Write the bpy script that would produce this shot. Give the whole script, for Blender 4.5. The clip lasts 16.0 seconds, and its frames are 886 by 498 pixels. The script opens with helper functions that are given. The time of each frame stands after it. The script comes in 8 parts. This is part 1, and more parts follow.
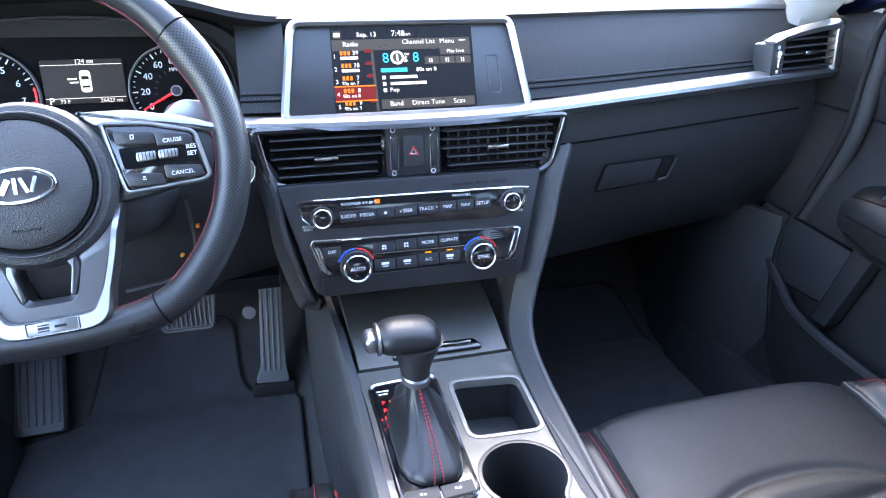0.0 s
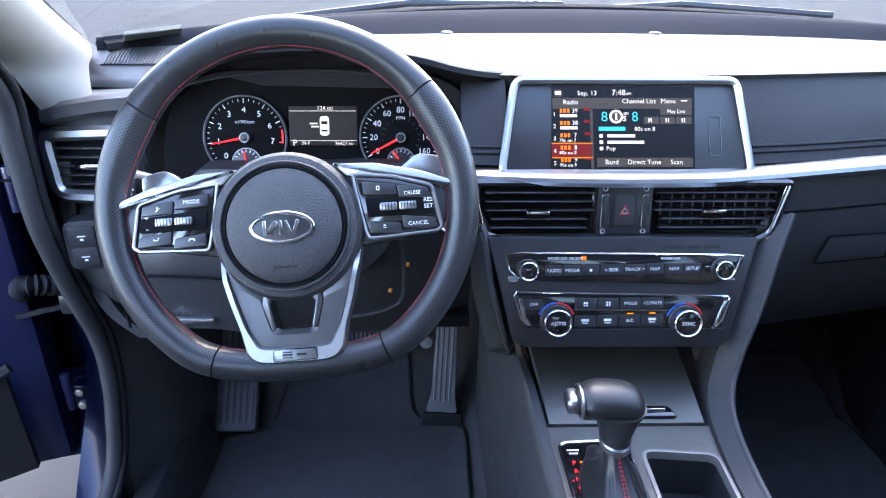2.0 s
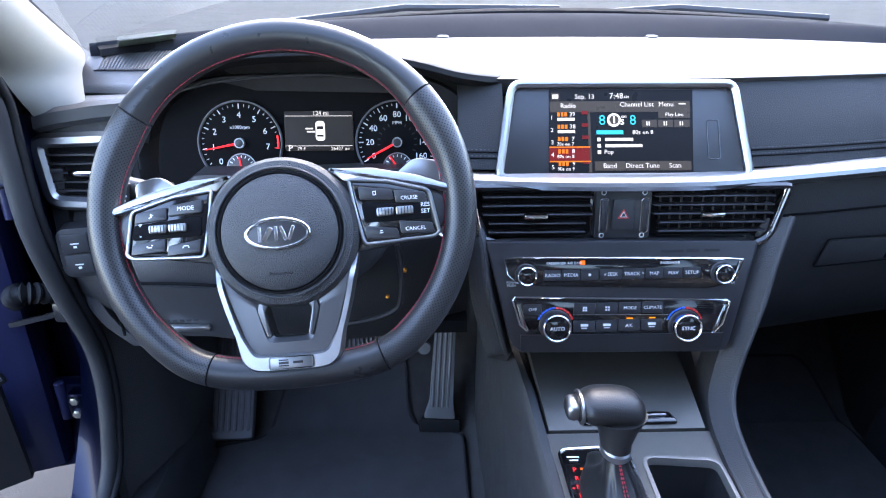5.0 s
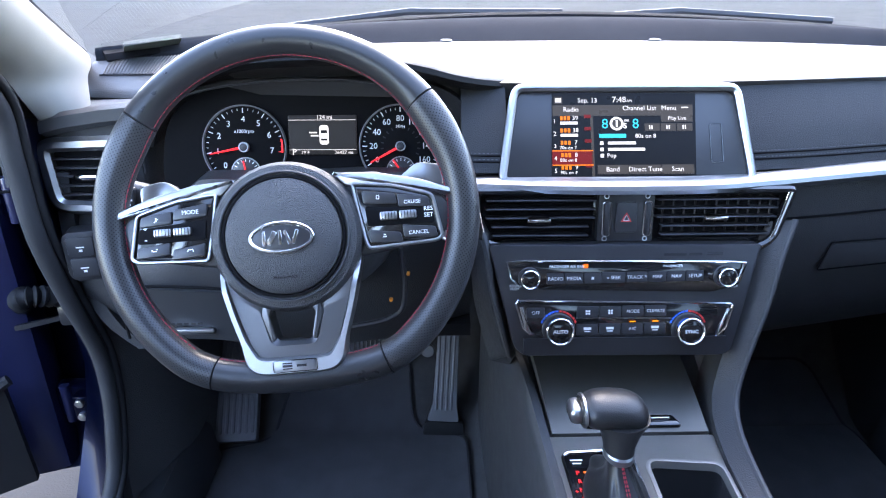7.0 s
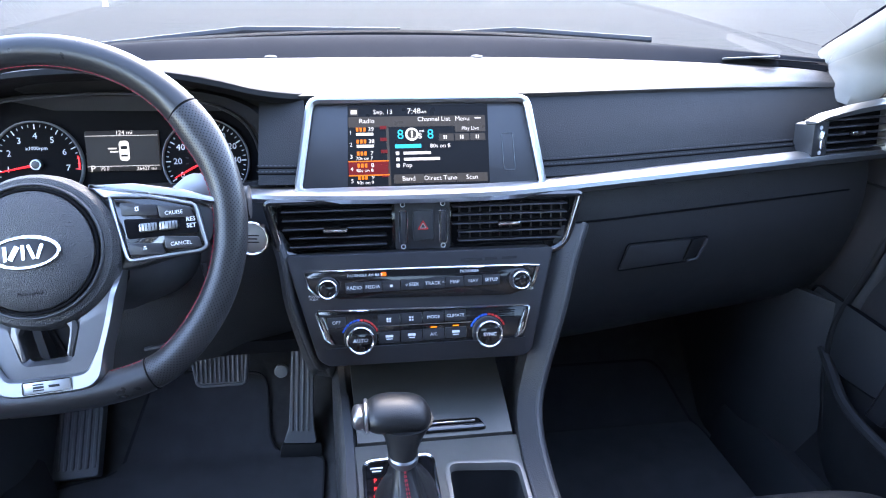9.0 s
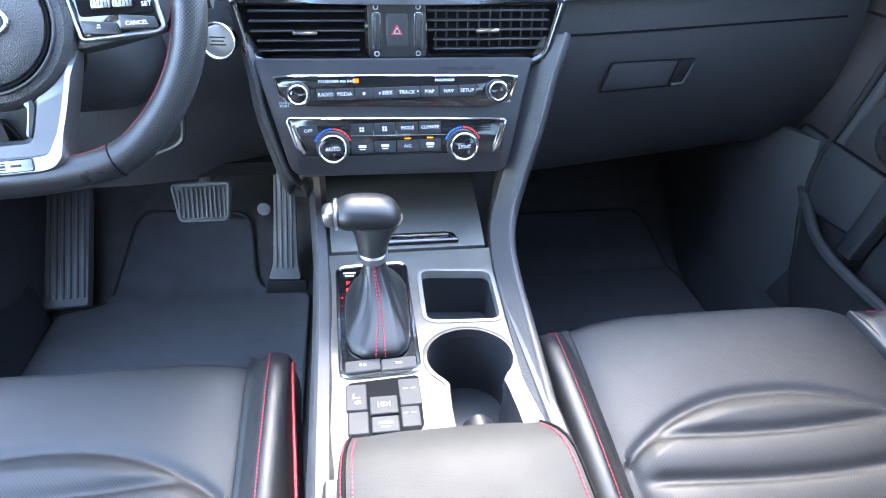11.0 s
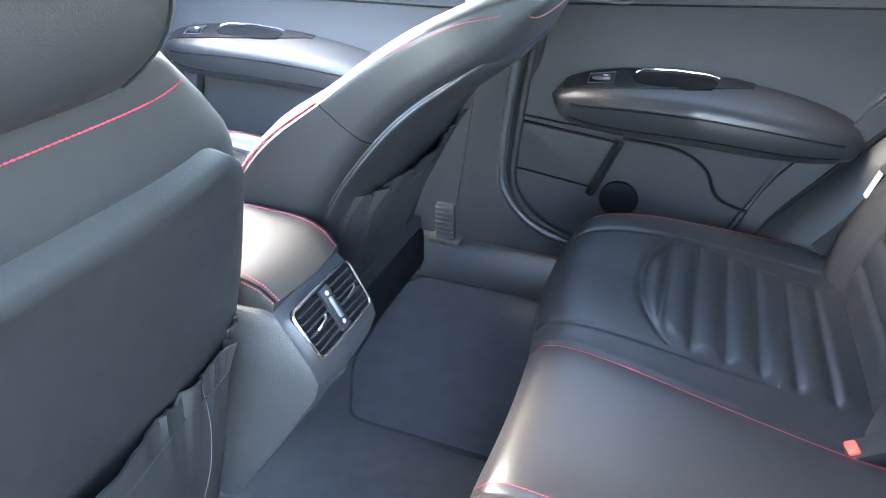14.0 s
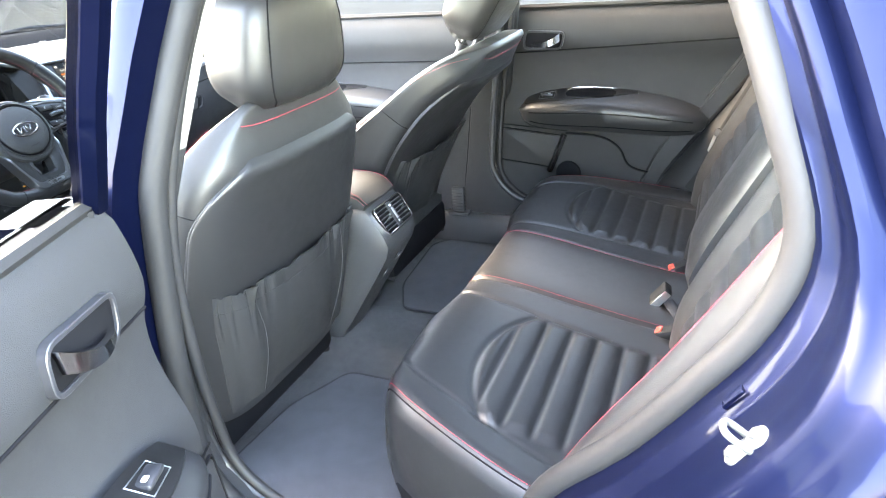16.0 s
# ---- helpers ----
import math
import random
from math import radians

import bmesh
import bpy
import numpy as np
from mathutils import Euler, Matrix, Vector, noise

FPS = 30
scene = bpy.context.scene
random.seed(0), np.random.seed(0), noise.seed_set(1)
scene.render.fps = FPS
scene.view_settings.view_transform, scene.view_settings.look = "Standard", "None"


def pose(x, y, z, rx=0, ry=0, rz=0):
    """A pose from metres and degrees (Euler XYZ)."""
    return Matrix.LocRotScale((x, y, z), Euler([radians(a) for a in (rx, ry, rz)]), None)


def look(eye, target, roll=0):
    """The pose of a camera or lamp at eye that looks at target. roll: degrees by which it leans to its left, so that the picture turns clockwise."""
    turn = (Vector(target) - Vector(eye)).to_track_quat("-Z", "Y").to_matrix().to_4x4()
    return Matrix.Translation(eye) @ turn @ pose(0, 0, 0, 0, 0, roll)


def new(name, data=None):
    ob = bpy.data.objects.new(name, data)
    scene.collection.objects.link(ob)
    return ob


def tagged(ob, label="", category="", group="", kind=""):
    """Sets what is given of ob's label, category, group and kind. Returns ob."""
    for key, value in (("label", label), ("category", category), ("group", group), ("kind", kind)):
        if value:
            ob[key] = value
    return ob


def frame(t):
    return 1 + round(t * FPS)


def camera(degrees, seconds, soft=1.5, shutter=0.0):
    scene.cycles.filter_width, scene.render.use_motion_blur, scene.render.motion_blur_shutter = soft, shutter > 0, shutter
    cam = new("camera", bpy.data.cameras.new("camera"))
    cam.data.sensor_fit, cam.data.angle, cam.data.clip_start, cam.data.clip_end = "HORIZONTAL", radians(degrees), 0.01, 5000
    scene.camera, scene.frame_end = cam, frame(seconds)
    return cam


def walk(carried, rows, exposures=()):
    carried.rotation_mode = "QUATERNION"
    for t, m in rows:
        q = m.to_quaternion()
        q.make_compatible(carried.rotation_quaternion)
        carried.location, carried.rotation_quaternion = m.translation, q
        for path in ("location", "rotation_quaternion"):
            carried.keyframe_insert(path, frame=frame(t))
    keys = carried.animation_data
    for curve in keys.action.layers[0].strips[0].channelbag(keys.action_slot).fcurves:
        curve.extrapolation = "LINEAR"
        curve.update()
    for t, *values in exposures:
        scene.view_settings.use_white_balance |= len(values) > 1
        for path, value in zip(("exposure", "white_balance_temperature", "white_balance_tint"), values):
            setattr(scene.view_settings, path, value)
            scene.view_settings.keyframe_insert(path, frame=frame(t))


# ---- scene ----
cam = camera(68.61, 16.0, soft=1.1)
# seconds, eye x y z in metres, pitch, roll and yaw in degrees
ROWS = [
    (0.0, -0.1632, 0.0292, 1.1439, -26.59, 1.09, -15.61),
    (0.5, -0.2221, 0.0363, 1.1644, -26.60, 2.42, -4.00),
    (1.0, -0.2349, 0.0424, 1.1738, -25.07, 1.16, -1.87),
    (1.5, -0.2327, 0.0415, 1.1768, -24.05, 1.13, -1.71),
    (2.0, -0.2316, 0.0434, 1.1751, -24.38, 0.39, -1.50),
    (2.5, -0.2322, 0.0436, 1.1758, -24.11, 0.31, -1.67),
    (3.0, -0.2316, 0.0438, 1.1761, -23.83, 0.24, -1.82),
    (3.5, -0.2307, 0.0434, 1.1765, -23.69, 0.19, -1.94),
    (4.0, -0.2324, 0.0500, 1.1723, -24.07, 0.23, -1.81),
    (6.5, -0.2308, 0.0489, 1.1743, -23.72, 0.03, -1.73),
    (7.0, -0.2312, 0.0483, 1.1748, -23.74, -0.02, -1.41),
    (7.5, -0.2319, 0.0478, 1.1744, -23.71, 0.11, -1.20),
    (8.0, -0.1962, 0.0407, 1.1727, -22.68, -0.37, -2.34),
    (8.5, -0.1213, 0.0310, 1.1657, -22.00, -0.07, -7.37),
    (8.7, -0.0948, 0.0281, 1.1655, -21.44, 0.40, -8.13),
    (10.8, -0.0576, 0.0047, 1.0930, -30.36, 2.13, -8.54),
    (11.0, -0.0580, -0.0093, 1.0839, -31.86, 1.78, -8.89),
    (11.5, -0.0603, -0.0585, 1.0525, -33.03, 1.76, -9.74),
    (12.0, -0.0654, -0.1198, 1.0112, -33.44, 1.47, -17.27),
    (12.5, -0.1213, -0.1931, 0.9751, -33.92, 5.95, -32.09),
    (12.7, -0.1406, -0.2208, 0.9758, -33.82, 6.95, -38.41),
    (13.0, -0.2024, -0.2649, 1.0020, -34.70, 5.66, -44.61),
    (13.3, -0.2927, -0.3396, 1.0517, -33.51, 2.99, -50.22),
    (13.5, -0.3937, -0.3858, 1.0699, -30.79, -0.27, -58.60),
    (14.0, -0.5663, -0.4309, 1.1386, -30.40, 0.36, -69.09),
    (14.5, -0.6910, -0.4792, 1.1514, -29.42, -0.95, -73.18),
    (15.0, -0.8737, -0.5638, 1.1727, -27.58, 0.02, -73.25),
    (15.5, -1.1035, -0.6401, 1.1964, -26.39, -0.59, -71.47),
    (16.0, -1.2707, -0.7640, 1.2371, -25.05, -4.68, -65.74),
]
walk(cam, [(t, pose(x, y, z, 0, 0, yaw) @ pose(0, 0, 0, 90 + pitch) @ pose(0, 0, 0, 0, 0, roll)) for t, x, y, z, pitch, roll, yaw in ROWS],
     exposures=[(0.0, 4.95, 6900, 15), (0.6, 4.75, 6800, 17), (1.2, 4.6, 6700, 17), (2.0, 4.5, 6700, 17), (8.7, 4.5, 6700, 17), (10.8, 5.65, 7000, 12), (12.0, 5.4, 7300, 10), (13.0, 5.3, 7300, 10), (13.5, 5.9, 7200, 10), (14.0, 6.9, 7300, 11), (14.5, 7.2, 7400, 12), (15.0, 7.9, 8200, 13), (16.0, 6.85, 9000, 12)])

# ---- light ----
SUN_EL, SUN_AZ = 44.0, 8.0   # degrees above the horizon, and clockwise from straight ahead
world = bpy.data.worlds.new("sky")
scene.world = world
world.use_nodes = True
sky = world.node_tree.nodes.new("ShaderNodeTexSky")
sky.sky_type, sky.sun_disc = "NISHITA", False
sky.sun_elevation, sky.sun_rotation = radians(SUN_EL), radians(SUN_AZ)
world.node_tree.links.new(sky.outputs[0], world.node_tree.nodes["Background"].inputs[0])
world.node_tree.nodes["Background"].inputs[1].default_value = 0.15
sun = new("sun", bpy.data.lights.new("sun", "SUN"))
sun.data.energy, sun.data.angle, sun.data.color = 0.24, radians(22), (1.0, 0.96, 0.90)
sd = Vector((math.sin(radians(SUN_AZ)) * math.cos(radians(SUN_EL)), math.cos(radians(SUN_AZ)) * math.cos(radians(SUN_EL)), math.sin(radians(SUN_EL))))
sun.matrix_world = look(sd * 20, (0, 0, 0))


# ---- materials ----
def mat(name, col, rough=0.5, metal=0.0, bump=0.0, scale=200.0, var=0.15, coat=0.0, kind="noise", spec=0.5, vscale=9.0, rvar=0.08, sheen=0.0):
    m = bpy.data.materials.new(name)
    m.use_nodes = True
    nt = m.node_tree
    b = nt.nodes["Principled BSDF"]
    tc = nt.nodes.new("ShaderNodeTexCoord")
    b.inputs["Metallic"].default_value = metal
    b.inputs["Specular IOR Level"].default_value = spec
    b.inputs["Coat Weight"].default_value = coat
    b.inputs["Coat Roughness"].default_value = 0.05
    b.inputs["Sheen Weight"].default_value = sheen
    n1 = nt.nodes.new("ShaderNodeTexNoise")
    n1.inputs["Scale"].default_value, n1.inputs["Detail"].default_value = vscale, 6
    nt.links.new(tc.outputs["Object"], n1.inputs["Vector"])
    mix = nt.nodes.new("ShaderNodeMix")
    mix.data_type = "RGBA"
    mix.inputs["A"].default_value = (*[c * (1 - var) for c in col], 1)
    mix.inputs["B"].default_value = (*[min(1, c * (1 + var)) for c in col], 1)
    nt.links.new(n1.outputs["Fac"], mix.inputs["Factor"])
    nt.links.new(mix.outputs["Result"], b.inputs["Base Color"])
    mr = nt.nodes.new("ShaderNodeMapRange")
    mr.inputs["To Min"].default_value, mr.inputs["To Max"].default_value = max(0.02, rough - rvar), min(1, rough + rvar)
    n2 = nt.nodes.new("ShaderNodeTexNoise")
    n2.inputs["Scale"].default_value, n2.inputs["Detail"].default_value = vscale * 4.3, 4
    nt.links.new(tc.outputs["Object"], n2.inputs["Vector"])
    nt.links.new(n2.outputs["Fac"], mr.inputs["Value"])
    nt.links.new(mr.outputs["Result"], b.inputs["Roughness"])
    if bump:
        if kind == "noise":
            g = nt.nodes.new("ShaderNodeTexNoise")
            g.inputs["Detail"].default_value = 3
            out = g.outputs["Fac"]
        else:
            g = nt.nodes.new("ShaderNodeTexVoronoi")
            g.feature = "F1" if kind == "holes" else "SMOOTH_F1"
            out = g.outputs["Distance"]
        g.inputs["Scale"].default_value = scale
        nt.links.new(tc.outputs["Object"], g.inputs["Vector"])
        bp = nt.nodes.new("ShaderNodeBump")
        bp.inputs["Strength"].default_value, bp.inputs["Distance"].default_value = bump, 0.001
        nt.links.new(out, bp.inputs["Height"])
        nt.links.new(bp.outputs["Normal"], b.inputs["Normal"])
    return m


def glow(name, col, strength):
    m = mat(name, tuple(0.15 * c + 0.003 for c in col), 0.3, spec=0.12)
    b = m.node_tree.nodes["Principled BSDF"]
    b.inputs["Emission Color"].default_value, b.inputs["Emission Strength"].default_value = (*col, 1), strength
    return m


LEATHER = mat("black_leather", (0.0122, 0.0123, 0.0132), 0.41, spec=0.46, bump=0.15, scale=950, kind="cells", vscale=14)
LEATHER2 = mat("black_leather_insert", (0.016, 0.016, 0.0168), 0.56, spec=0.32, bump=0.24, scale=1000, kind="cells", vscale=14)
ARMHIDE = mat("armrest_leather", (0.021, 0.0209, 0.0198), 0.62, spec=0.28, bump=0.22, scale=1150, kind="cells", vscale=11, var=0.25)
PERF = mat("perforated_leather", (0.024, 0.0243, 0.026), 0.34, spec=0.5, bump=0.08, scale=1300, kind="cells", vscale=14)
SEATPERF = mat("finely_perforated_leather", (0.0135, 0.0137, 0.0146), 0.52, spec=0.36, bump=0.08, scale=1300, kind="cells", vscale=14)


def perforate(m, scale, size, by_uv, hole=(0.004, 0.004, 0.004)):
    """Adds a lattice of small punched holes, along the mesh's own UV or seen from above."""
    nt = m.node_tree
    b = nt.nodes["Principled BSDF"]
    if by_uv:
        src = nt.nodes.new("ShaderNodeUVMap").outputs["UV"]
    else:
        src = nt.nodes.new("ShaderNodeTexCoord").outputs["Object"]
    mp = nt.nodes.new("ShaderNodeMapping")
    mp.inputs["Rotation"].default_value = (0, 0, radians(45))
    v = nt.nodes.new("ShaderNodeTexVoronoi")
    v.voronoi_dimensions = "2D"
    v.inputs["Scale"].default_value, v.inputs["Randomness"].default_value = scale, 0.0
    lt = nt.nodes.new("ShaderNodeMath")
    lt.operation, lt.inputs[1].default_value = "LESS_THAN", size
    mx = nt.nodes.new("ShaderNodeMix")
    mx.data_type = "RGBA"
    mx.inputs["B"].default_value = (*hole, 1)
    nt.links.new(src, mp.inputs["Vector"])
    nt.links.new(mp.outputs["Vector"], v.inputs["Vector"])
    nt.links.new(v.outputs["Distance"], lt.inputs[0])
    nt.links.new(b.inputs["Base Color"].links[0].from_socket, mx.inputs["A"])
    nt.links.new(lt.outputs[0], mx.inputs["Factor"])
    nt.links.new(mx.outputs["Result"], b.inputs["Base Color"])
    sp = nt.nodes.new("ShaderNodeMath")
    sp.operation = "MULTIPLY_ADD"
    sp.inputs[1].default_value, sp.inputs[2].default_value = -0.30, 0.5
    nt.links.new(lt.outputs[0], sp.inputs[0])
    nt.links.new(sp.outputs[0], b.inputs["Specular IOR Level"])


perforate(PERF, 370, 0.22, True, (0.008, 0.008, 0.009))
perforate(SEATPERF, 420, 0.20, False, (0.013, 0.013, 0.014))
GRAIN = mat("grained_plastic", (0.034, 0.0345, 0.037), 0.50, spec=0.36, bump=0.5, scale=760, kind="cells", vscale=10)
DASH = mat("soft_dash_plastic", (0.023, 0.0232, 0.0245), 0.42, bump=0.45, scale=780, kind="cells", vscale=8)
DEFR = mat("defroster_plastic", (0.020, 0.021, 0.024), 0.85, bump=0.3, scale=900, vscale=8, spec=0.02)
FACE = mat("padded_dash_leather", (0.016, 0.0162, 0.0172), 0.58, spec=0.22, bump=0.32, scale=1000, kind="cells", vscale=14)
HUB = mat("grained_hub_cover", (0.032, 0.0322, 0.034), 0.42, bump=1.0, scale=1000, kind="cells", vscale=10)
PLASTIC = mat("dark_plastic", (0.026, 0.027, 0.030), 0.38, bump=0.15, scale=700)
DOORTRIM = mat("door_plastic", (0.021, 0.021, 0.0225), 0.56, spec=0.20, bump=0.35, scale=1200, kind="cells")
HOODBLACK = mat("matt_binnacle_black", (0.009, 0.009, 0.010), 0.55, spec=0.14, bump=0.6, scale=800, kind="cells")
SWITCHBLACK = mat("switch_black", (0.007, 0.007, 0.0075), 0.34, spec=0.26, vscale=5, rvar=0.04)
GLOSS = mat("gloss_black", (0.008, 0.008, 0.009), 0.10, coat=0.6, vscale=5, rvar=0.03)
SATINBLACK = mat("satin_black", (0.020, 0.020, 0.023), 0.35, vscale=20)
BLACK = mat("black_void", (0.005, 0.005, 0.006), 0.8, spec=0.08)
CHROME = mat("chrome", (0.82, 0.83, 0.85), 0.10, 1.0, var=0.03, rvar=0.04)
SATIN = mat("satin_silver", (0.40, 0.405, 0.415), 0.33, 1.0, var=0.04, vscale=30, bump=0.04, scale=900)
CONSOLE = mat("champagne_silver_panel", (0.29, 0.28, 0.262), 0.42, 0.6, var=0.05, vscale=25, bump=0.05, scale=1200)
ZINC = mat("bright_zinc", (0.10, 0.10, 0.096), 0.42, 0.30, spec=0.4, bump=0.2, scale=260, var=0.25, vscale=60)
STEEL = mat("zinc_steel", (0.55, 0.55, 0.53), 0.32, 1.0, var=0.2, vscale=40)
CARPET = mat("charcoal_carpet", (0.055, 0.053, 0.053), 0.95, bump=1.0, scale=900, var=0.35, vscale=40, spec=0.1, sheen=0.15)
MATM = mat("floor_mat_carpet", (0.060, 0.059, 0.064), 0.95, bump=0.9, scale=1100, var=0.3, vscale=22, spec=0.1, sheen=0.12)
SEALGREY = mat("seal_rubber", (0.034, 0.034, 0.036), 0.60, spec=0.26, bump=0.3, scale=300)
RUBBER = mat("rubber", (0.012, 0.012, 0.013), 0.58, spec=0.26, bump=0.2, scale=300)
PEDAL = mat("pedal_rubber", (0.14, 0.143, 0.15), 0.55, bump=0.3, scale=350)
REDTHREAD = mat("red_thread", (0.34, 0.020, 0.038), 0.6)
REDPIPE = mat("red_piping", (0.34, 0.014, 0.022), 0.5)
DARKTHREAD = mat("dark_thread", (0.05, 0.05, 0.055), 0.7)
HEADLINER = mat("grey_headliner", (0.46, 0.45, 0.43), 0.9, bump=0.5, scale=700, vscale=30, var=0.06)
BUCKLE = mat("buckle_plastic", (0.008, 0.008, 0.0085), 0.62, spec=0.20, bump=0.2, scale=700)
WEBBING = mat("belt_webbing", (0.017, 0.0168, 0.0165), 0.8, spec=0.12, bump=0.5, scale=900)
BELT = mat("grey_webbing", (0.030, 0.030, 0.032), 0.8, spec=0.15, bump=0.6, scale=900)
BUCKLERED = mat("red_buckle_button", (0.65, 0.05, 0.03), 0.4)
WHITE = mat("white_print", (0.80, 0.80, 0.80), 0.5, var=0.03)
AMBER = glow("amber_lamp", (1.0, 0.30, 0.01), 0.075)
INFOGREY = glow("info_field_grey", (0.020, 0.021, 0.023), 0.055)
ORANGE = glow("orange_lamp", (1.0, 0.16, 0.01), 0.070)
REDGLOW = glow("red_lamp", (1.0, 0.03, 0.04), 0.100)
SCR_W = glow("screen_white", (0.9, 0.9, 0.9), 0.062)
SCR_K = glow("screen_black", (0.004, 0.004, 0.005), 0.057)
SCR_GREY = glow("screen_grey", (0.05, 0.047, 0.043), 0.070)
SCR_RED = glow("screen_red", (0.17, 0.008, 0.006), 0.055)
SCR_ORANGE = glow("screen_orange", (1.0, 0.24, 0.01), 0.050)
SCR_CYAN = glow("screen_cyan", (0.02, 0.45, 0.65), 0.085)
PAINT = mat("blue_car_paint", (0.0010, 0.0029, 0.0165), 0.34, 0.70, spec=0.22, bump=0.04, scale=2500, coat=0.10, var=0.10)
# copy of the blue paint, the open hinge edge's shade put into its colour
EDGE = mat("shaded_edge_paint", (0.012, 0.014, 0.046), 0.34, coat=0.3, var=0.3)
CREAM = mat("pillar_cloth", (0.20, 0.193, 0.176), 0.85, bump=0.4, scale=900, vscale=30, var=0.05)
ORANGEBIT = mat("orange_connector", (0.7, 0.25, 0.03), 0.5)
BLUEPR = mat("blue_print", (0.02, 0.12, 0.6), 0.5)
REDPR = mat("red_print", (0.7, 0.03, 0.03), 0.5)
PAPER = mat("paper_sticker", (0.085, 0.10, 0.08), 0.6, var=0.2, vscale=60)
GREENPR = mat("green_print", (0.25, 0.5, 0.2), 0.6)

ASPH = mat("asphalt", (0.042, 0.0412, 0.040), 0.9, spec=0.04, bump=0.8, scale=180, var=0.25, vscale=1.7)
nt = ASPH.node_tree
crk = nt.nodes.new("ShaderNodeTexVoronoi")
crk.feature = "DISTANCE_TO_EDGE"
crk.inputs["Scale"].default_value = 0.42
warp = nt.nodes.new("ShaderNodeTexNoise")
warp.inputs["Scale"].default_value, warp.inputs["Detail"].default_value = 2.2, 5
tc = nt.nodes.new("ShaderNodeTexCoord")
vm = nt.nodes.new("ShaderNodeVectorMath")
vm.operation = "MULTIPLY_ADD"
vm.inputs[1].default_value = (0.9, 0.9, 0.9)
nt.links.new(tc.outputs["Object"], warp.inputs["Vector"])
nt.links.new(warp.outputs["Color"], vm.inputs[0])
nt.links.new(tc.outputs["Object"], vm.inputs[2])
nt.links.new(vm.outputs[0], crk.inputs["Vector"])
lt = nt.nodes.new("ShaderNodeMath")
lt.operation, lt.inputs[1].default_value = "LESS_THAN", 0.006
nt.links.new(crk.outputs["Distance"], lt.inputs[0])
cm = nt.nodes.new("ShaderNodeMix")
cm.data_type = "RGBA"
cm.inputs["B"].default_value = (0.025, 0.025, 0.025, 1)
b0 = nt.nodes["Principled BSDF"]
old = b0.inputs["Base Color"].links[0].from_socket
nt.links.new(old, cm.inputs["A"])
nt.links.new(lt.outputs[0], cm.inputs["Factor"])
nt.links.new(cm.outputs["Result"], b0.inputs["Base Color"])

GLASS = bpy.data.materials.new("car_glass")
GLASS.use_nodes = True
nt = GLASS.node_tree
nt.nodes.remove(nt.nodes["Principled BSDF"])
tr, gl, mx, fr, pw = (nt.nodes.new(k) for k in ("ShaderNodeBsdfTransparent", "ShaderNodeBsdfGlossy", "ShaderNodeMixShader", "ShaderNodeLayerWeight", "ShaderNodeMath"))
tr.inputs[0].default_value = (0.72, 0.75, 0.75, 1)
gl.inputs["Roughness"].default_value = 0.02
pw.operation, pw.inputs[1].default_value = "POWER", 5.0
nt.links.new(fr.outputs["Facing"], pw.inputs[0])
nt.links.new(pw.outputs[0], mx.inputs[0])
nt.links.new(tr.outputs[0], mx.inputs[1])
nt.links.new(gl.outputs[0], mx.inputs[2])
nt.links.new(mx.outputs[0], nt.nodes["Material Output"].inputs[0])
DARKGLASS = GLASS.copy()
DARKGLASS.name = "privacy_glass"
DARKGLASS.node_tree.nodes[tr.name].inputs[0].default_value = (0.20, 0.215, 0.22, 1)


# ---- shapes ----
def thing(name, origin, label, category, group="", kind=""):
    ob = new(name)
    ob.location = origin
    ob.empty_display_size = 0.05
    return tagged(ob, label, category, group, kind)


def root_of(ob):
    while ob.parent:
        ob = ob.parent
    return ob


def part(name, bm, material, parent=None, label="", smooth=True, angle=38):
    """Links a bmesh, given in world metres, as one mesh object under a thing or a part."""
    me = bpy.data.meshes.new(name)
    bmesh.ops.recalc_face_normals(bm, faces=bm.faces)
    bm.to_mesh(me)
    bm.free()
    if parent:
        me.transform(Matrix.Translation(-root_of(parent).location))
    me.materials.append(material)
    if smooth:
        me.polygons.foreach_set("use_smooth", [True] * len(me.polygons))
        me.set_sharp_from_angle(angle=radians(angle))
    ob = new(name, me)
    if parent:
        ob.parent = parent
    if label:
        ob["label"] = label
    return ob


def loft(rings, closed=True, cap=True, bm=None):
    bm = bm or bmesh.new()
    vs = [[bm.verts.new(p) for p in r] for r in rings]
    n = len(rings[0])
    for a, b in zip(vs, vs[1:]):
        for i in range(n if closed else n - 1):
            j = (i + 1) % n
            bm.faces.new((a[i], a[j], b[j], b[i]))
    if cap and closed:
        bm.faces.new(vs[0][::-1])
        bm.faces.new(vs[-1])
    return bm


def grid(fn, nu, nv, bm=None):
    """An open sheet fn(u, v), u and v from 0 to 1."""
    bm = bm or bmesh.new()
    vs = [[bm.verts.new(fn(i / nu, j / nv)) for j in range(nv + 1)] for i in range(nu + 1)]
    for i in range(nu):
        for j in range(nv):
            bm.faces.new((vs[i][j], vs[i + 1][j], vs[i + 1][j + 1], vs[i][j + 1]))
    return bm


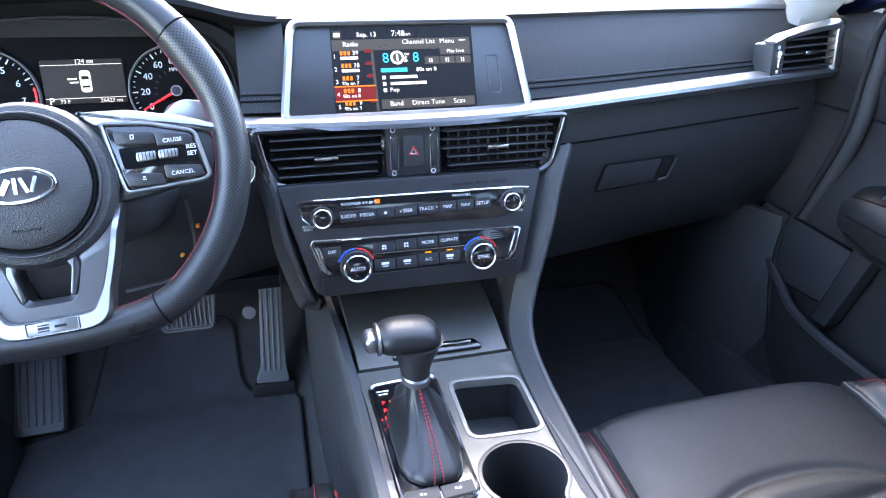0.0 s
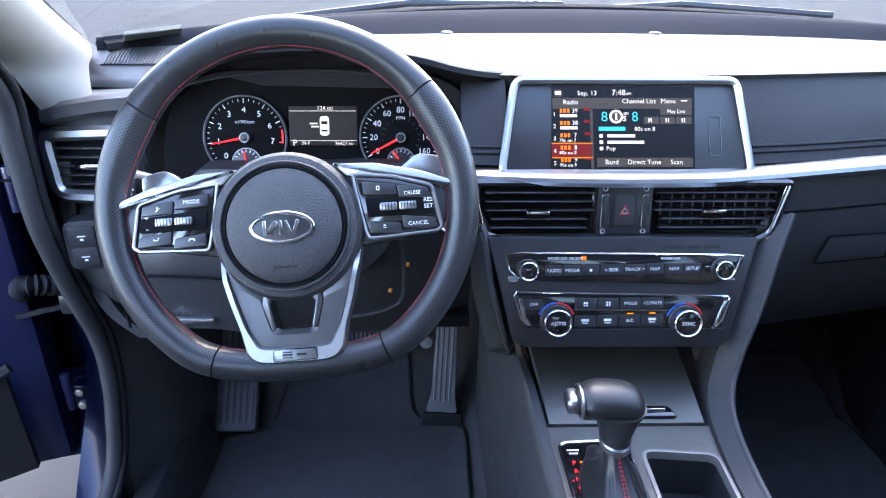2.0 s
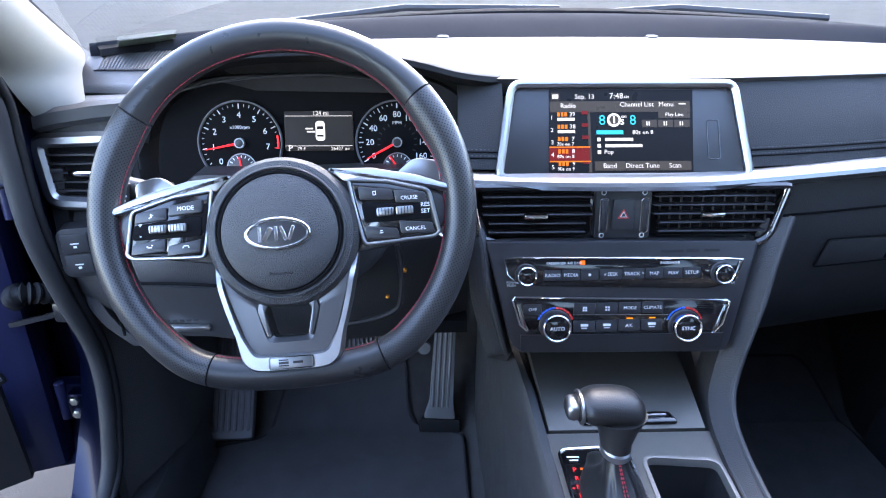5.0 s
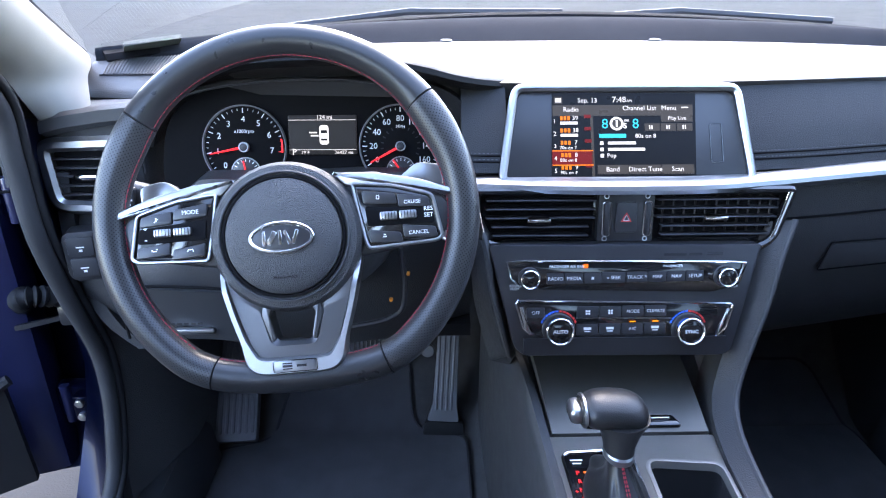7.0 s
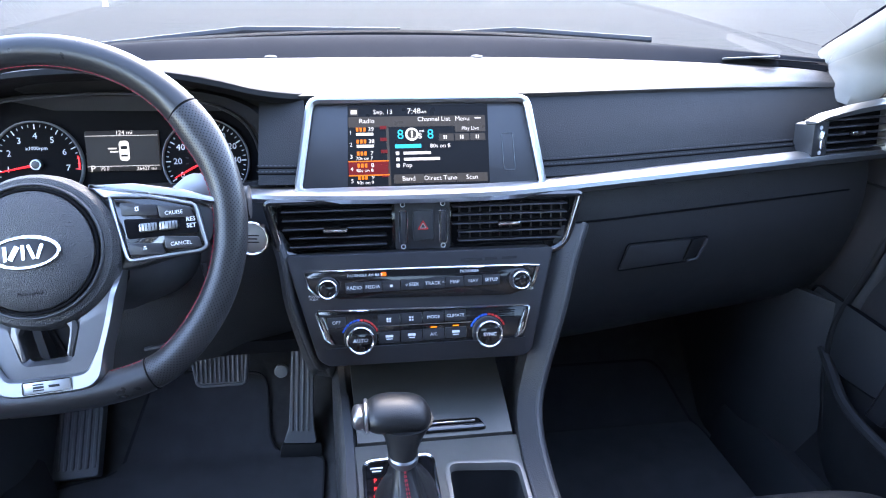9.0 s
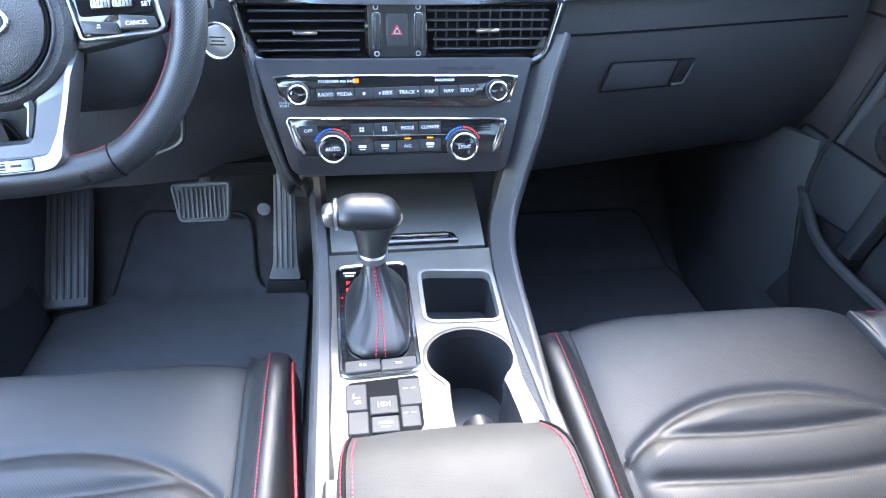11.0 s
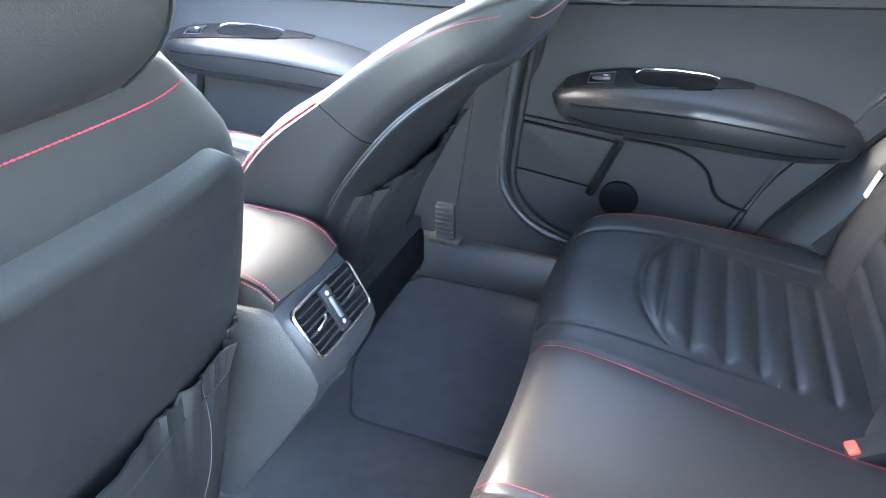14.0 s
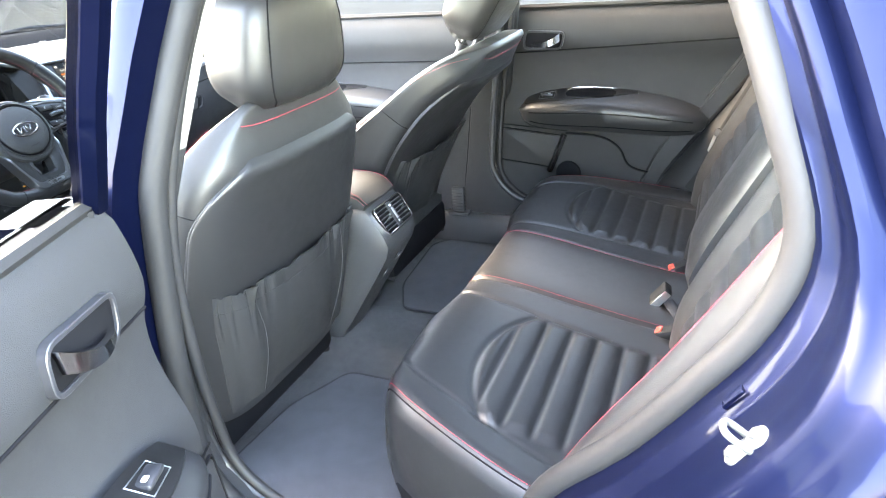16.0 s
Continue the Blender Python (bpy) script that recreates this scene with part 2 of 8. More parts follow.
def shell(fn, nu, nv, back):
    """A closed sheet: fn(u, v) in front, and behind it the same moved by the vector back."""
    bm = bmesh.new()
    back = Vector(back)
    f = [[bm.verts.new(fn(i / nu, j / nv)) for j in range(nv + 1)] for i in range(nu + 1)]
    g = [[bm.verts.new(v.co + back) for v in r] for r in f]
    for i in range(nu):
        for j in range(nv):
            bm.faces.new((f[i][j], f[i + 1][j], f[i + 1][j + 1], f[i][j + 1]))
            bm.faces.new((g[i][j], g[i][j + 1], g[i + 1][j + 1], g[i + 1][j]))
    for i in range(nu):
        bm.faces.new((f[i][0], g[i][0], g[i + 1][0], f[i + 1][0]))
        bm.faces.new((f[i + 1][nv], g[i + 1][nv], g[i][nv], f[i][nv]))
    for j in range(nv):
        bm.faces.new((f[0][j + 1], g[0][j + 1], g[0][j], f[0][j]))
        bm.faces.new((f[nu][j], g[nu][j], g[nu][j + 1], f[nu][j + 1]))
    return bm


def smoothed(pts, n=8, closed=False):
    """A Catmull-Rom line through points."""
    p = [Vector(q) for q in pts]
    out, m = [], len(p)
    for i in range(m if closed else m - 1):
        a, b, c, d = (p[(i - 1) % m], p[i], p[(i + 1) % m], p[(i + 2) % m]) if closed else (p[max(i - 1, 0)], p[i], p[i + 1], p[min(i + 2, m - 1)])
        for k in range(n):
            t = k / n
            out.append(0.5 * ((2 * b) + (c - a) * t + (2 * a - 5 * b + 4 * c - d) * t * t + (3 * b - a - 3 * c + d) * t ** 3))
    if not closed:
        out.append(p[-1])
    return out


def tube(path, r, n=8, closed=False, flat=1.0, bm=None):
    """A tube along a line; r may be a function of the way along, 0 to 1."""
    bm = bm or bmesh.new()
    p = [Vector(q) for q in path]
    m = len(p)
    up, rings = None, []
    for i in range(m):
        t = ((p[(i + 1) % m] - p[i - 1]) if closed else (p[min(i + 1, m - 1)] - p[max(i - 1, 0)])).normalized()
        if up is None:
            up = Vector((0, 0, 1)) if abs(t.z) < 0.9 else Vector((0, 1, 0))
        s = t.cross(up).normalized()
        up = s.cross(t).normalized()
        rr = r(i / (m - 1)) if callable(r) else r
        rings.append([p[i] + s * (rr * math.cos(2 * math.pi * k / n)) + up * (rr * flat * math.sin(2 * math.pi * k / n)) for k in range(n)])
    if closed:
        rings.append(rings[0])
        vs = [[bm.verts.new(q) for q in rg] for rg in rings[:-1]]
        vs.append(vs[0])
        for a, b in zip(vs, vs[1:]):
            for k in range(n):
                bm.faces.new((a[k], a[(k + 1) % n], b[(k + 1) % n], b[k]))
        return bm
    return loft(rings, bm=bm)


def stitches(path, pitch=0.0045, length=0.003, r=0.0006):
    """A row of short thread stitches along a line, joined in one mesh."""
    bm = bmesh.new()
    p = [Vector(q) for q in path]
    acc, nxt = 0.0, 0.0
    for a, b in zip(p, p[1:]):
        d = (b - a).length
        while nxt < acc + d and d > 0:
            q = a + (b - a) * ((nxt - acc) / d)
            t = (b - a).normalized()
            tube([q - t * length / 2, q, q + t * length / 2], lambda s: r if abs(s - 0.5) < 0.3 else r * 0.5, 5, bm=bm)
            nxt += pitch
        acc += d
    return bm


def rbox(size, at=(0, 0, 0), r=0.004, seg=2, m=None, taper=None):
    """A box with rounded edges. taper: factors on x and y at the top."""
    bm = bmesh.new()
    bmesh.ops.create_cube(bm, size=1.0)
    for v in bm.verts:
        k = taper if taper and v.co.z > 0 else (1, 1)
        v.co = Vector((v.co.x * size[0] * k[0], v.co.y * size[1] * k[1], v.co.z * size[2]))
    if r:
        bmesh.ops.bevel(bm, geom=bm.edges[:], offset=min(r, min(size) * 0.45), segments=seg, profile=0.5, affect="EDGES")
    bm.transform(Matrix.Translation(at))
    if m:
        bm.transform(m)
    return bm


def rrect(w, h, r, n=5, cx=0, cy=0):
    out = []
    for sx, sy, a0 in ((1, 1, 0), (-1, 1, 90), (-1, -1, 180), (1, -1, 270)):
        for k in range(n + 1):
            a = radians(a0 + 90 * k / n)
            out.append((cx + sx * (w / 2 - r) + r * math.cos(a), cy + sy * (h / 2 - r) + r * math.sin(a)))
    return out


def rounded(pts, r, n=4):
    """A polygon with rounded corners."""
    out, m = [], len(pts)
    for i in range(m):
        a, b, c = Vector(pts[i - 1]), Vector(pts[i]), Vector(pts[(i + 1) % m])
        rr = min(r, (a - b).length * 0.45, (c - b).length * 0.45)
        p, q = b + (a - b).normalized() * rr, b + (c - b).normalized() * rr
        for k in range(n + 1):
            t = k / n
            s = p * (1 - t) ** 2 + b * (2 * t * (1 - t)) + q * t * t
            out.append((s.x, s.y))
    return out


def shrink(pts, d):
    """An outline (counter-clockwise) moved inwards by d."""
    out, m = [], len(pts)
    for i in range(m):
        a, c = Vector(pts[i - 1]), Vector(pts[(i + 1) % m])
        t = (c - a).normalized()
        out.append((pts[i][0] - t.y * d, pts[i][1] + t.x * d))
    return out


def ccw(pts):
    s = sum(a[0] * b[1] - b[0] * a[1] for a, b in zip(pts, pts[1:] + pts[:1]))
    return pts if s > 0 else pts[::-1]


def plate(outline, z0, z1, m=None, bevel=0.001):
    """A slab with the given outline between two heights of a plane, its upper edge rounded."""
    o = ccw(list(outline))
    rings = [[(x, y, z0) for x, y in o], [(x, y, z1 - bevel) for x, y in o]]
    if bevel:
        rings.append([(x, y, z1 - bevel * 0.3) for x, y in shrink(o, bevel * 0.3)])
        rings.append([(x, y, z1) for x, y in shrink(o, bevel)])
    bm = loft(rings)
    if m:
        bm.transform(m)
    return bm


def rim(outline, width, z0, z1, m=None, bevel=0.001):
    """A frame along an outline, width wide inwards."""
    o = ccw(list(outline))
    i1 = shrink(o, width)
    rings = [[(x, y, z0) for x, y in o], [(x, y, z1 - bevel) for x, y in o], [(x, y, z1) for x, y in shrink(o, bevel)],
             [(x, y, z1) for x, y in shrink(o, width - bevel)], [(x, y, z1 - bevel) for x, y in i1], [(x, y, z0) for x, y in i1]]
    bm = bmesh.new()
    loft(rings + [rings[0]], cap=False, bm=bm)
    bmesh.ops.remove_doubles(bm, verts=bm.verts[:], dist=1e-6)
    if m:
        bm.transform(m)
    return bm


def disc(r0, z0, z1, m=None, r1=None, n=32, bevel=0.001, at=(0, 0)):
    r1 = r0 if r1 is None else r1
    prof = [(r0, z0), (r1, z1 - bevel), (r1 - bevel * 0.3, z1 - bevel * 0.3), (r1 - bevel, z1)]
    bm = loft([[(at[0] + r * math.cos(2 * math.pi * k / n), at[1] + r * math.sin(2 * math.pi * k / n), z) for k in range(n)] for r, z in prof])
    if m:
        bm.transform(m)
    return bm


def ringm(r, w, z0, z1, m=None, n=40, at=(0, 0), bevel=0.0006):
    return rim([(at[0] + r * math.cos(2 * math.pi * k / n), at[1] + r * math.sin(2 * math.pi * k / n)) for k in range(n)], w, z0, z1, m, bevel)


def facing(p, tilt=0.0, yaw=0.0):
    """A plane's frame: x to the right, y up it, z towards the rear of the car; tilt: degrees that its top leans away."""
    return Matrix.Translation(p) @ pose(0, 0, 0, 0, 0, yaw) @ pose(0, 0, 0, 90 - tilt)


def joined(bms):
    bm = bmesh.new()
    for b in bms:
        me = bpy.data.meshes.new("tmp")
        b.to_mesh(me)
        b.free()
        bm.from_mesh(me)
        bpy.data.meshes.remove(me)
    return bm


def lettering(body, size, m, material, parent, at=(0, 0), z=0.0, name="lettering", align="CENTER", wide=1.0):
    cu = bpy.data.curves.new("tmp", "FONT")
    cu.body, cu.size, cu.align_x, cu.align_y, cu.extrude, cu.resolution_u = body, size, align, "CENTER", 0.0001, 2
    ob = new("tmp", cu)
    me = bpy.data.meshes.new_from_object(ob.evaluated_get(bpy.context.evaluated_depsgraph_get()))
    bpy.data.objects.remove(ob)
    bm = bmesh.new()
    bm.from_mesh(me)
    bpy.data.meshes.remove(me)
    bm.transform(m @ Matrix.Translation((at[0], at[1], z)) @ Matrix.Diagonal((wide, 1, 1, 1)))
    return part(name, bm, material, parent, smooth=False)


def bars(spots, m, material, parent, z=0.0, name="marking"):
    """Small flat bars (x, y, w, h) on a plane, in one mesh."""
    bm = bmesh.new()
    for x, y, w, h in spots:
        q = [bm.verts.new((x + a * w / 2, y + b * h / 2, z + c)) for c in (0, 0.0002) for a, b in ((-1, -1), (1, -1), (1, 1), (-1, 1))]
        for f in ((3, 2, 1, 0), (4, 5, 6, 7), (0, 1, 5, 4), (1, 2, 6, 5), (2, 3, 7, 6), (3, 0, 4, 7)):
            bm.faces.new([q[i] for i in f])
    bm.transform(m)
    return part(name, bm, material, parent, smooth=False)


def soft(pts, t):
    """Smooth interpolation in a table of (t, value)."""
    n = len(pts)
    for i in range(n - 1):
        if t <= pts[i + 1][0] or i == n - 2:
            (a, p), (b, q) = pts[i], pts[i + 1]
            k = max(0, min(1, (t - a) / (b - a)))
            m0 = (q - pts[i - 1][1]) / (b - pts[i - 1][0]) * (b - a) if i else q - p
            m1 = (pts[i + 2][1] - p) / (pts[i + 2][0] - a) * (b - a) if i < n - 2 else q - p
            return (2 * k ** 3 - 3 * k * k + 1) * p + (k ** 3 - 2 * k * k + k) * m0 + (-2 * k ** 3 + 3 * k * k) * q + (k ** 3 - k * k) * m1


# ---- ground ----
bm = bmesh.new()
q = [bm.verts.new((x, y, 0)) for x, y in ((-300, -300), (300, -300), (300, 300), (-300, 300))]
bm.faces.new(q)
tagged(part("ground", bm, ASPH, smooth=False), "cracked pale grey asphalt of a parking lot", "ground", kind="structure")
for x, y, w in ((-16.2, 50.0, 0.20), (-3.4, 99.0, 0.24)):
    tagged(part("bay_line", plate([(x - w, y), (x + w, y), (x * 1.9 + w, y * 1.9), (x * 1.9 - w, y * 1.9)], 0.001, 0.006, bevel=0), WHITE), "worn white painted parking bay line on the asphalt", "road marking", kind="structure")

# ---- car body ----
body = thing("car_body", (0, 0, 0.2), "dark blue sedan body shell with open doors on one side", "car body", kind="structure")


def roof_fn(z0):
    def f(u, v):
        x = -0.60 + 1.20 * u
        y = 0.30 - 1.60 * v
        return (x, y, z0 + 0.045 * (1 - (x / 0.60) ** 2) - 0.05 * max(0, v - 0.5) ** 2 * 4)
    return f


part("headliner", shell(roof_fn(1.33), 12, 10, (0, 0, 0.012)), HEADLINER, body, "pale grey cloth headliner")
part("roof", shell(roof_fn(1.36), 16, 12, (0, 0, 0.02)), PAINT, body)
# floor carpet with tunnel and toe board


def floor_fn(u, v):
    x, y = -0.76 + 1.52 * u, -1.2 + 2.75 * v
    k = max(0, min(1, (y + 0.05) / 0.25))
    z = 0.285 + (0.030 + 0.045 * k) * math.exp(-abs(x / 0.13) ** (2.4 + 1.6 * k))
    if y > 1.12:
        z += (y - 1.12) * 1.0
    if y < -0.38:
        z += min(0.14, (-0.38 - y) * 1.5)
    return (x, y, z)


part("floor_carpet", shell(floor_fn, 60, 60, (0, 0, -0.04)), CARPET, body, "charcoal carpet on the car floor")
part("firewall", shell(lambda u, v: (-0.80 + 1.6 * u, 1.48 + 0.02 * v, 0.25 + 0.72 * v), 4, 4, (0, 0.04, 0)), CARPET, body)
for s in (-1, 1):
    # door sill with scuff trim and painted outer sill
    part("sill_trim", loft([[(s * 0.635, y, 0.30), (s * 0.645, y, 0.375), (s * 0.665, y, 0.395), (s * 0.70, y, 0.39), (s * 0.715, y, 0.36), (s * 0.70, y, 0.28)] for y in (-0.75, -0.3, 0.2, 0.75, 1.05)]), PLASTIC, body, "dark plastic sill trim")
    part("painted_sill", loft([[(s * 0.70, y, 0.24), (s * 0.72, y, 0.37), (s * 0.76, y, 0.385), (s * 0.82, y, 0.34), (s * 0.85, y, 0.27), (s * 0.80, y, 0.20)] for y in (-0.85, -0.3, 0.2, 0.9, 1.25)]), PAINT, body)
    # kick panel beside the footwell; the driver's copy has light put into its colour
    part("kick_panel", shell(lambda u, v: (s * (0.708 - 0.055 * math.sin(min(1, u * 3.6) * math.pi / 2) + 0.02 * v * u), 0.845 + 0.62 * u + 0.03 * v, 0.29 + 0.40 * v), 20, 8, (s * 0.015, 0.0, 0)), mat("kick_plastic_lit", (0.060, 0.0605, 0.063), 0.5, bump=0.5, scale=700, kind="cells") if s < 0 else GRAIN, body, "grained footwell side trim")
    # door opening seal
    seal = smoothed([(s * 0.60, 0.25, 1.34), (s * 0.64, 0.46, 1.245), (s * 0.685, 0.66, 1.13), (s * 0.712, 0.785, 1.04), (s * 0.722, 0.808, 0.96), (s * 0.722, 0.812, 0.86), (s * 0.720, 0.842, 0.75), (s * 0.716, 0.868, 0.665), (s * 0.714, 0.870, 0.60), (s * 0.714, 0.855, 0.525), (s * 0.715, 0.815, 0.445), (s * 0.715, 0.70, 0.405), (s * 0.715, 0.4, 0.40), (s * 0.715, 0.10, 0.42), (s * 0.72, 0.0, 0.55), (s * 0.72, -0.03, 0.8), (s * 0.68, -0.10, 1.1), (s * 0.60, -0.2, 1.31)], 6)
    part("door_seal", tube(seal, 0.012, 14), SEALGREY, body, "dark grey rubber door seal")
    part("seal_lip", tube([p + Vector((-s * 0.012, 0.010, 0.004)) for p in seal[:66]], 0.006, 10), RUBBER, body)
    # B-pillar: trim inside, painted post outside
    low = [(0.30, -0.36, 0.10), (0.39, -0.35, 0.078), (0.425, -0.285, 0.070), (0.445, -0.215, 0.064), (0.475, -0.158, 0.056), (0.52, -0.119, 0.046), (0.58, -0.103, 0.034), (0.75, -0.116, 0.012), (0.95, -0.146, -0.03), (1.025, -0.160, -0.06), (1.15, -0.19, -0.105), (1.33, -0.25, -0.17)]
    xs = ((0.30, 0.70), (0.55, 0.715), (0.95, 0.70), (1.15, 0.645), (1.36, 0.585))
    if s < 0:
        low = [(z, ya + soft(((0.3, 0.0), (0.5, 0.004), (0.75, 0.014), (1.0, 0.026), (1.15, 0.022), (1.33, 0.012)), z), yb + 0.012) for z, ya, yb in low]
    rings = []
    for z, ya, yb in low:
        x = soft(xs, z)
        deep = soft(((0.9, 0.0), (1.0, 1.0)), z) if s < 0 else 0.0
        rings.append([(s * (x + 0.035), ya + 0.012, z), (s * (x + 0.012), ya, z), (s * (x - 0.018 - 0.020 * deep), ya + 0.012 - 0.009 * deep, z), (s * (x - 0.026 - 0.016 * deep), (ya + yb) / 2, z), (s * (x - 0.018), yb - 0.012, z), (s * (x + 0.012), yb, z), (s * (x + 0.035), yb - 0.012, z)])
    part("pillar_trim", loft(rings[:10]), DOORTRIM, body, "charcoal plastic lower pillar trim")
    part("pillar_trim", loft(rings[9:]), CREAM, body, "pale grey cloth upper pillar trim")
    part("pillar_post", loft([[(s * (soft(xs, z) + a), ya + (yb - ya) * b, z) for a, b in ((0.036, 0.06), (0.075, 0.12), (0.085, 0.5), (0.075, 0.88), (0.036, 0.94))] for z, ya, yb in low[5:]]), PAINT, body)
    part("pillar_seal", tube(smoothed([(s * (soft(xs, z) + 0.022), ya - 0.004, z) for z, ya, yb in low[2:]], 5), 0.017, 12), RUBBER, body, "ribbed rubber seal on the pillar")
    part("pillar_moulding", tube(smoothed([(s * (soft(xs, z) - 0.022), ya + 0.020, z) for z, ya, yb in low[1:10]], 5), 0.0095, 10), PLASTIC, body, "rounded edge moulding of the pillar foot")
    # A-pillar: from the glass edge round to the door seal
    ap = (((0.670, 0.905, 1.005), (0.708, 0.862, 0.990)), ((0.692, 0.960, 1.040), (0.706, 0.830, 1.025)), ((0.700, 0.996, 1.056), (0.702, 0.800, 1.058)), ((0.678, 0.895, 1.100), (0.688, 0.735, 1.095)), ((0.660, 0.806, 1.140), (0.672, 0.660, 1.136)), ((0.610, 0.550, 1.262), (0.628, 0.450, 1.250)), ((0.560, 0.300, 1.368), (0.590, 0.220, 1.345)))
    rings = []
    for g_, r_ in ap:
        g_, r_ = Vector((s * g_[0], g_[1] + 0.06 * (s > 0), g_[2] + 0.02 * (s > 0))), Vector((s * r_[0], r_[1] + 0.06 * (s > 0), r_[2] + 0.02 * (s > 0)))
        inw = Vector((-s * 0.022, -0.004, -0.008))
        rings.append([r_, r_.lerp(g_, 0.12) + inw * 0.5, r_.lerp(g_, 0.35) + inw, r_.lerp(g_, 0.65) + inw, r_.lerp(g_, 0.9) + inw * 0.45, g_, g_ + Vector((s * 0.03, 0.02, 0.012)), r_ + Vector((s * 0.03, 0.03, 0.012))])
    sm_ = []
    for k in range(len(rings[0])):
        sm_.append(smoothed([r[k] for r in rings], 4))
    part("a_pillar_trim", loft([list(r) for r in zip(*sm_)]), CREAM, body, "pale grey windscreen pillar trim")
    part("pillar_skin", loft([[r[5] + Vector((s * 0.004, 0.004, 0.006)), r[5] + Vector((s * 0.05, 0.03, 0.012)), r[0] + Vector((s * 0.06, 0.05, 0.01)), r[0] + Vector((s * 0.012, 0.012, 0.006))] for r in rings[2:]]), PAINT, body)
    part("roof_rail", tube(smoothed([(s * 0.60, 0.30, 1.345), (s * 0.585, -0.2, 1.365), (s * 0.58, -0.7, 1.345), (s * 0.58, -1.2, 1.28)], 6), 0.035, 8), PAINT, body)
    part("front_wing", loft([[(s * 0.80, y, 0.25), (s * 0.90, y, 0.5), (s * 0.91, y, 0.75), (s * 0.86, y, 0.90 - d), (s * 0.74, y, 0.93 - d), (s * 0.74, y, 0.3)] for y, d in ((1.22, 0), (1.6, 0.03), (2.1, 0.10), (2.5, 0.2))]), PAINT, body)
    # hinge pillar face, painted
    d = 0.0 if s < 0 else 0.05
    part("hinge_pillar", loft([[(s * (x + d), y, z) for x, y in ((0.722, yi), (0.745, yi + 0.018), (0.765, (yi + yo) / 2 + 0.012), (0.785, yo), (0.79, yo + 0.05), (0.83, yo + 0.12), (0.83, yo + 0.25), (0.722, yo + 0.25))] for z, yi, yo in ((0.36, 0.78, 0.80), (0.41, 0.815, 0.835), (0.47, 0.845, 0.882), (0.52, 0.865, 0.920), (0.59, 0.878, 0.944), (0.67, 0.875, 0.938), (0.76, 0.848, 0.922), (0.84, 0.825, 0.915), (0.93, 0.815, 0.915), (1.0, 0.82, 0.92))]), PAINT, body, "dark blue painted hinge pillar")
# cowl and hood
part("cowl", shell(lambda u, v: (-0.74 + 1.48 * u, 1.285 + 0.14 * v - 0.24 * (2 * u - 1) ** 2, 1.066 - 0.03 * v - 0.05 * (2 * u - 1) ** 2), 16, 3, (0, 0, -0.02)), PLASTIC, body, "black plastic cowl panel")


def hood_fn(u, v):
    x = (2 * u - 1) * 0.78
    y = 1.42 + 0.95 * v - 0.20 * (2 * u - 1) ** 2
    return (x, y, 1.030 - 0.13 * v - 0.14 * v * v - 0.085 * (2 * u - 1) ** 2 + 0.012 * math.exp(-((abs(x) - 0.45) / 0.07) ** 2))


part("hood", shell(hood_fn, 24, 16, (0, 0, -0.02)), PAINT, body)
for x0, x1 in ((-0.55, 0.02), (-0.02, 0.50)):
    part("wiper", tube([(x0, 1.30 - 0.2 * x0 * x0, 1.080 - 0.05 * x0 * x0), ((x0 + x1) / 2, 1.315, 1.094), (x1, 1.318 - 0.2 * x1 * x1, 1.092 - 0.05 * x1 * x1)], 0.007, 6), SATINBLACK, body, "black wiper blade")


def glass_pt(u, v):
    k = (2 * u - 1) ** 2
    return Vector(((2 * u - 1) * (0.70 - 0.14 * v), 1.265 - (0.25 - 0.22 * v) * k - 0.975 * v, 1.088 - 0.036 * k + 0.292 * v - 0.02 * k * v))


ws = part("windscreen", grid(glass_pt, 48, 24), GLASS, body, "clear windscreen")
ws.visible_shadow = False
part("windscreen_border", tube([((2 * k / 24 - 1) * 0.69, 1.262 - 0.245 * (2 * k / 24 - 1) ** 2, 1.086 - 0.036 * (2 * k / 24 - 1) ** 2) for k in range(25)], 0.021, 8, flat=0.55), BLACK, body)
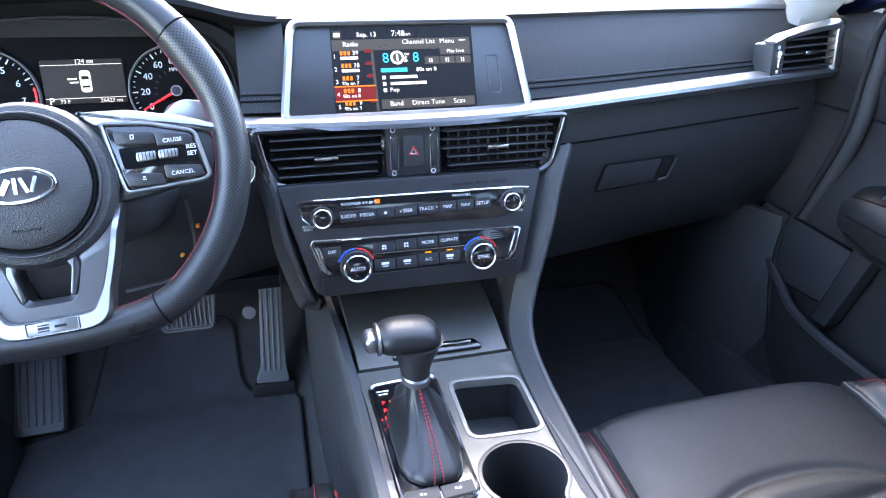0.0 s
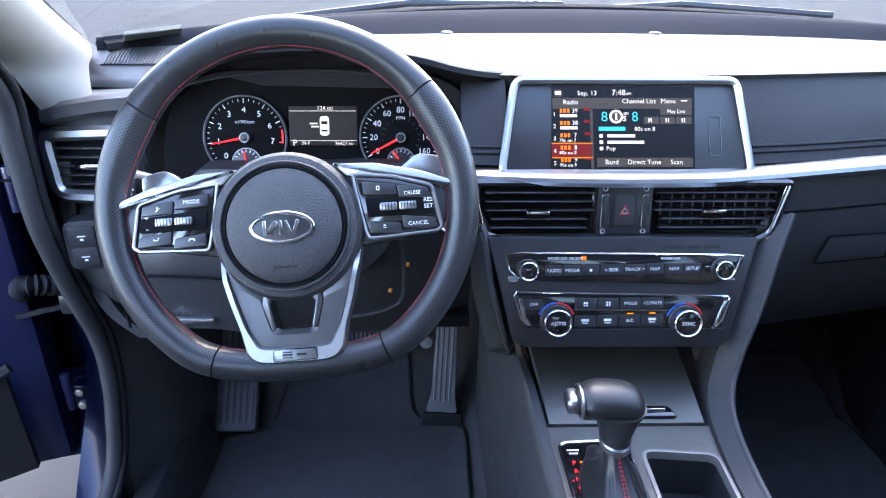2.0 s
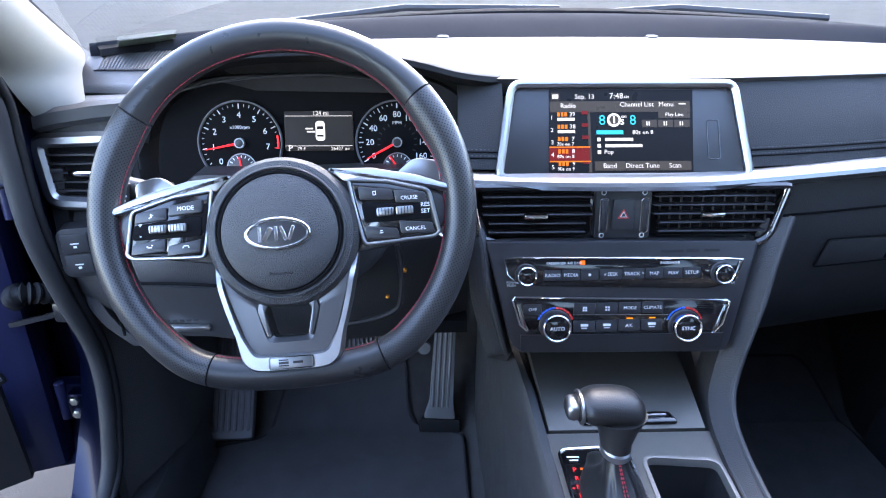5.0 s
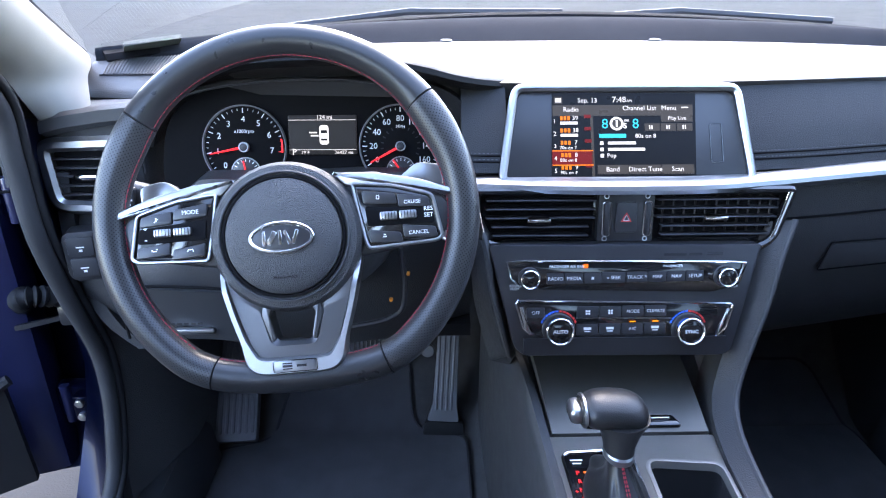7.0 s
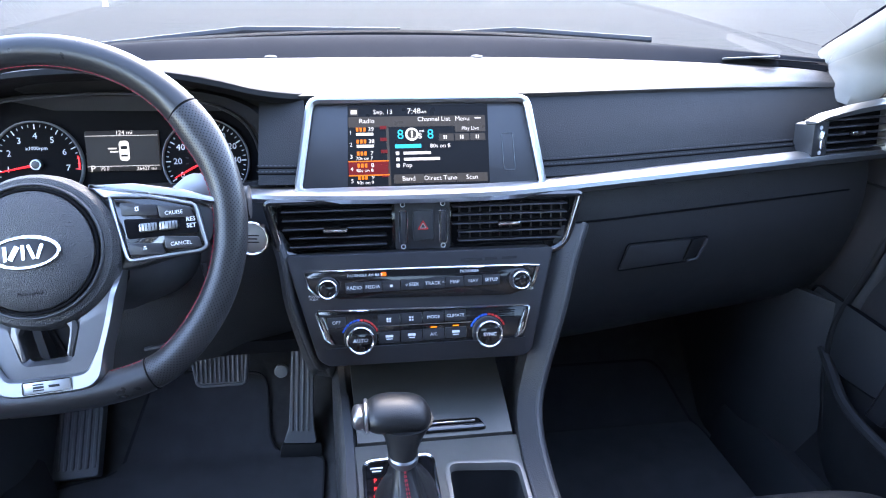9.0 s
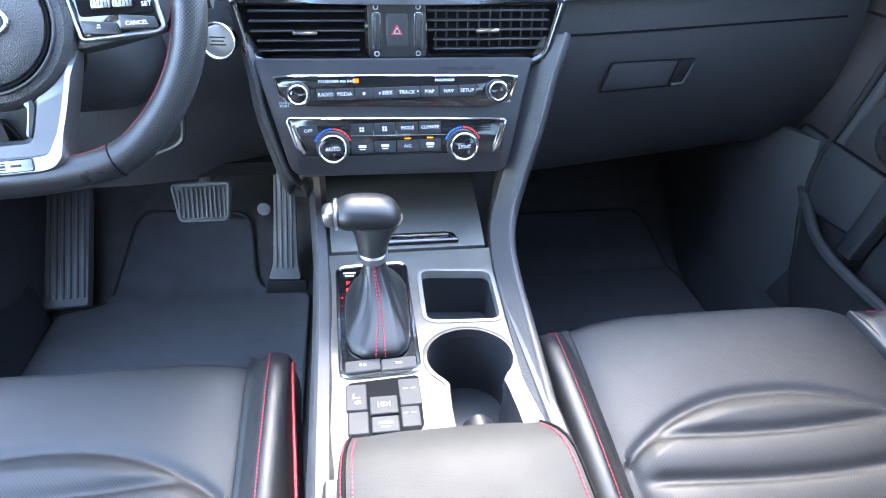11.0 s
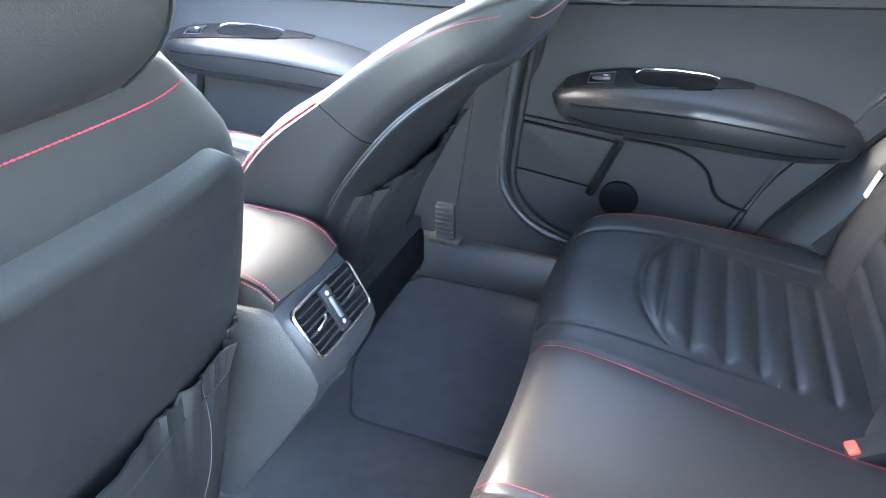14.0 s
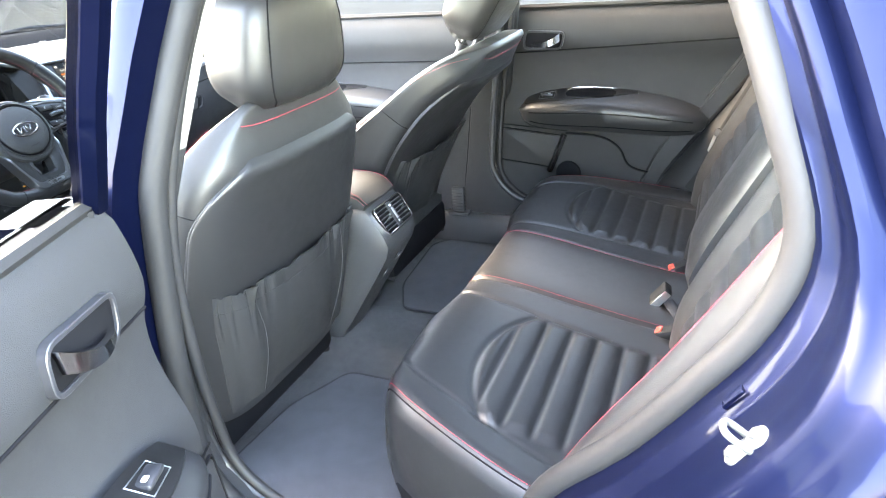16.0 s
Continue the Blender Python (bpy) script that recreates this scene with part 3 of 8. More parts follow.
# rear quarter on the open side, with the striker, and the closed side's copy
for s in (-1, 1):
    path = [(1.36, -0.70, -1.35), (1.20, -0.775, -1.3), (1.10, -0.815, -1.4), (1.0, -0.845, -1.6), (0.92, -0.825, -1.8), (0.84, -0.775, -1.8), (0.75, -0.71, -1.8), (0.66, -0.63, -1.8), (0.55, -0.58, -1.8), (0.42, -0.56, -1.8)]
    rings = []
    for k in range(37):
        t_ = k / 36 * (len(path) - 1)
        z, y0, y1 = (soft([(i_, p[c]) for i_, p in enumerate(path)], t_) for c in range(3))
        xin = soft(((0.4, 0.71), (0.8, 0.73), (1.0, 0.715), (1.2, 0.64), (1.36, 0.585)), z)
        xo = soft(((0.4, 0.86), (0.7, 0.90), (0.92, 0.875), (1.0, 0.80), (1.2, 0.68), (1.36, 0.60)), z)
        ym = y0 * 0.5 + y1 * 0.5
        rings.append([(s * xin, y0 - 0.012, z), (s * (xin + 0.010), y0, z), (s * (xin * 0.78 + xo * 0.22), y0 - 0.002, z), (s * (xin * 0.74 + xo * 0.26), y0 - 0.004, z), (s * (xin * 0.69 + xo * 0.31), y0 - 0.015, z), (s * (xin * 0.66 + xo * 0.34), y0 - 0.017, z), (s * (xin * 0.45 + xo * 0.55), y0 - 0.019, z), (s * (xin * 0.27 + xo * 0.73), y0 - 0.022, z), (s * (xin * 0.23 + xo * 0.77), y0 - 0.024, z), (s * (xin * 0.19 + xo * 0.81), y0 - 0.034, z), (s * (xo - 0.02), y0 - 0.046, z), (s * (xo - 0.006), y0 - 0.056, z), (s * xo, y0 - 0.075, z), (s * (xo + 0.008), y0 - 0.20, z), (s * xo, ym, z), (s * xo, y1, z), (s * xin, y1, z)])
    part("rear_quarter", loft(rings), PAINT, body, "dark blue painted rear quarter and door jamb")
    seal = smoothed([(s * (soft(((0.4, 0.71), (0.8, 0.73), (1.0, 0.715), (1.2, 0.64), (1.36, 0.585)), z) - 0.004), y0 + 0.006, z) for z, y0, _ in path[:-1]] + [(s * 0.700, -0.50, 0.418), (s * 0.696, -0.36, 0.418), (s * 0.692, -0.285, 0.430), (s * 0.690, -0.215, 0.452), (s * 0.690, -0.160, 0.482), (s * 0.692, -0.124, 0.522), (s * 0.694, -0.109, 0.58)] + ([(0.700, -0.122, 0.75), (0.690, -0.154, 0.95), (0.640, -0.20, 1.15), (0.580, -0.26, 1.33)] if s > 0 else [(-0.704, -0.109, 0.75), (-0.700, -0.130, 0.95), (-0.655, -0.178, 1.15), (-0.590, -0.248, 1.33)]), 5)
    part("door_seal", tube(seal, lambda t: (0.017 if s < 0 else 0.008) if t < 0.52 else 0.0085, 10), RUBBER, body, "grey rubber door seal")
    qy = [(0.42, -0.56), (0.55, -0.58), (0.66, -0.63), (0.75, -0.71), (0.84, -0.775), (0.92, -0.825), (1.0, -0.845), (1.10, -0.815), (1.20, -0.775), (1.33, -0.72)]
    part("quarter_trim", shell(lambda u, v: (s * (soft(((0.4, 0.690), (0.8, 0.705), (1.0, 0.695), (1.2, 0.62), (1.34, 0.565)), 0.42 + 0.90 * v) - 0.02 * u), soft(qy, 0.42 + 0.90 * v) - (0.030 if s < 0 else -0.004) - 0.42 * u, 0.42 + 0.90 * v), 10, 24, (s * 0.012, 0, 0)), DOORTRIM, body, "charcoal trim beside the rear bench")
# striker: an eared zinc plate with two bolts and a wire loop standing off the jamb
jt = Vector((0, -0.56, 0.83))
jn = Vector((0, 0.83, 0.56))


def on_jamb(a, b, c, o=Vector((-0.823, -0.811, 0.862))):
    """A place on the jamb: a outward, b up along it, c off its face."""
    return o + Vector((-a, 0, 0)) + jt * b + jn * c


mj = Matrix(((-1, 0, 0, -0.823), (0, jt.y, jn.y, -0.811), (0, jt.z, jn.z, 0.862), (0, 0, 0, 1)))
ear = [(0.0095 * math.cos(a), 0.0135 + 0.0095 * math.sin(a)) for a in [math.pi * k / 10 for k in range(11)]]
ear += [(-0.008, 0.004), (-0.008, -0.004)] + [(-0.0095 * math.cos(a), -0.0135 - 0.0095 * math.sin(a)) for a in [math.pi * k / 10 for k in range(11)]] + [(0.008, -0.004), (0.008, 0.004)]
st = part("striker_plate", plate(ear, 0, 0.0045, mj, 0.0015), ZINC, body, "zinc door striker with a wire loop")
part("striker_loop", tube(smoothed([on_jamb(0.008, 0.003, 0.0), on_jamb(0.009, 0.003, 0.014), on_jamb(0.0075, 0.003, 0.023), on_jamb(0.0, 0.003, 0.0265), on_jamb(-0.0075, 0.003, 0.023), on_jamb(-0.009, 0.003, 0.014), on_jamb(-0.008, 0.003, 0.0)], 5), 0.0030, 10), ZINC, st, "thick wire loop")
for b in (-0.0135, 0.0135):
    bo_ = part("bolt", disc(0.0055, 0.004, 0.0085, mj, n=6, bevel=0.0012, at=(0, b)), ZINC, st)
    part("bolt_socket", disc(0.0026, 0.0084, 0.0089, mj, n=6, bevel=0.0002, at=(0, b)), STEEL, bo_)
part("jamb_plug", rim(rrect(0.011, 0.026, 0.002), 0.002, 0, 0.003, Matrix(((-1, 0, 0, -0.770), (0, jt.y, jn.y, -0.800), (0, jt.z, jn.z, 0.868), (0, 0, 0, 1))), 0.0008), PAINT, body, "small raised frame pressed in the jamb")
part("rear_shelf", shell(lambda u, v: (-0.7 + 1.4 * u, -1.02 - 0.5 * v, 1.03 + 0.01 * v), 4, 4, (0, 0, -0.03)), CARPET, body)
# dark tint added to keep light from behind off the seat backs
rw = part("rear_window", grid(lambda u, v: ((2 * u - 1) * (0.62 - 0.05 * v), -1.75 + 0.5 * v, 1.03 + 0.32 * v), 6, 4), DARKGLASS, body)
rw.visible_shadow = False
part("boot", loft([[(-0.85, y, 0.4), (-0.87, y, 0.9), (-0.7, y, 1.02), (0.7, y, 1.02), (0.87, y, 0.9), (0.85, y, 0.4)] for y in (-1.76, -2.2)]), PAINT, body)


# ---- doors ----
def car_door(name, s, hinge_y, length, rear, swing, label):
    """A door of the side s (1 right, -1 left). Built closed, then swung about its hinge by the given degrees."""
    door = thing(name, (s * 0.80, hinge_y, 0.35), label, "car door", "doors of the car", "structure")
    hinge = Matrix.Translation((s * 0.80, hinge_y, 0)) @ pose(0, 0, 0, 0, 0, s * swing) @ Matrix.Translation((-s * 0.80, -hinge_y, -0.035 if rear and swing else 0))
    zs = 1.045 if rear else (1.035 if s > 0 else 1.01)
    prof = ((0.38, 0.690), (0.50, 0.712), (0.64, 0.715), (0.74, 0.712), (0.84, 0.735), (0.90, 0.735), (0.95, 0.722), (zs - 0.02, 0.735), (zs, 0.75))

    lead = (0.012 if rear else -0.13) if swing == 0 else (0.24 if not rear else 0.03)
    gap = 0.055 if swing and not rear else 0.0
    d0 = 0.20 if swing and not rear else 0.0

    def px(z):
        return soft(prof, z)

    def add(name, bm, m, parent=door, lab=""):
        bm.transform(hinge)
        return part(name, bm, m, parent, lab)

    def panel(u, v):
        z = 0.38 + (zs - 0.38) * v
        y = hinge_y - lead - (length - 0.018 - lead) * u
        if rear and v < 0.55:
            y = hinge_y - lead - (length - 0.018 - lead - 0.32 * max(0, 0.55 - v) ** 1.2) * u
        return (s * px(z), y, z)

    add("panel", shell(panel, 24, 36, (s * 0.045, 0, 0)), DOORTRIM, door, "charcoal moulded plastic panel")
    add("outer_skin", shell(lambda u, v: (s * (0.80 + 0.10 * math.sin(math.pi * min(1, v * 1.05)) ** 0.6 * 0.8), hinge_y - length * u * (1 if not rear else (1 - 0.35 * max(0, 0.5 - v))), (0.36 if gap else 0.30) + (zs - (0.36 if gap else 0.30)) * v), 12, 14, (-s * 0.012, 0, 0)), PAINT)
    add("edge", loft([[(s * 0.757, hinge_y - lead - 0.01, z), (s * 0.762, hinge_y - lead + 0.012, z), (s * 0.768, hinge_y - gap - 0.03, z), (s * 0.775, hinge_y - gap - 0.012, z), (s * 0.80, hinge_y - gap - 0.002, z), (s * 0.835, hinge_y - gap - 0.004, z), (s * 0.835, hinge_y - max(lead, 0) - 0.06, z), (s * 0.757, hinge_y - max(lead, 0) - 0.06, z)] for z in (0.375 if gap else 0.33, 0.42, 0.6, 0.8, zs)]), EDGE if gap else PAINT, door, "dark hinge edge")
    if swing:
        add("edge_seal", tube(smoothed([(s * 0.752, hinge_y - lead - 0.02, zs), (s * 0.752, hinge_y - lead - 0.004, 0.85), (s * 0.752, hinge_y - lead - 0.004, 0.55), (s * 0.750, hinge_y - lead - 0.03, 0.43), (s * 0.748, hinge_y - lead - 0.12, 0.385), (s * 0.748, hinge_y - 0.5, 0.375)], 5), 0.009, 8), RUBBER, door, "rubber door edge seal")
    # window frame and glass
    y0, y1 = hinge_y - (0.05 if rear else 0.16), hinge_y - length + (0.02 if rear else 0.02)
    if rear:
        fr_ = [(s * 0.755, y0 + 0.02, zs), (s * 0.70, y0 - 0.03, 1.15), (s * 0.615, y0 - 0.10, 1.335), (s * 0.60, (y0 + y1) / 2, 1.345), (s * 0.615, y1 + 0.22, 1.325), (s * 0.69, y1 + 0.12, 1.17), (s * 0.755, y1 + 0.0, zs)]
    else:
        fr_ = [(s * 0.755, y0 + 0.10, zs), (s * 0.70, y0 - 0.22, 1.15), (s * 0.615, y0 - 0.60, 1.335), (s * 0.60, y1 + 0.2, 1.345), (s * 0.62, y1 - 0.10, 1.33), (s * 0.69, y1 - 0.05, 1.17), (s * 0.755, y1, zs)]
    add("window_frame", tube(smoothed(fr_, 5), 0.018, 8), PAINT, door, "blue painted window frame")
    mid = Vector((s * 0.69, (y0 + y1) / 2, 1.18))
    bm = bmesh.new()
    bm.faces.new([bm.verts.new(p) for p in smoothed(fr_, 3)])
    # the closed front pane's dark tint is added to dim light from that side
    g = add("window_glass", bm, DARKGLASS if rear or not swing else GLASS, door, "tinted side window glass")
    g.visible_shadow = False
    add("window_seal", tube([(s * 0.752, y0 + 0.02, zs + 0.003), (s * 0.752, y1, zs + 0.003)], 0.009, 6), RUBBER)
    # crease between upper and lower panel
    cz = (0.915, 0.955) if rear else (0.885, 0.895)
    add("crease", tube([(s * (px(cz[0] + (cz[1] - cz[0]) * k / 12) - 0.0005), hinge_y - 0.03 - (length - 0.06) * k / 12, cz[0] + (cz[1] - cz[0]) * k / 12) for k in range(13)], 0.0022, 6), BLACK)
    # armrest: a pod that tapers to both ends
    ya = hinge_y - (0.085 if rear else 0.20)
    L = 0.57 if rear else 0.66
    zc = 0.735 if rear else 0.745
    rings = []
    for k in range(25):
        t = k / 24
        e = (1 - abs(2 * t - 1) ** (3.0 if rear else 3.2)) ** 0.45 if 0 < k < 24 else 0.05
        w, h = (0.086 if rear else 0.070) * e * (1 - 0.15 * t), 0.062 * e * (1 - 0.1 * t)
        y = ya - L * t
        zz = zc + 0.012 - 0.025 * t + 0.02 * math.sin(math.pi * t)
        rings.append([(s * (0.716 - 0.0 * w), y, zz + h * 0.98), (s * (0.716 - w * 0.72), y, zz + h * 0.56), (s * (0.716 - w * 0.96), y, zz + h * 0.36), (s * (0.716 - w * 1.06), y, zz + h * 0.1), (s * (0.716 - w * 0.95), y, zz - h * 0.7), (s * (0.716 - w * 0.8), y, zz - h * 0.95), (s * 0.716, y, zz - h)])
    arm = add("armrest", loft(rings), LEATHER, door, "padded black armrest")
    add("seam", tube([Vector(r[3]) + Vector((-s * 0.0006, 0, -0.004)) for r in rings[2:-2]], 0.0018, 6), BLACK, arm)
    add("seam", tube([Vector(r[4]) + Vector((-s * 0.0006, 0, 0.002)) for r in rings[2:-2]], 0.0014, 6), BLACK, arm)
    # switch panel in the armrest top

    def top_at(t, f, up=0.0):
        """A point on the armrest's top: t along it, f from the door to its inner edge."""
        a, b = rings[min(24, math.floor(t * 24))], rings[min(24, math.floor(t * 24) + 1)]
        k = t * 24 - math.floor(t * 24)
        p, q = Vector(a[0]).lerp(Vector(b[0]), k), Vector(a[1]).lerp(Vector(b[1]), k)
        return p.lerp(q, f) + Vector((0, 0, up))

    rg_ = []
    for k in range(25):
        t = 0.045 + 0.595 * k / 24
        f = 0.98 * min(1, max(0.12, math.sin(math.pi * min(1, (1 - k / 24) * 0.62 + 0.02)))) ** 0.7
        rg_.append([top_at(t, 0.02, -0.010), top_at(t, 0.02, 0.003), top_at(t, f * 0.5, 0.0034), top_at(t, f, 0.003), top_at(t, f, -0.008)])
    sw = add("switch_panel", loft(rg_), SWITCHBLACK, door, "black switch panel")
    m_ = top_at(0.17, 0.50, 0.005)
    add("window_switch", rbox((0.020, 0.034, 0.008), m_, 0.003), SATINBLACK, sw, "window switch with a bright mark")
    add("switch_mark", rbox((0.006, 0.008, 0.002), m_ + Vector((0, -0.007, 0.0045)), 0.0005), WHITE, sw)
    add("switch_rim", tube([top_at(0.17 + b, 0.50 + a, 0.0045) for a, b in ((-0.26, -0.042), (0.26, -0.042), (0.26, 0.042), (-0.26, 0.042))], 0.0009, 5, closed=True), SATIN, sw)
    add("pull_cup", loft([[top_at(t, f0, 0.0042), top_at(t, f1, 0.0042), top_at(t, f1, -0.012), top_at(t, f0, -0.012)] for t, f0, f1 in ((0.27, 0.45, 0.55), (0.285, 0.24, 0.74), (0.36, 0.16, 0.80), (0.45, 0.16, 0.76), (0.515, 0.20, 0.62), (0.53, 0.30, 0.45))]), BLACK, sw)
    add("pull_trim", tube([top_at(t, f, 0.0065) for t, f in ((0.275, 0.30), (0.30, 0.12), (0.40, 0.08), (0.50, 0.10), (0.535, 0.20))], 0.0015, 8), CHROME, sw, "bright pull trim")
    # inner handle
    zh, yh = (0.955, hinge_y - 0.165) if rear else (0.945, hinge_y - 0.30)
    hb = add("handle_bowl", plate(rounded([(-0.062, -0.022), (0.05, -0.026), (0.062, 0.02), (-0.055, 0.026)], 0.018), 0, 0.006, Matrix.Translation((s * 0.724, yh, zh)) @ pose(0, 0, 0, 90, 0, -s * 90)), BLACK, door, "black door handle bowl")
    add("handle_ring", rim(rounded([(-0.066, -0.026), (0.054, -0.030), (0.066, 0.024), (-0.059, 0.030)], 0.02), 0.006, 0.0, 0.010, Matrix.Translation((s * 0.724, yh, zh)) @ pose(0, 0, 0, 90, 0, -s * 90)), SATINBLACK, hb)
    add("handle", loft([[(s * (0.712 - 0.01 * math.sin(math.pi * t) + c * 0.004), yh + 0.035 - 0.085 * t, zh - 0.013 + 0.022 * t ** 3 + a * (0.004 + 0.008 * t)) for a, c in ((1, -1), (1, 1), (-1, 1), (-1, -1))] for t in [j / 10 for j in range(11)]]), CHROME, hb, "chrome pull lever")
    # lower pocket and speaker
    if rear:
        gm = Matrix.Translation((s * 0.7075, 0, 0)) @ pose(0, 0, 0, 90, 0, -s * 90)
        o = rounded([(hinge_y - 0.03, 0.685), (hinge_y - 0.225, 0.665), (hinge_y - 0.19, 0.565), (hinge_y - 0.02, 0.585)], 0.008)
        add("speaker_grille", plate([(-s * y, z) for y, z in o], 0, 0.004, gm), DOORTRIM, door, "flat dark speaker grille")
        add("grille_groove", rim([(-s * y, z) for y, z in rounded([(hinge_y - 0.026, 0.690), (hinge_y - 0.230, 0.669), (hinge_y - 0.193, 0.560), (hinge_y - 0.016, 0.581)], 0.009)], 0.0028, 0, 0.0046, gm, 0.0006), BLACK, door)
        add("strap", tube([(s * 0.702, hinge_y - 0.232, 0.672), (s * 0.694, hinge_y - 0.205, 0.60), (s * 0.698, hinge_y - 0.185, 0.552)], 0.010, 8), GLOSS, door, "gloss black pocket brace")
        add("pocket", tube(smoothed([(s * 0.709, hinge_y - 0.235, 0.675), (s * 0.707, hinge_y - 0.34, 0.668), (s * 0.706, hinge_y - 0.40, 0.635), (s * 0.706, hinge_y - 0.44, 0.575), (s * 0.706, hinge_y - 0.56, 0.550)], 6), 0.0034, 8), BLACK, door, "dark map pocket edge")
        add("speaker", disc(0.040, 0, 0.008, Matrix.Translation((s * 0.708, hinge_y - 0.245, 0.545)) @ pose(0, 0, 0, 90, 0, -s * 90), n=28, bevel=0.004), BLACK, door, "round black speaker")
        add("panel_seam", tube(smoothed([(s * 0.7065, hinge_y - 0.02, 0.70), (s * 0.707, hinge_y - 0.15, 0.69), (s * 0.709, hinge_y - 0.24, 0.682)], 5), 0.0018, 6), BLACK)
    else:
        gp_ = [(hinge_y - 0.05 - d0, 0.70), (hinge_y - 0.26 - d0 / 4, 0.692), (hinge_y - 0.228 - d0 / 2, 0.586), (hinge_y - 0.14 - d0, 0.580), (hinge_y - 0.04 - d0, 0.655)]
        gm = Matrix.Translation((s * 0.7075, 0, 0)) @ pose(0, 0, 0, 90, 0, -s * 90)
        add("speaker_grille", plate([(-s * y, z) for y, z in rounded(gp_, 0.014)], 0, 0.006, gm), PLASTIC, door, "flat dark speaker grille")
        add("grille_groove", rim([(-s * y, z) for y, z in rounded([(a + (a - hinge_y + 0.15 + d0) * 0.05, b + (b - 0.64) * 0.05) for a, b in gp_], 0.014)], 0.0025, 0, 0.0066, gm, 0.0006), BLACK, door)
        br_ = [(hinge_y - 0.266, 0.712), (hinge_y - 0.306, 0.708), (hinge_y - 0.262, 0.560), (hinge_y - 0.226, 0.560)]
        add("pull_brace", plate([(-s * y, z) for y, z in rounded(br_, 0.006)], 0, 0.024, gm, 0.006), SATINBLACK, door, "dark diagonal brace over the door pocket")
        add("pocket", tube(smoothed([(s * 0.705, hinge_y - 0.09, 0.605), (s * 0.692, hinge_y - 0.14, 0.582), (s * 0.674, hinge_y - 0.21, 0.558), (s * 0.664, hinge_y - 0.33, 0.551), (s * 0.664, hinge_y - 0.62, 0.550), (s * 0.69, hinge_y - 0.84, 0.56)], 6), 0.009, 8), DOORTRIM, door, "dark door pocket rim")
        add("pocket_wall", shell(lambda u, v: (s * (soft(((0, 0.704), (0.10, 0.680), (0.25, 0.666), (0.7, 0.666), (1, 0.695)), u) + 0.016 * (1 - v)), hinge_y - 0.10 - 0.74 * u, 0.40 + (0.150 + 0.05 * max(0, 0.12 - u) / 0.12) * v), 24, 6, (s * 0.012, 0, 0)), DOORTRIM)
    return door


# hinges, wiring boot and check strap of the open front door
for z in (0.50, 0.86):
    hg = part("hinge", rbox((0.055, 0.030, 0.060), (-0.832, 0.975, z), 0.008), PAINT, body, "blue painted door hinge")
    part("hinge_leaf", rbox((0.030, 0.060, 0.050), (-0.806, 0.968, z), 0.006), PAINT, hg)
    part("hinge_pin", disc(0.008, -0.035, 0.035, Matrix.Translation((-0.838, 0.958, z)), n=14, bevel=0.002), EDGE, hg)
    for dz in (-0.012, 0.014):
        part("bolt", disc(0.008, 0, 0.008, Matrix.Translation((-0.806, 0.940, z + dz)) @ pose(0, 0, 0, 90), n=6, bevel=0.002), STEEL, hg)
boot = []
for k in range(40):
    t = k / 39
    c = Vector((-0.790 - 0.075 * t, 0.975 - 0.045 * math.sin(math.pi * t) - 0.02 * t, 0.690 + 0.03 * math.sin(math.pi * t)))
    boot.append(c)
part("wiring_boot", tube(boot, lambda t: 0.015 + 0.003 * math.cos(t * 78), 12), RUBBER, body, "corrugated rubber wiring boot")
part("check_strap", loft([[(x, 0.950 - d, z + 0.004), (x, 0.944 - d, z + 0.004), (x, 0.944 - d, z - 0.004), (x, 0.950 - d, z - 0.004)] for x, d, z in ((-0.785, 0.0, 0.676), (-0.81, 0.004, 0.670), (-0.86, 0.008, 0.659), (-0.93, 0.010, 0.648))]), SATINBLACK, body, "thin door check strap")
part("strap_bracket", rbox((0.03, 0.02, 0.035), (-0.788, 0.945, 0.677), 0.006), SATINBLACK, body)

car_door("door_1", 1, 0.99, 1.06, False, 0, "closed front passenger door with charcoal trim and black armrest")
car_door("door_2", 1, -0.09, 0.82, True, 0, "closed rear door with charcoal trim, armrest and chrome handle")
car_door("door_3", -1, 0.99, 1.06, False, 74, "open driver's door, dark blue outside, seen edge-on")
car_door("door_4", -1, -0.09, 0.82, True, 69, "open rear door with charcoal panel and chrome handle")

# ---- dashboard ----
dash = thing("dashboard", (0, 0.9, 0.6), "black grained car dashboard with satin silver trim strip", "dashboard")


def yoff(x):
    if x > 0.3:
        return 0.0342 + 0.225 * (x - 0.3)
    return 0.38 * x * x if x > 0 else 0.22 * x * x


def top_fn(u, v):
    x = -0.70 + 1.40 * u
    ya = 0.846 + yoff(x)
    y = ya + (1.116 - 0.11 * (x / 0.7) ** 2 - ya) * v
    z = 1.046 + 0.017 * math.sin(v * math.pi / 2) - (0.014 if x > 0 else 0.008) * abs(x / 0.7) ** 3
    k = max(0, min(1, (-x - 0.46) / 0.16))
    z -= 0.026 * k * k * (3 - 2 * k) * (1 - 0.75 * v)
    if v == 0:
        z -= 0.004
    return (x, y, z)


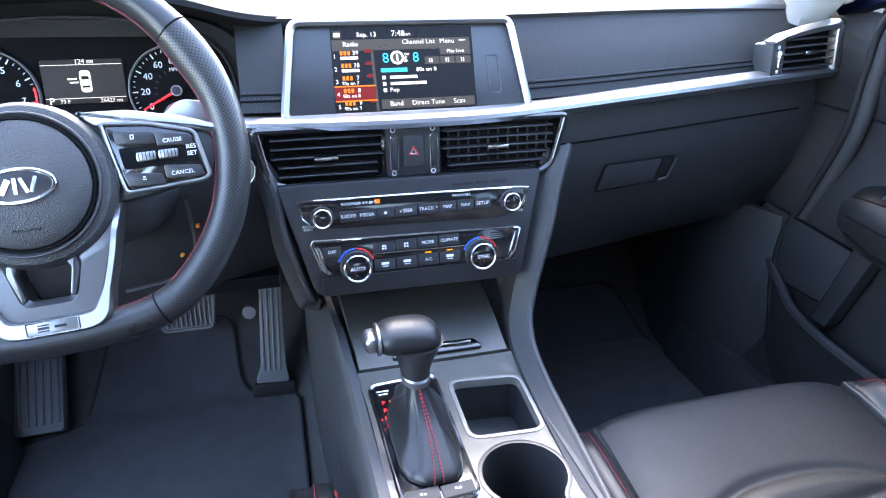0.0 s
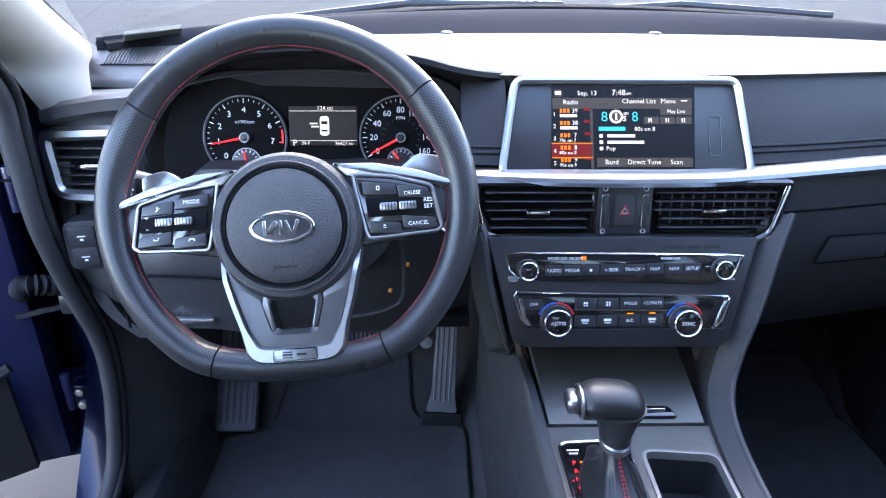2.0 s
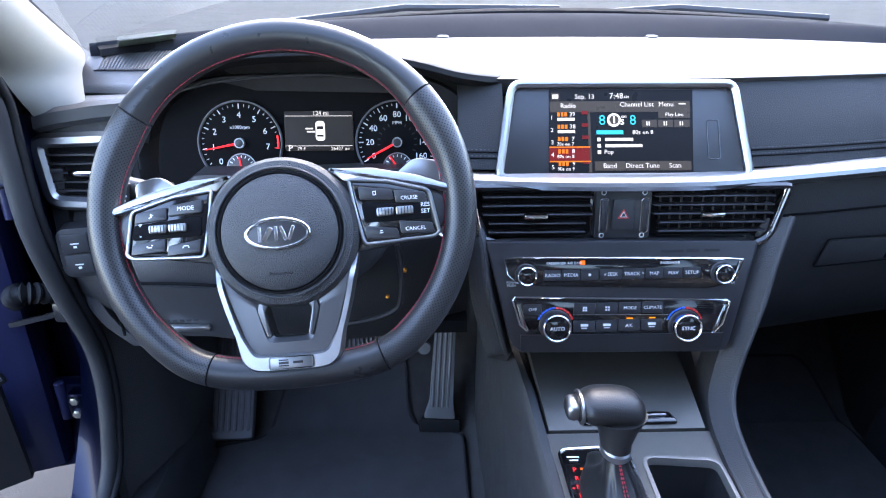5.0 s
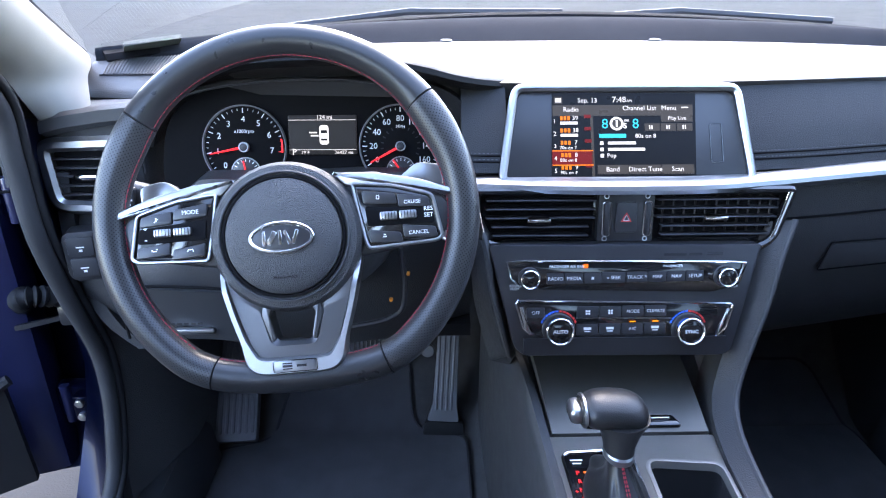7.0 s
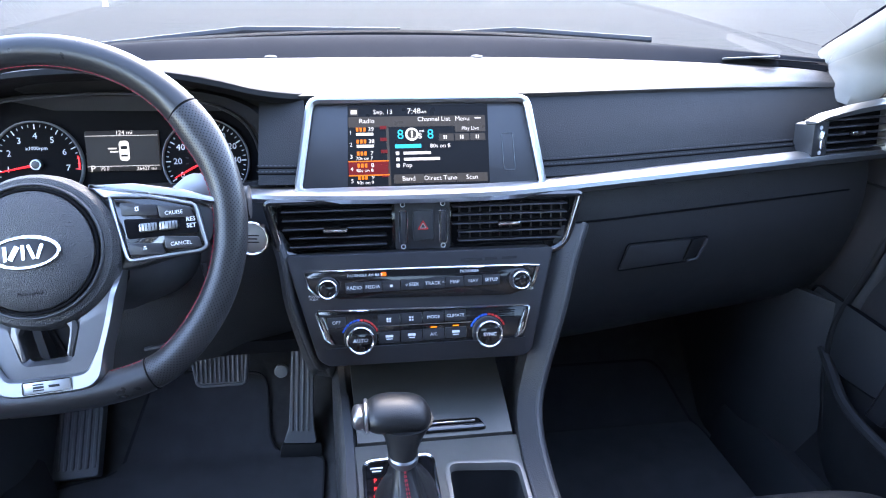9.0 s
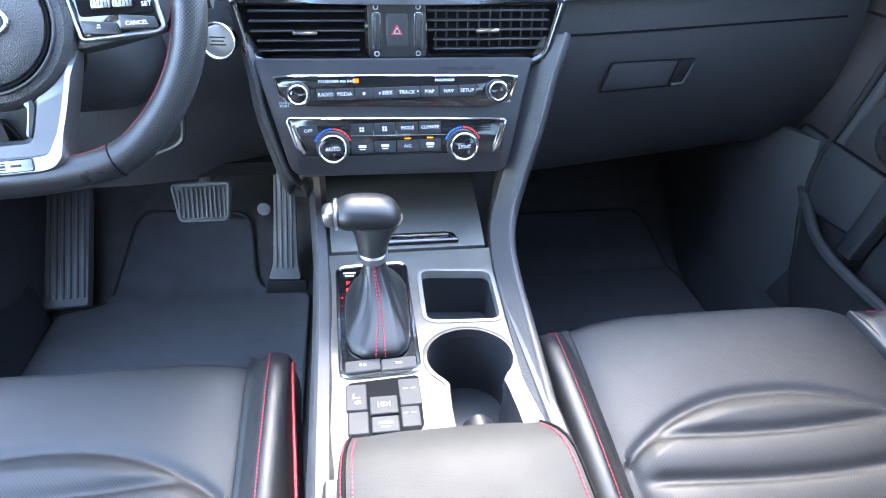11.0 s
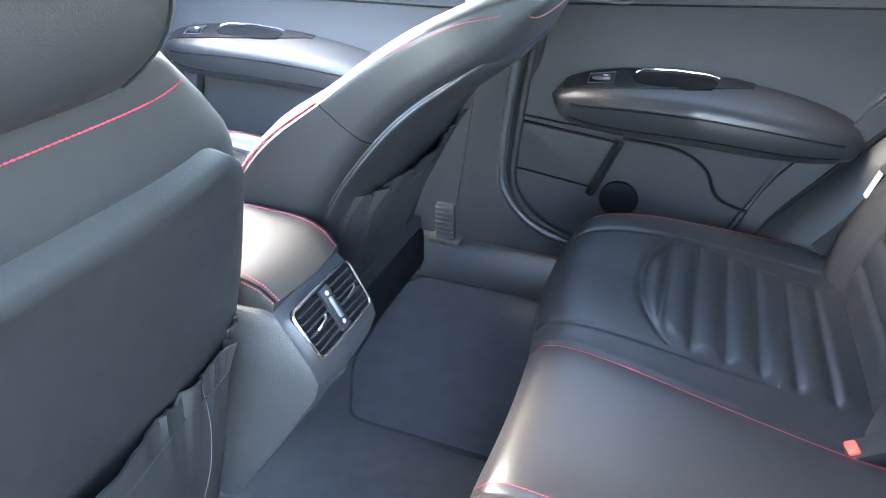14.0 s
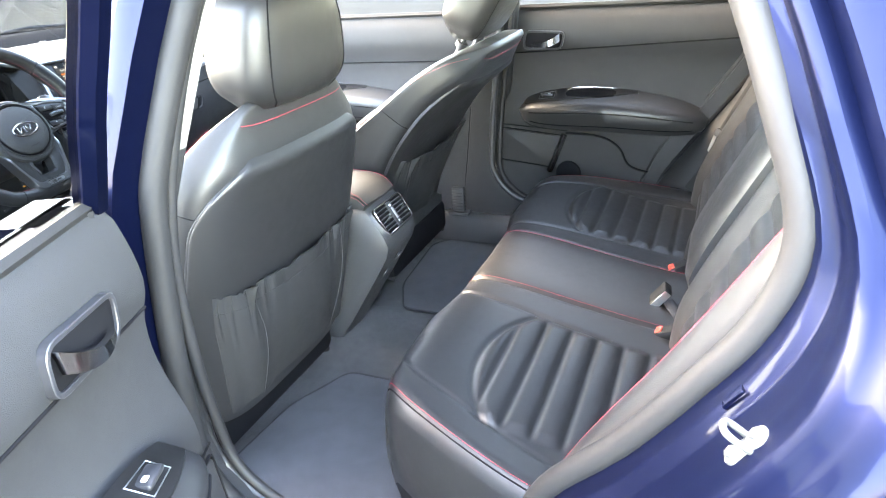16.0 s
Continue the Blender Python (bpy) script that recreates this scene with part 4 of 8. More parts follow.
part("top_pad", shell(top_fn, 60, 14, (0, 0.01, -0.02)), DASH, dash, "soft black grained top pad")
part("defroster_panel", shell(lambda u, v: ((2 * u - 1) * 0.70, 1.132 + 0.115 * v - (0.12 + 0.11 * v) * (2 * u - 1) ** 2, 1.062 + 0.028 * math.sin(min(1, v * 1.15) * math.pi / 2) - 0.012 * abs(2 * u - 1) ** 3 - 0.016 * v * (2 * u - 1) ** 2), 40, 10, (0, 0, -0.02)), DEFR, dash, "dark grey defroster panel under the windscreen")
part("defroster_slot", shell(lambda u, v: ((2 * u - 1) * 0.55, 1.105 + 0.034 * v - 0.075 * (2 * u - 1) ** 2, 1.056 - 0.010 * abs(2 * u - 1) ** 3), 30, 2, (0, 0, -0.01)), BLACK, dash, "dark defroster slot")
for x in (-0.20, 0.13):
    part("sensor", disc(0.010, 0, 0.006, Matrix.Translation((x, 1.112, 1.060)), n=20, bevel=0.003), PLASTIC, dash, "small round light sensor")
# padded face at the passenger's side, with stitched lower band


def face_fn(x0, x1):
    def f(u, v):
        x = x0 + (x1 - x0) * u
        k = soft(((0, 0.0), (0.08, 0.10), (0.5, 0.55), (1, 1.0)), v)
        y = 0.848 + yoff(x) - 0.075 * k
        return (x, y, 1.036 - 0.086 * v - 0.018 * max(0, (x - 0.3)) * (1 - v))
    return f


for x0, x1 in ((0.146, 0.70), (-0.190, -0.136)):
    fc = part("face_pad", shell(face_fn(x0, x1), 30, 14, (0, 0.05, 0.0)), FACE, dash, "black leather-look padded face")
    for v in (0.80, 0.87):
        f = face_fn(x0, x1)
        ln = [Vector(f(k / 40, v)) + Vector((0, -0.0006, 0)) for k in range(41)]
        part("seam", tube(ln, 0.0010, 5), BLACK, fc)
        part("stitching", stitches([q + Vector((0, -0.0008, 0.003)) for q in ln], 0.005, 0.0032, 0.0006), DARKTHREAD, fc)
# satin strip
strip = smoothed([(-0.212, 0.777, 0.938), (-0.16, 0.765, 0.938), (-0.05, 0.753, 0.938), (0.08, 0.753, 0.938), (0.16, 0.763, 0.939), (0.30, 0.788, 0.942), (0.45, 0.820, 0.944), (0.58, 0.849, 0.945), (0.66, 0.868, 0.945), (0.76, 0.893, 0.945)], 6)
rings = []
for i, p in enumerate(strip):
    t = i / (len(strip) - 1)
    h = 0.0075 + 0.003 * t
    rings.append([p + Vector(q) for q in ((0, 0.02, h), (0, 0.004, h), (0, -0.004, h * 0.55), (0, -0.006, 0), (0, -0.003, -h * 0.7), (0, 0.004, -h), (0, 0.02, -h))])
part("trim_strip", loft(rings), SATIN, dash, "satin silver trim strip")
# lower dash and glovebox at the passenger's side


def low_fn(u, v):
    x = 0.165 + 0.54 * u
    y = 0.772 + yoff(x) + soft(((0, 0.006), (0.12, -0.004), (0.35, -0.002), (0.62, 0.03), (0.85, 0.10), (1, 0.20)), v)
    z = soft(((0, 0.935), (0.35, 0.83), (0.62, 0.74), (0.85, 0.655), (1, 0.63)), v)
    return (x, y, z)


glove = part("glovebox", shell(low_fn, 30, 24, (0, 0.03, 0)), mat("glovebox_plastic", (0.024, 0.0242, 0.0262), 0.46, spec=0.4, bump=0.5, scale=760, kind="cells", vscale=10), dash, "black grained glovebox door")
part("glovebox_seam", tube([Vector(low_fn(k / 30, 0.16)) + Vector((0, -0.0005, 0)) for k in range(2, 29)], 0.0016, 6), BLACK, glove)
mh = facing(Vector(low_fn(0.27, 0.36)) + Vector((0.02, -0.002, 0.004)), -4, 10)
lt_ = part("glovebox_latch", plate(rounded([(-0.058, -0.018), (0.044, -0.018), (0.052, 0.015), (-0.048, 0.017)], 0.004), 0, 0.0014, mh), bpy.data.materials["glovebox_plastic"], glove, "glovebox latch paddle")
part("latch_gap", rim(rounded([(-0.061, -0.021), (0.068, -0.020), (0.080, 0.018), (-0.051, 0.020)], 0.005), 0.0014, 0, 0.0016, mh, 0.0004), BLACK, lt_)
# flush plate; the shade of the grip recess is its dark colour
part("dark_grip_recess", plate(rounded([(0.046, -0.018), (0.066, -0.018), (0.078, 0.015), (0.055, 0.015)], 0.005), -0.004, 0.0016, mh, 0.0008), HOODBLACK, lt_)
part("grip_edge", tube([mh @ Vector(q) for q in ((0.050, -0.017, 0.003), (0.066, -0.015, 0.004), (0.077, 0.013, 0.003))], 0.0022, 6), SATINBLACK, lt_)
# black sheet under the glovebox; the footwell's shade is put into its colour
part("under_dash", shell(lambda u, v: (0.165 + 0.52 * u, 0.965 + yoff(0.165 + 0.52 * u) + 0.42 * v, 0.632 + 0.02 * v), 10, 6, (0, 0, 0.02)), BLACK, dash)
# right end vent: open louvres between a satin brow and the trim strip
mr_ = facing((0.638, 0.866, 0.981), 8, 13)
ve = part("end_vent", plate(rounded([(-0.058, -0.034), (0.07, -0.026), (0.07, 0.030), (-0.055, 0.020)], 0.006), -0.04, -0.010, mr_), BLACK, dash, "end air vent with satin brow")
part("vent_brow", loft([[mr_ @ Vector((x, y + a, z)) for a, z in ((0.0, -0.012), (0.0, 0.006), (h * 0.6, 0.008), (h, 0.0), (h, -0.012))] for x, y, h in ((-0.082, 0.015, 0.004), (-0.06, 0.019, 0.008), (0.0, 0.025, 0.012), (0.07, 0.030, 0.014))]), SATIN, ve, "satin silver vent brow")
part("vent_end", plate(rounded([(0.064, -0.034), (0.080, -0.028), (0.080, 0.036), (0.064, 0.032)], 0.004), -0.03, 0.006, mr_, 0.003), SATIN, ve)
part("vent_cheek", plate(rounded([(-0.082, -0.036), (-0.054, -0.034), (-0.052, 0.019), (-0.080, 0.015)], 0.003), -0.03, 0.002, mr_), PLASTIC, ve)
for k in range(5):
    part("slat", rbox((0.122, 0.0025, 0.014), (0.008, -0.024 + 0.0105 * k, -0.004), 0.0008, 1, mr_), SATINBLACK, ve)
part("vent_knob", rbox((0.026, 0.006, 0.008), (0.0, -0.002, 0.006), 0.002, 2, mr_), CHROME, ve)
part("thumbwheel", rbox((0.007, 0.026, 0.010), (-0.067, -0.008, 0.003), 0.003, 2, mr_), CHROME, ve)
for y in (0.009, -0.026):
    part("wheel_mark", disc(0.003, 0.002, 0.0026, mr_, n=12, bevel=0.0002, at=(-0.067, y)), WHITE, ve)
for y0, w in ((0.028, 0.09),):
    part("side_demister", plate(rounded([(-0.045, -0.006), (0.055, -0.010), (0.05, 0.006), (-0.03, 0.004)], 0.003), 0, 0.002, Matrix.Translation((0.60, 1.010, 1.0655)) @ pose(0, 0, 0, -3, 3, -22)), BLACK, dash, "slotted side demister")

# ---- central screen ----
ms = facing((0.0, 0.797, 0.988), 30)
scr = part("screen_housing", plate(rounded([(-0.146, -0.056), (0.152, -0.056), (0.138, 0.062), (-0.128, 0.062)], 0.012), -0.05, -0.003, ms), PLASTIC, dash, "central touch screen in a silver frame")
part("screen_frame", rim(rounded([(-0.150, -0.058), (0.156, -0.058), (0.142, 0.064), (-0.131, 0.064)], 0.016), 0.009, -0.012, 0.006, ms, 0.003), SATIN, scr, "satin silver screen frame")
part("screen_glass", plate(rounded([(-0.140, -0.050), (0.146, -0.050), (0.134, 0.056), (-0.123, 0.056)], 0.010), -0.004, -0.0015, ms, 0.0005), SATINBLACK, scr)
part("card_slot", rim(rrect(0.015, 0.048, 0.003, cx=0.111, cy=-0.008), 0.001, -0.0016, -0.0008, ms, 0.0002), GLOSS, scr)
disp = part("display", plate([(-0.0865, -0.0475), (0.0845, -0.0495), (0.0885, 0.0525), (-0.083, 0.0535)], -0.0015, -0.0008, ms, 0), SCR_K, scr, "lit radio menu on the display")


def sx(px):
    return -0.0855 + (px - 976) / 257 * 0.1705


def sy(py):
    return 0.0530 - (py - 165) / 147 * 0.1015


def sbar(x0, y0, x1, y1, m, z=-0.0006, nm="panel_field"):
    return bars([(sx((x0 + x1) / 2), sy((y0 + y1) / 2), abs(sx(x1) - sx(x0)), abs(sy(y1) - sy(y0)))], ms, m, disp, z, nm)


def stxt(t, px, py, h, m=None, align="CENTER"):
    lettering(t, h / 257 * 0.1705 * 1.35, ms, m or SCR_W, disp, (sx(px), sy(py)), -0.0003, align=align)


sbar(980, 186, 1232, 205, SCR_GREY)
sbar(1047, 206, 1052, 312, SCR_GREY)
sbar(977, 267, 1050, 291, SCR_RED)
for y in (266, 291):
    sbar(977, y - 1, 1050, y + 1, SCR_ORANGE, -0.0004)
for x0, y0, x1, y1 in ((1098, 186, 1172, 200), (1175, 186, 1204, 200), (1207, 186, 1230, 200), (1174, 205, 1231, 216), (1144, 219, 1171, 232), (1173, 219, 1200, 232), (1202, 219, 1230, 232), (1057, 291, 1112, 307), (1114, 291, 1170, 307), (1172, 291, 1229, 307)):
    sbar(x0, y0, x1, y1, SCR_GREY, -0.0005)
for t, x, y, h in (("Sep. 13", 1043, 178, 9), ("7:48", 1100, 177, 11), ("AM", 1118, 179, 5), ("Radio", 1013, 194, 9), ("Channel List", 1136, 192, 9), ("Menu", 1189, 192, 9), ("Play Live", 1203, 210, 7), ("Band", 1084, 299, 9), ("Direct Tune", 1142, 299, 9), ("Scan", 1200, 299, 9), ("Pop", 1083, 275, 8), ("80s on 8", 1145, 241, 8)):
    stxt(t, x, y, h)
for k, (a, b) in enumerate((("39", ""), ("38", ""), ("7", "70s on 7"), ("8", "80s on 8"), ("9", "90s on 9"))):
    y = 209 + 21.5 * k
    stxt(str(k + 1), 983, y + 6, 8)
    for q in (993, 999.5, 1006):
        sbar(q, y - 3.5, q + 4.5, y + 3.5, SCR_ORANGE, -0.0004, "orange_mark")
    stxt(a, 1020, y, 8)
    if b:
        stxt(b, 1006, y + 9, 6.5)
    else:
        sbar(993, y + 6, 1024, y + 11, SCR_W, -0.0004, "name_bar")
    sbar(1036, y - 6, 1048, y, SCR_RED, -0.0004, "record_mark")
for x, y, w in ((1102, 253, 50), (1110, 264, 66)):
    sbar(x - w / 2, y - 2.5, x + w / 2, y + 2.5, SCR_W, -0.0004, "name_bar")
sbar(1062, 237, 1110, 244, SCR_CYAN, -0.0004, "station_mark")
for x in (1073, 1128):
    lettering("8", 0.017, ms, SCR_CYAN, disp, (sx(x), sy(220)), -0.0003)
lettering("s", 0.014, ms, SCR_W, disp, (sx(1109), sy(221)), -0.0003)
stxt("on", 1112, 213, 7)
bm = disc(0.0082, -0.0006, -0.0002, ms, n=24, bevel=0, at=(sx(1094), sy(219)))
part("station_disc", bm, SCR_W, disp)
part("disc_face", disc(0.0055, -0.0003, 0.0001, ms, n=20, bevel=0, at=(sx(1094), sy(219))), SCR_GREY, disp)
bars([(sx(1094), sy(219), 0.0022, 0.0085)], ms, SCR_W, disp, 0.0002, "key_mark")
sbar(983, 171, 998, 184, SCR_GREY, -0.0005)
for x in (1153, 1157, 1184, 1188, 1213, 1217):
    sbar(x - 1, 222, x + 1, 229, SCR_W, -0.0004, "key_mark")
sbar(1212, 190, 1224, 192, SCR_W, -0.0004, "key_mark")
sbar(985, 174, 996, 181, SCR_W, -0.0004, "home_mark")
for y in (253, 264, 275):
    sbar(1063, y - 3, 1069, y + 3, SCR_W, -0.0004, "key_mark")

# ---- central vents ----
mv = facing((0.0, 0.752, 0.901), 8)
vh = part("vent_housing", plate(rounded([(-0.178, 0.034), (-0.166, -0.022), (-0.150, -0.031), (0.0, -0.036), (0.158, -0.036), (0.176, -0.024), (0.193, 0.034)], 0.010), -0.05, -0.012, mv), GLOSS, dash, "gloss black central vent housing")
part("vent_lip", rim(rounded([(-0.186, 0.038), (-0.172, -0.026), (-0.152, -0.037), (0.0, -0.042), (0.160, -0.042), (0.182, -0.030), (0.201, 0.038)], 0.012), 0.009, -0.03, 0.003, mv, 0.003), GLOSS, vh, "gloss black lip with bright lower edge")
low = [(-0.176, 0.036), (-0.164, -0.021), (-0.150, -0.029), (0.0, -0.0335), (0.157, -0.0335), (0.174, -0.023), (0.190, 0.036)]
part("bright_edge", tube([mv @ Vector((x, y, 0.0015)) for x, y in [(v.x, v.y) for v in smoothed([(a, b, 0) for a, b in low], 6)]], 0.0011, 6), CHROME, vh)
for x0, x1, dx in ((-0.170, -0.036, 0.0), (0.036, 0.184, 0.0)):
    w = x1 - x0
    cx = (x0 + x1) / 2
    part("vent_duct", plate(rrect(w, 0.056, 0.006, cx=cx, cy=0.002), -0.045, -0.011, mv), BLACK, vh)
    for k in range(5):
        y = -0.019 + 0.0105 * k
        ws_ = w - (0.006 if k > 1 else 0.020)
        part("slat", rbox((ws_, 0.0022, 0.016), (cx + (0.003 if x0 < 0 else -0.003), y, -0.006), 0.0008, 1, mv @ pose(0, 0, 0, 0, 0, 0)), SATINBLACK, vh)
    if x0 > 0:
        for k in range(11):
            part("upright_slat", rbox((0.0022, 0.044, 0.010), (x0 + 0.010 + (w - 0.02) * k / 10, 0.004, -0.014), 0.0006, 1, mv), SATINBLACK, vh)
    part("vent_knob", rbox((0.028, 0.0055, 0.008), (-0.103 if x0 < 0 else 0.104, 0.001 if x0 < 0 else 0.002, 0.005), 0.002, 2, mv), CHROME, vh, "bright vent slider")
part("hazard_panel", plate(rrect(0.066, 0.060, 0.003, cx=0.0005, cy=0.002), -0.02, -0.002, mv), SATINBLACK, vh)
hz = part("hazard_button", plate(rrect(0.025, 0.036, 0.003), -0.004, 0.002, mv @ Matrix.Translation((0.0, 0.002, 0)), 0.001), PLASTIC, vh, "hazard light button")
tri = [(0.0075 * math.cos(radians(a)), 0.0075 * math.sin(radians(a)) + 0.001) for a in (90, 210, 330)]
part("triangle", rim(tri, 0.0018, 0.002, 0.0026, mv, 0.0002), REDPR, hz, "red warning triangle")
part("triangle", rim([(0.6 * x, 0.6 * (y - 0.001) + 0.001) for x, y in tri], 0.0009, 0.002, 0.0026, mv, 0.0002), WHITE, hz)
for x in (-0.0235, 0.0245):
    tw = part("thumbwheel", rbox((0.0075, 0.040, 0.012), (x, 0.001, 0.0), 0.003, 2, mv), SATINBLACK, vh, "ribbed vent thumbwheel")
    part("wheel_edge", rim(rrect(0.010, 0.042, 0.004, cx=x, cy=0.001), 0.0012, -0.002, 0.004, mv, 0.0004), CHROME, tw)
    for y in (0.027, -0.024):
        part("wheel_mark", ringm(0.003, 0.0008, -0.002, -0.0014, mv, 16, (x, y), 0.0002), WHITE, tw)

# ---- centre stack: radio and climate panels ----
mp = facing((0.0, 0.716, 0.81), 14.5)
stack = part("stack_panel", plate(rounded([(-0.162, 0.070), (0.158, 0.068), (0.129, -0.060), (0.118, -0.066), (-0.118, -0.064), (-0.130, -0.055)], 0.006), -0.05, 0.0, mp, 0.002), SATINBLACK, dash, "satin black control panel")
# grained flanks from the vents down into the console, with a raised edge
for s, run in ((1, ((0.202, 0.752, 0.895), (0.185, 0.735, 0.85), (0.172, 0.72, 0.80), (0.160, 0.71, 0.76), (0.148, 0.70, 0.72), (0.136, 0.68, 0.692), (0.126, 0.64, 0.678), (0.119, 0.58, 0.671), (0.113, 0.50, 0.669), (0.107, 0.42, 0.668), (0.100, 0.345, 0.668))),
               (-1, ((-0.172, 0.762, 0.895), (-0.163, 0.742, 0.865), (-0.158, 0.732, 0.82), (-0.147, 0.726, 0.775), (-0.135, 0.732, 0.730), (-0.127, 0.76, 0.708), (-0.122, 0.80, 0.695), (-0.125, 0.84, 0.69)))):
    ln = smoothed(run, 5)
    rings = []
    for k, p in enumerate(ln):
        t = k / (len(ln) - 1)
        w = (0.030 if s > 0 else 0.014) * (1 - 0.45 * t)
        rings.append([p + Vector(q) for q in ((-s * w, 0.012, -0.004), (-s * w * 0.5, 0.002, 0.001), (-s * 0.004, -0.003, 0.004), (s * 0.004, -0.001, 0.002), (s * 0.010, 0.012, -0.008), (s * 0.014, 0.07, -0.05), (-s * w, 0.06, -0.05))])
    part("stack_flank", loft(rings), GRAIN, dash, "grained plastic side of the centre stack")
    part("flank_edge", tube([p + Vector((-s * 0.001, -0.0015, 0.004)) for p in ln], 0.0035, 8), bpy.data.materials.get("grey_rail") or mat("grey_rail", (0.060, 0.060, 0.063), 0.55, spec=0.28, bump=0.3, scale=500), dash, "smooth grey edge of the flank")
part("stack_underside", shell(lambda u, v: (-0.12 + 0.24 * u, 0.700 + 0.11 * v, 0.752 - 0.045 * v), 4, 4, (0, 0, 0.02)), SATINBLACK, dash)


def U(px):
    return -0.1146 + (px - 936) / (1280 - 936) * 0.2289


def V(px, py):
    return 0.0309 - (py - 492 - (px - 936) * 0.0125) / 91.5 * 0.0622


def ptxt(t, px, py, h=0.0052, m=WHITE, parent=None):
    lettering(t, h, mp, m, parent or stack, (U(px), V(px, py)), 0.0045 if parent else 0.0006)


rad = part("radio_panel", plate(rounded([(-0.141, 0.0515), (0.139, 0.0480), (0.132, 0.020), (0.100, 0.012), (-0.100, 0.017), (-0.134, 0.024)], 0.006), 0, 0.0022, mp, 0.0008), GLOSS, stack, "gloss black radio panel")
for pts in ([(-0.128, 0.0235), (-0.136, 0.031), (-0.1405, 0.0500), (-0.12, 0.0512), (0.0, 0.0498), (0.12, 0.0480), (0.1385, 0.0468), (0.131, 0.026), (0.124, 0.020)],):
    part("bright_edge", tube([mp @ Vector((x, y, 0.0026)) for x, y in pts], 0.0013, 6), CHROME, rad)
part("bright_bracket", plate(rounded([(0.128, 0.024), (0.133, 0.024), (0.1395, 0.046), (0.1345, 0.046)], 0.001), 0.001, 0.004, mp), CHROME, rad)
xs = (965, 981.5, 1014, 1031, 1062, 1084, 1105, 1124, 1143)
edges = [966, 997.5, 1030.5, 1063, 1105, 1143.5, 1177, 1210.5, 1243]
for (a, b), t in zip(zip(edges, edges[1:]), ("RADIO", "MEDIA", "", "v SEEK", "TRACK ^", "MAP", "NAV", "SETUP")):
    cx, w = (a + b) / 2, (b - a) * 0.000665
    bt = part("radio_button", plate(rrect(w - 0.0008, 0.0125, 0.001, cx=U(cx), cy=V(cx, 494)), 0.0018, 0.0042, mp, 0.0006), SATINBLACK, rad)
    if t:
        lettering(t, 0.0058, mp, WHITE, bt, (U(cx), V(cx, 494)), 0.0044)
    else:
        bars([(U(cx), V(cx, 494), 0.003, 0.003)], mp @ Matrix.Translation((0, 0, 0)), WHITE, bt, 0.0044)


def knob(px, py, r, h, parent, label, text=None):
    at = (U(px), V(px, py))
    k = part("knob", disc(r, 0.001, h, mp, r * 0.88, 40, 0.0015, at), GLOSS, parent, label)
    part("knob_ring", ringm(r * 1.06, r * 0.16, h * 0.3, h + 0.001, mp, 48, at, 0.0008), CHROME, k)
    part("knob_base", ringm(r * 1.25, r * 0.28, 0.0, h * 0.3, mp, 48, at, 0.001), SATINBLACK, k)
    if text:
        lettering(text, 0.0062, mp, WHITE, k, at, h + 0.0003)
    return k


knob(936, 492, 0.0105, 0.013, rad, "round volume knob with chrome rim")
knob(1280, 496, 0.0105, 0.013, rad, "round tuning knob with chrome rim")
ptxt("PASSENGER AIR BAG", 1001, 473, 0.0044, WHITE, rad)
bars([(U(1034), V(1034, 473), 0.006, 0.0048)], mp, ORANGE, rad, 0.0026, "orange_mark")
ptxt("PASSENGER", 1187, 476, 0.0044, WHITE, rad)
for t, x, y in (("POWER", 913, 506), ("PUSH", 911, 511), ("VOL", 957, 510), ("FILE", 1254, 513), ("TUNE", 1255, 519), ("ENTER", 1297, 515)):
    ptxt(t, x, y, 0.0042)
bars([(U(1192), V(1192, 457), 0.026, 0.003), (U(1228), V(1228, 457), 0.015, 0.003), (U(1262), V(1262, 457), 0.018, 0.003)], mp, BELT, stack, 0.0006, "maker_mark")
cl = part("climate_panel", plate(rounded([(-0.130, 0.005), (0.127, -0.001), (0.118, -0.043), (0.050, -0.052), (-0.055, -0.049), (-0.113, -0.037)], 0.008), 0, 0.0022, mp, 0.0008), GLOSS, stack, "gloss black climate control panel")
part("bright_edge", tube([mp @ Vector((x, y, 0.0028)) for x, y in ((-0.112, -0.0365), (-0.121, -0.029), (-0.130, 0.001), (-0.127, 0.0045), (0.0, 0.0015), (0.123, -0.0015), (0.1265, -0.004), (0.119, -0.031), (0.108, -0.042))], 0.0014, 6), CHROME, cl)
part("bright_bracket", plate(rounded([(0.108, -0.042), (0.116, -0.033), (0.1245, -0.007), (0.119, -0.007), (0.111, -0.030)], 0.001), 0.001, 0.0042, mp), CHROME, cl)
part("bright_bracket", plate(rounded([(-0.126, -0.003), (-0.121, -0.003), (-0.113, -0.029), (-0.108, -0.036), (-0.113, -0.037), (-0.1195, -0.029)], 0.001), 0.001, 0.0042, mp), CHROME, cl)
for px, py, t in ((989, 583, "AUTO"), (1219, 588, "SYNC")):
    knob(px, py, 0.0155, 0.016, cl, "temperature knob with chrome rim", t)
    c = (U(px), V(px, py))
    for k in range(12):
        a = radians(155 - 130 * k / 11)
        mm_ = mp @ Matrix.Translation((c[0] + 0.0215 * math.cos(a), c[1] + 0.0215 * math.sin(a), 0)) @ pose(0, 0, 0, 0, 0, math.degrees(a) - 90)
        bars([(0, 0, 0.0036, 0.0022)], mm_, BLUEPR if k < 6 else REDPR, cl, 0.0026, "temperature_mark")
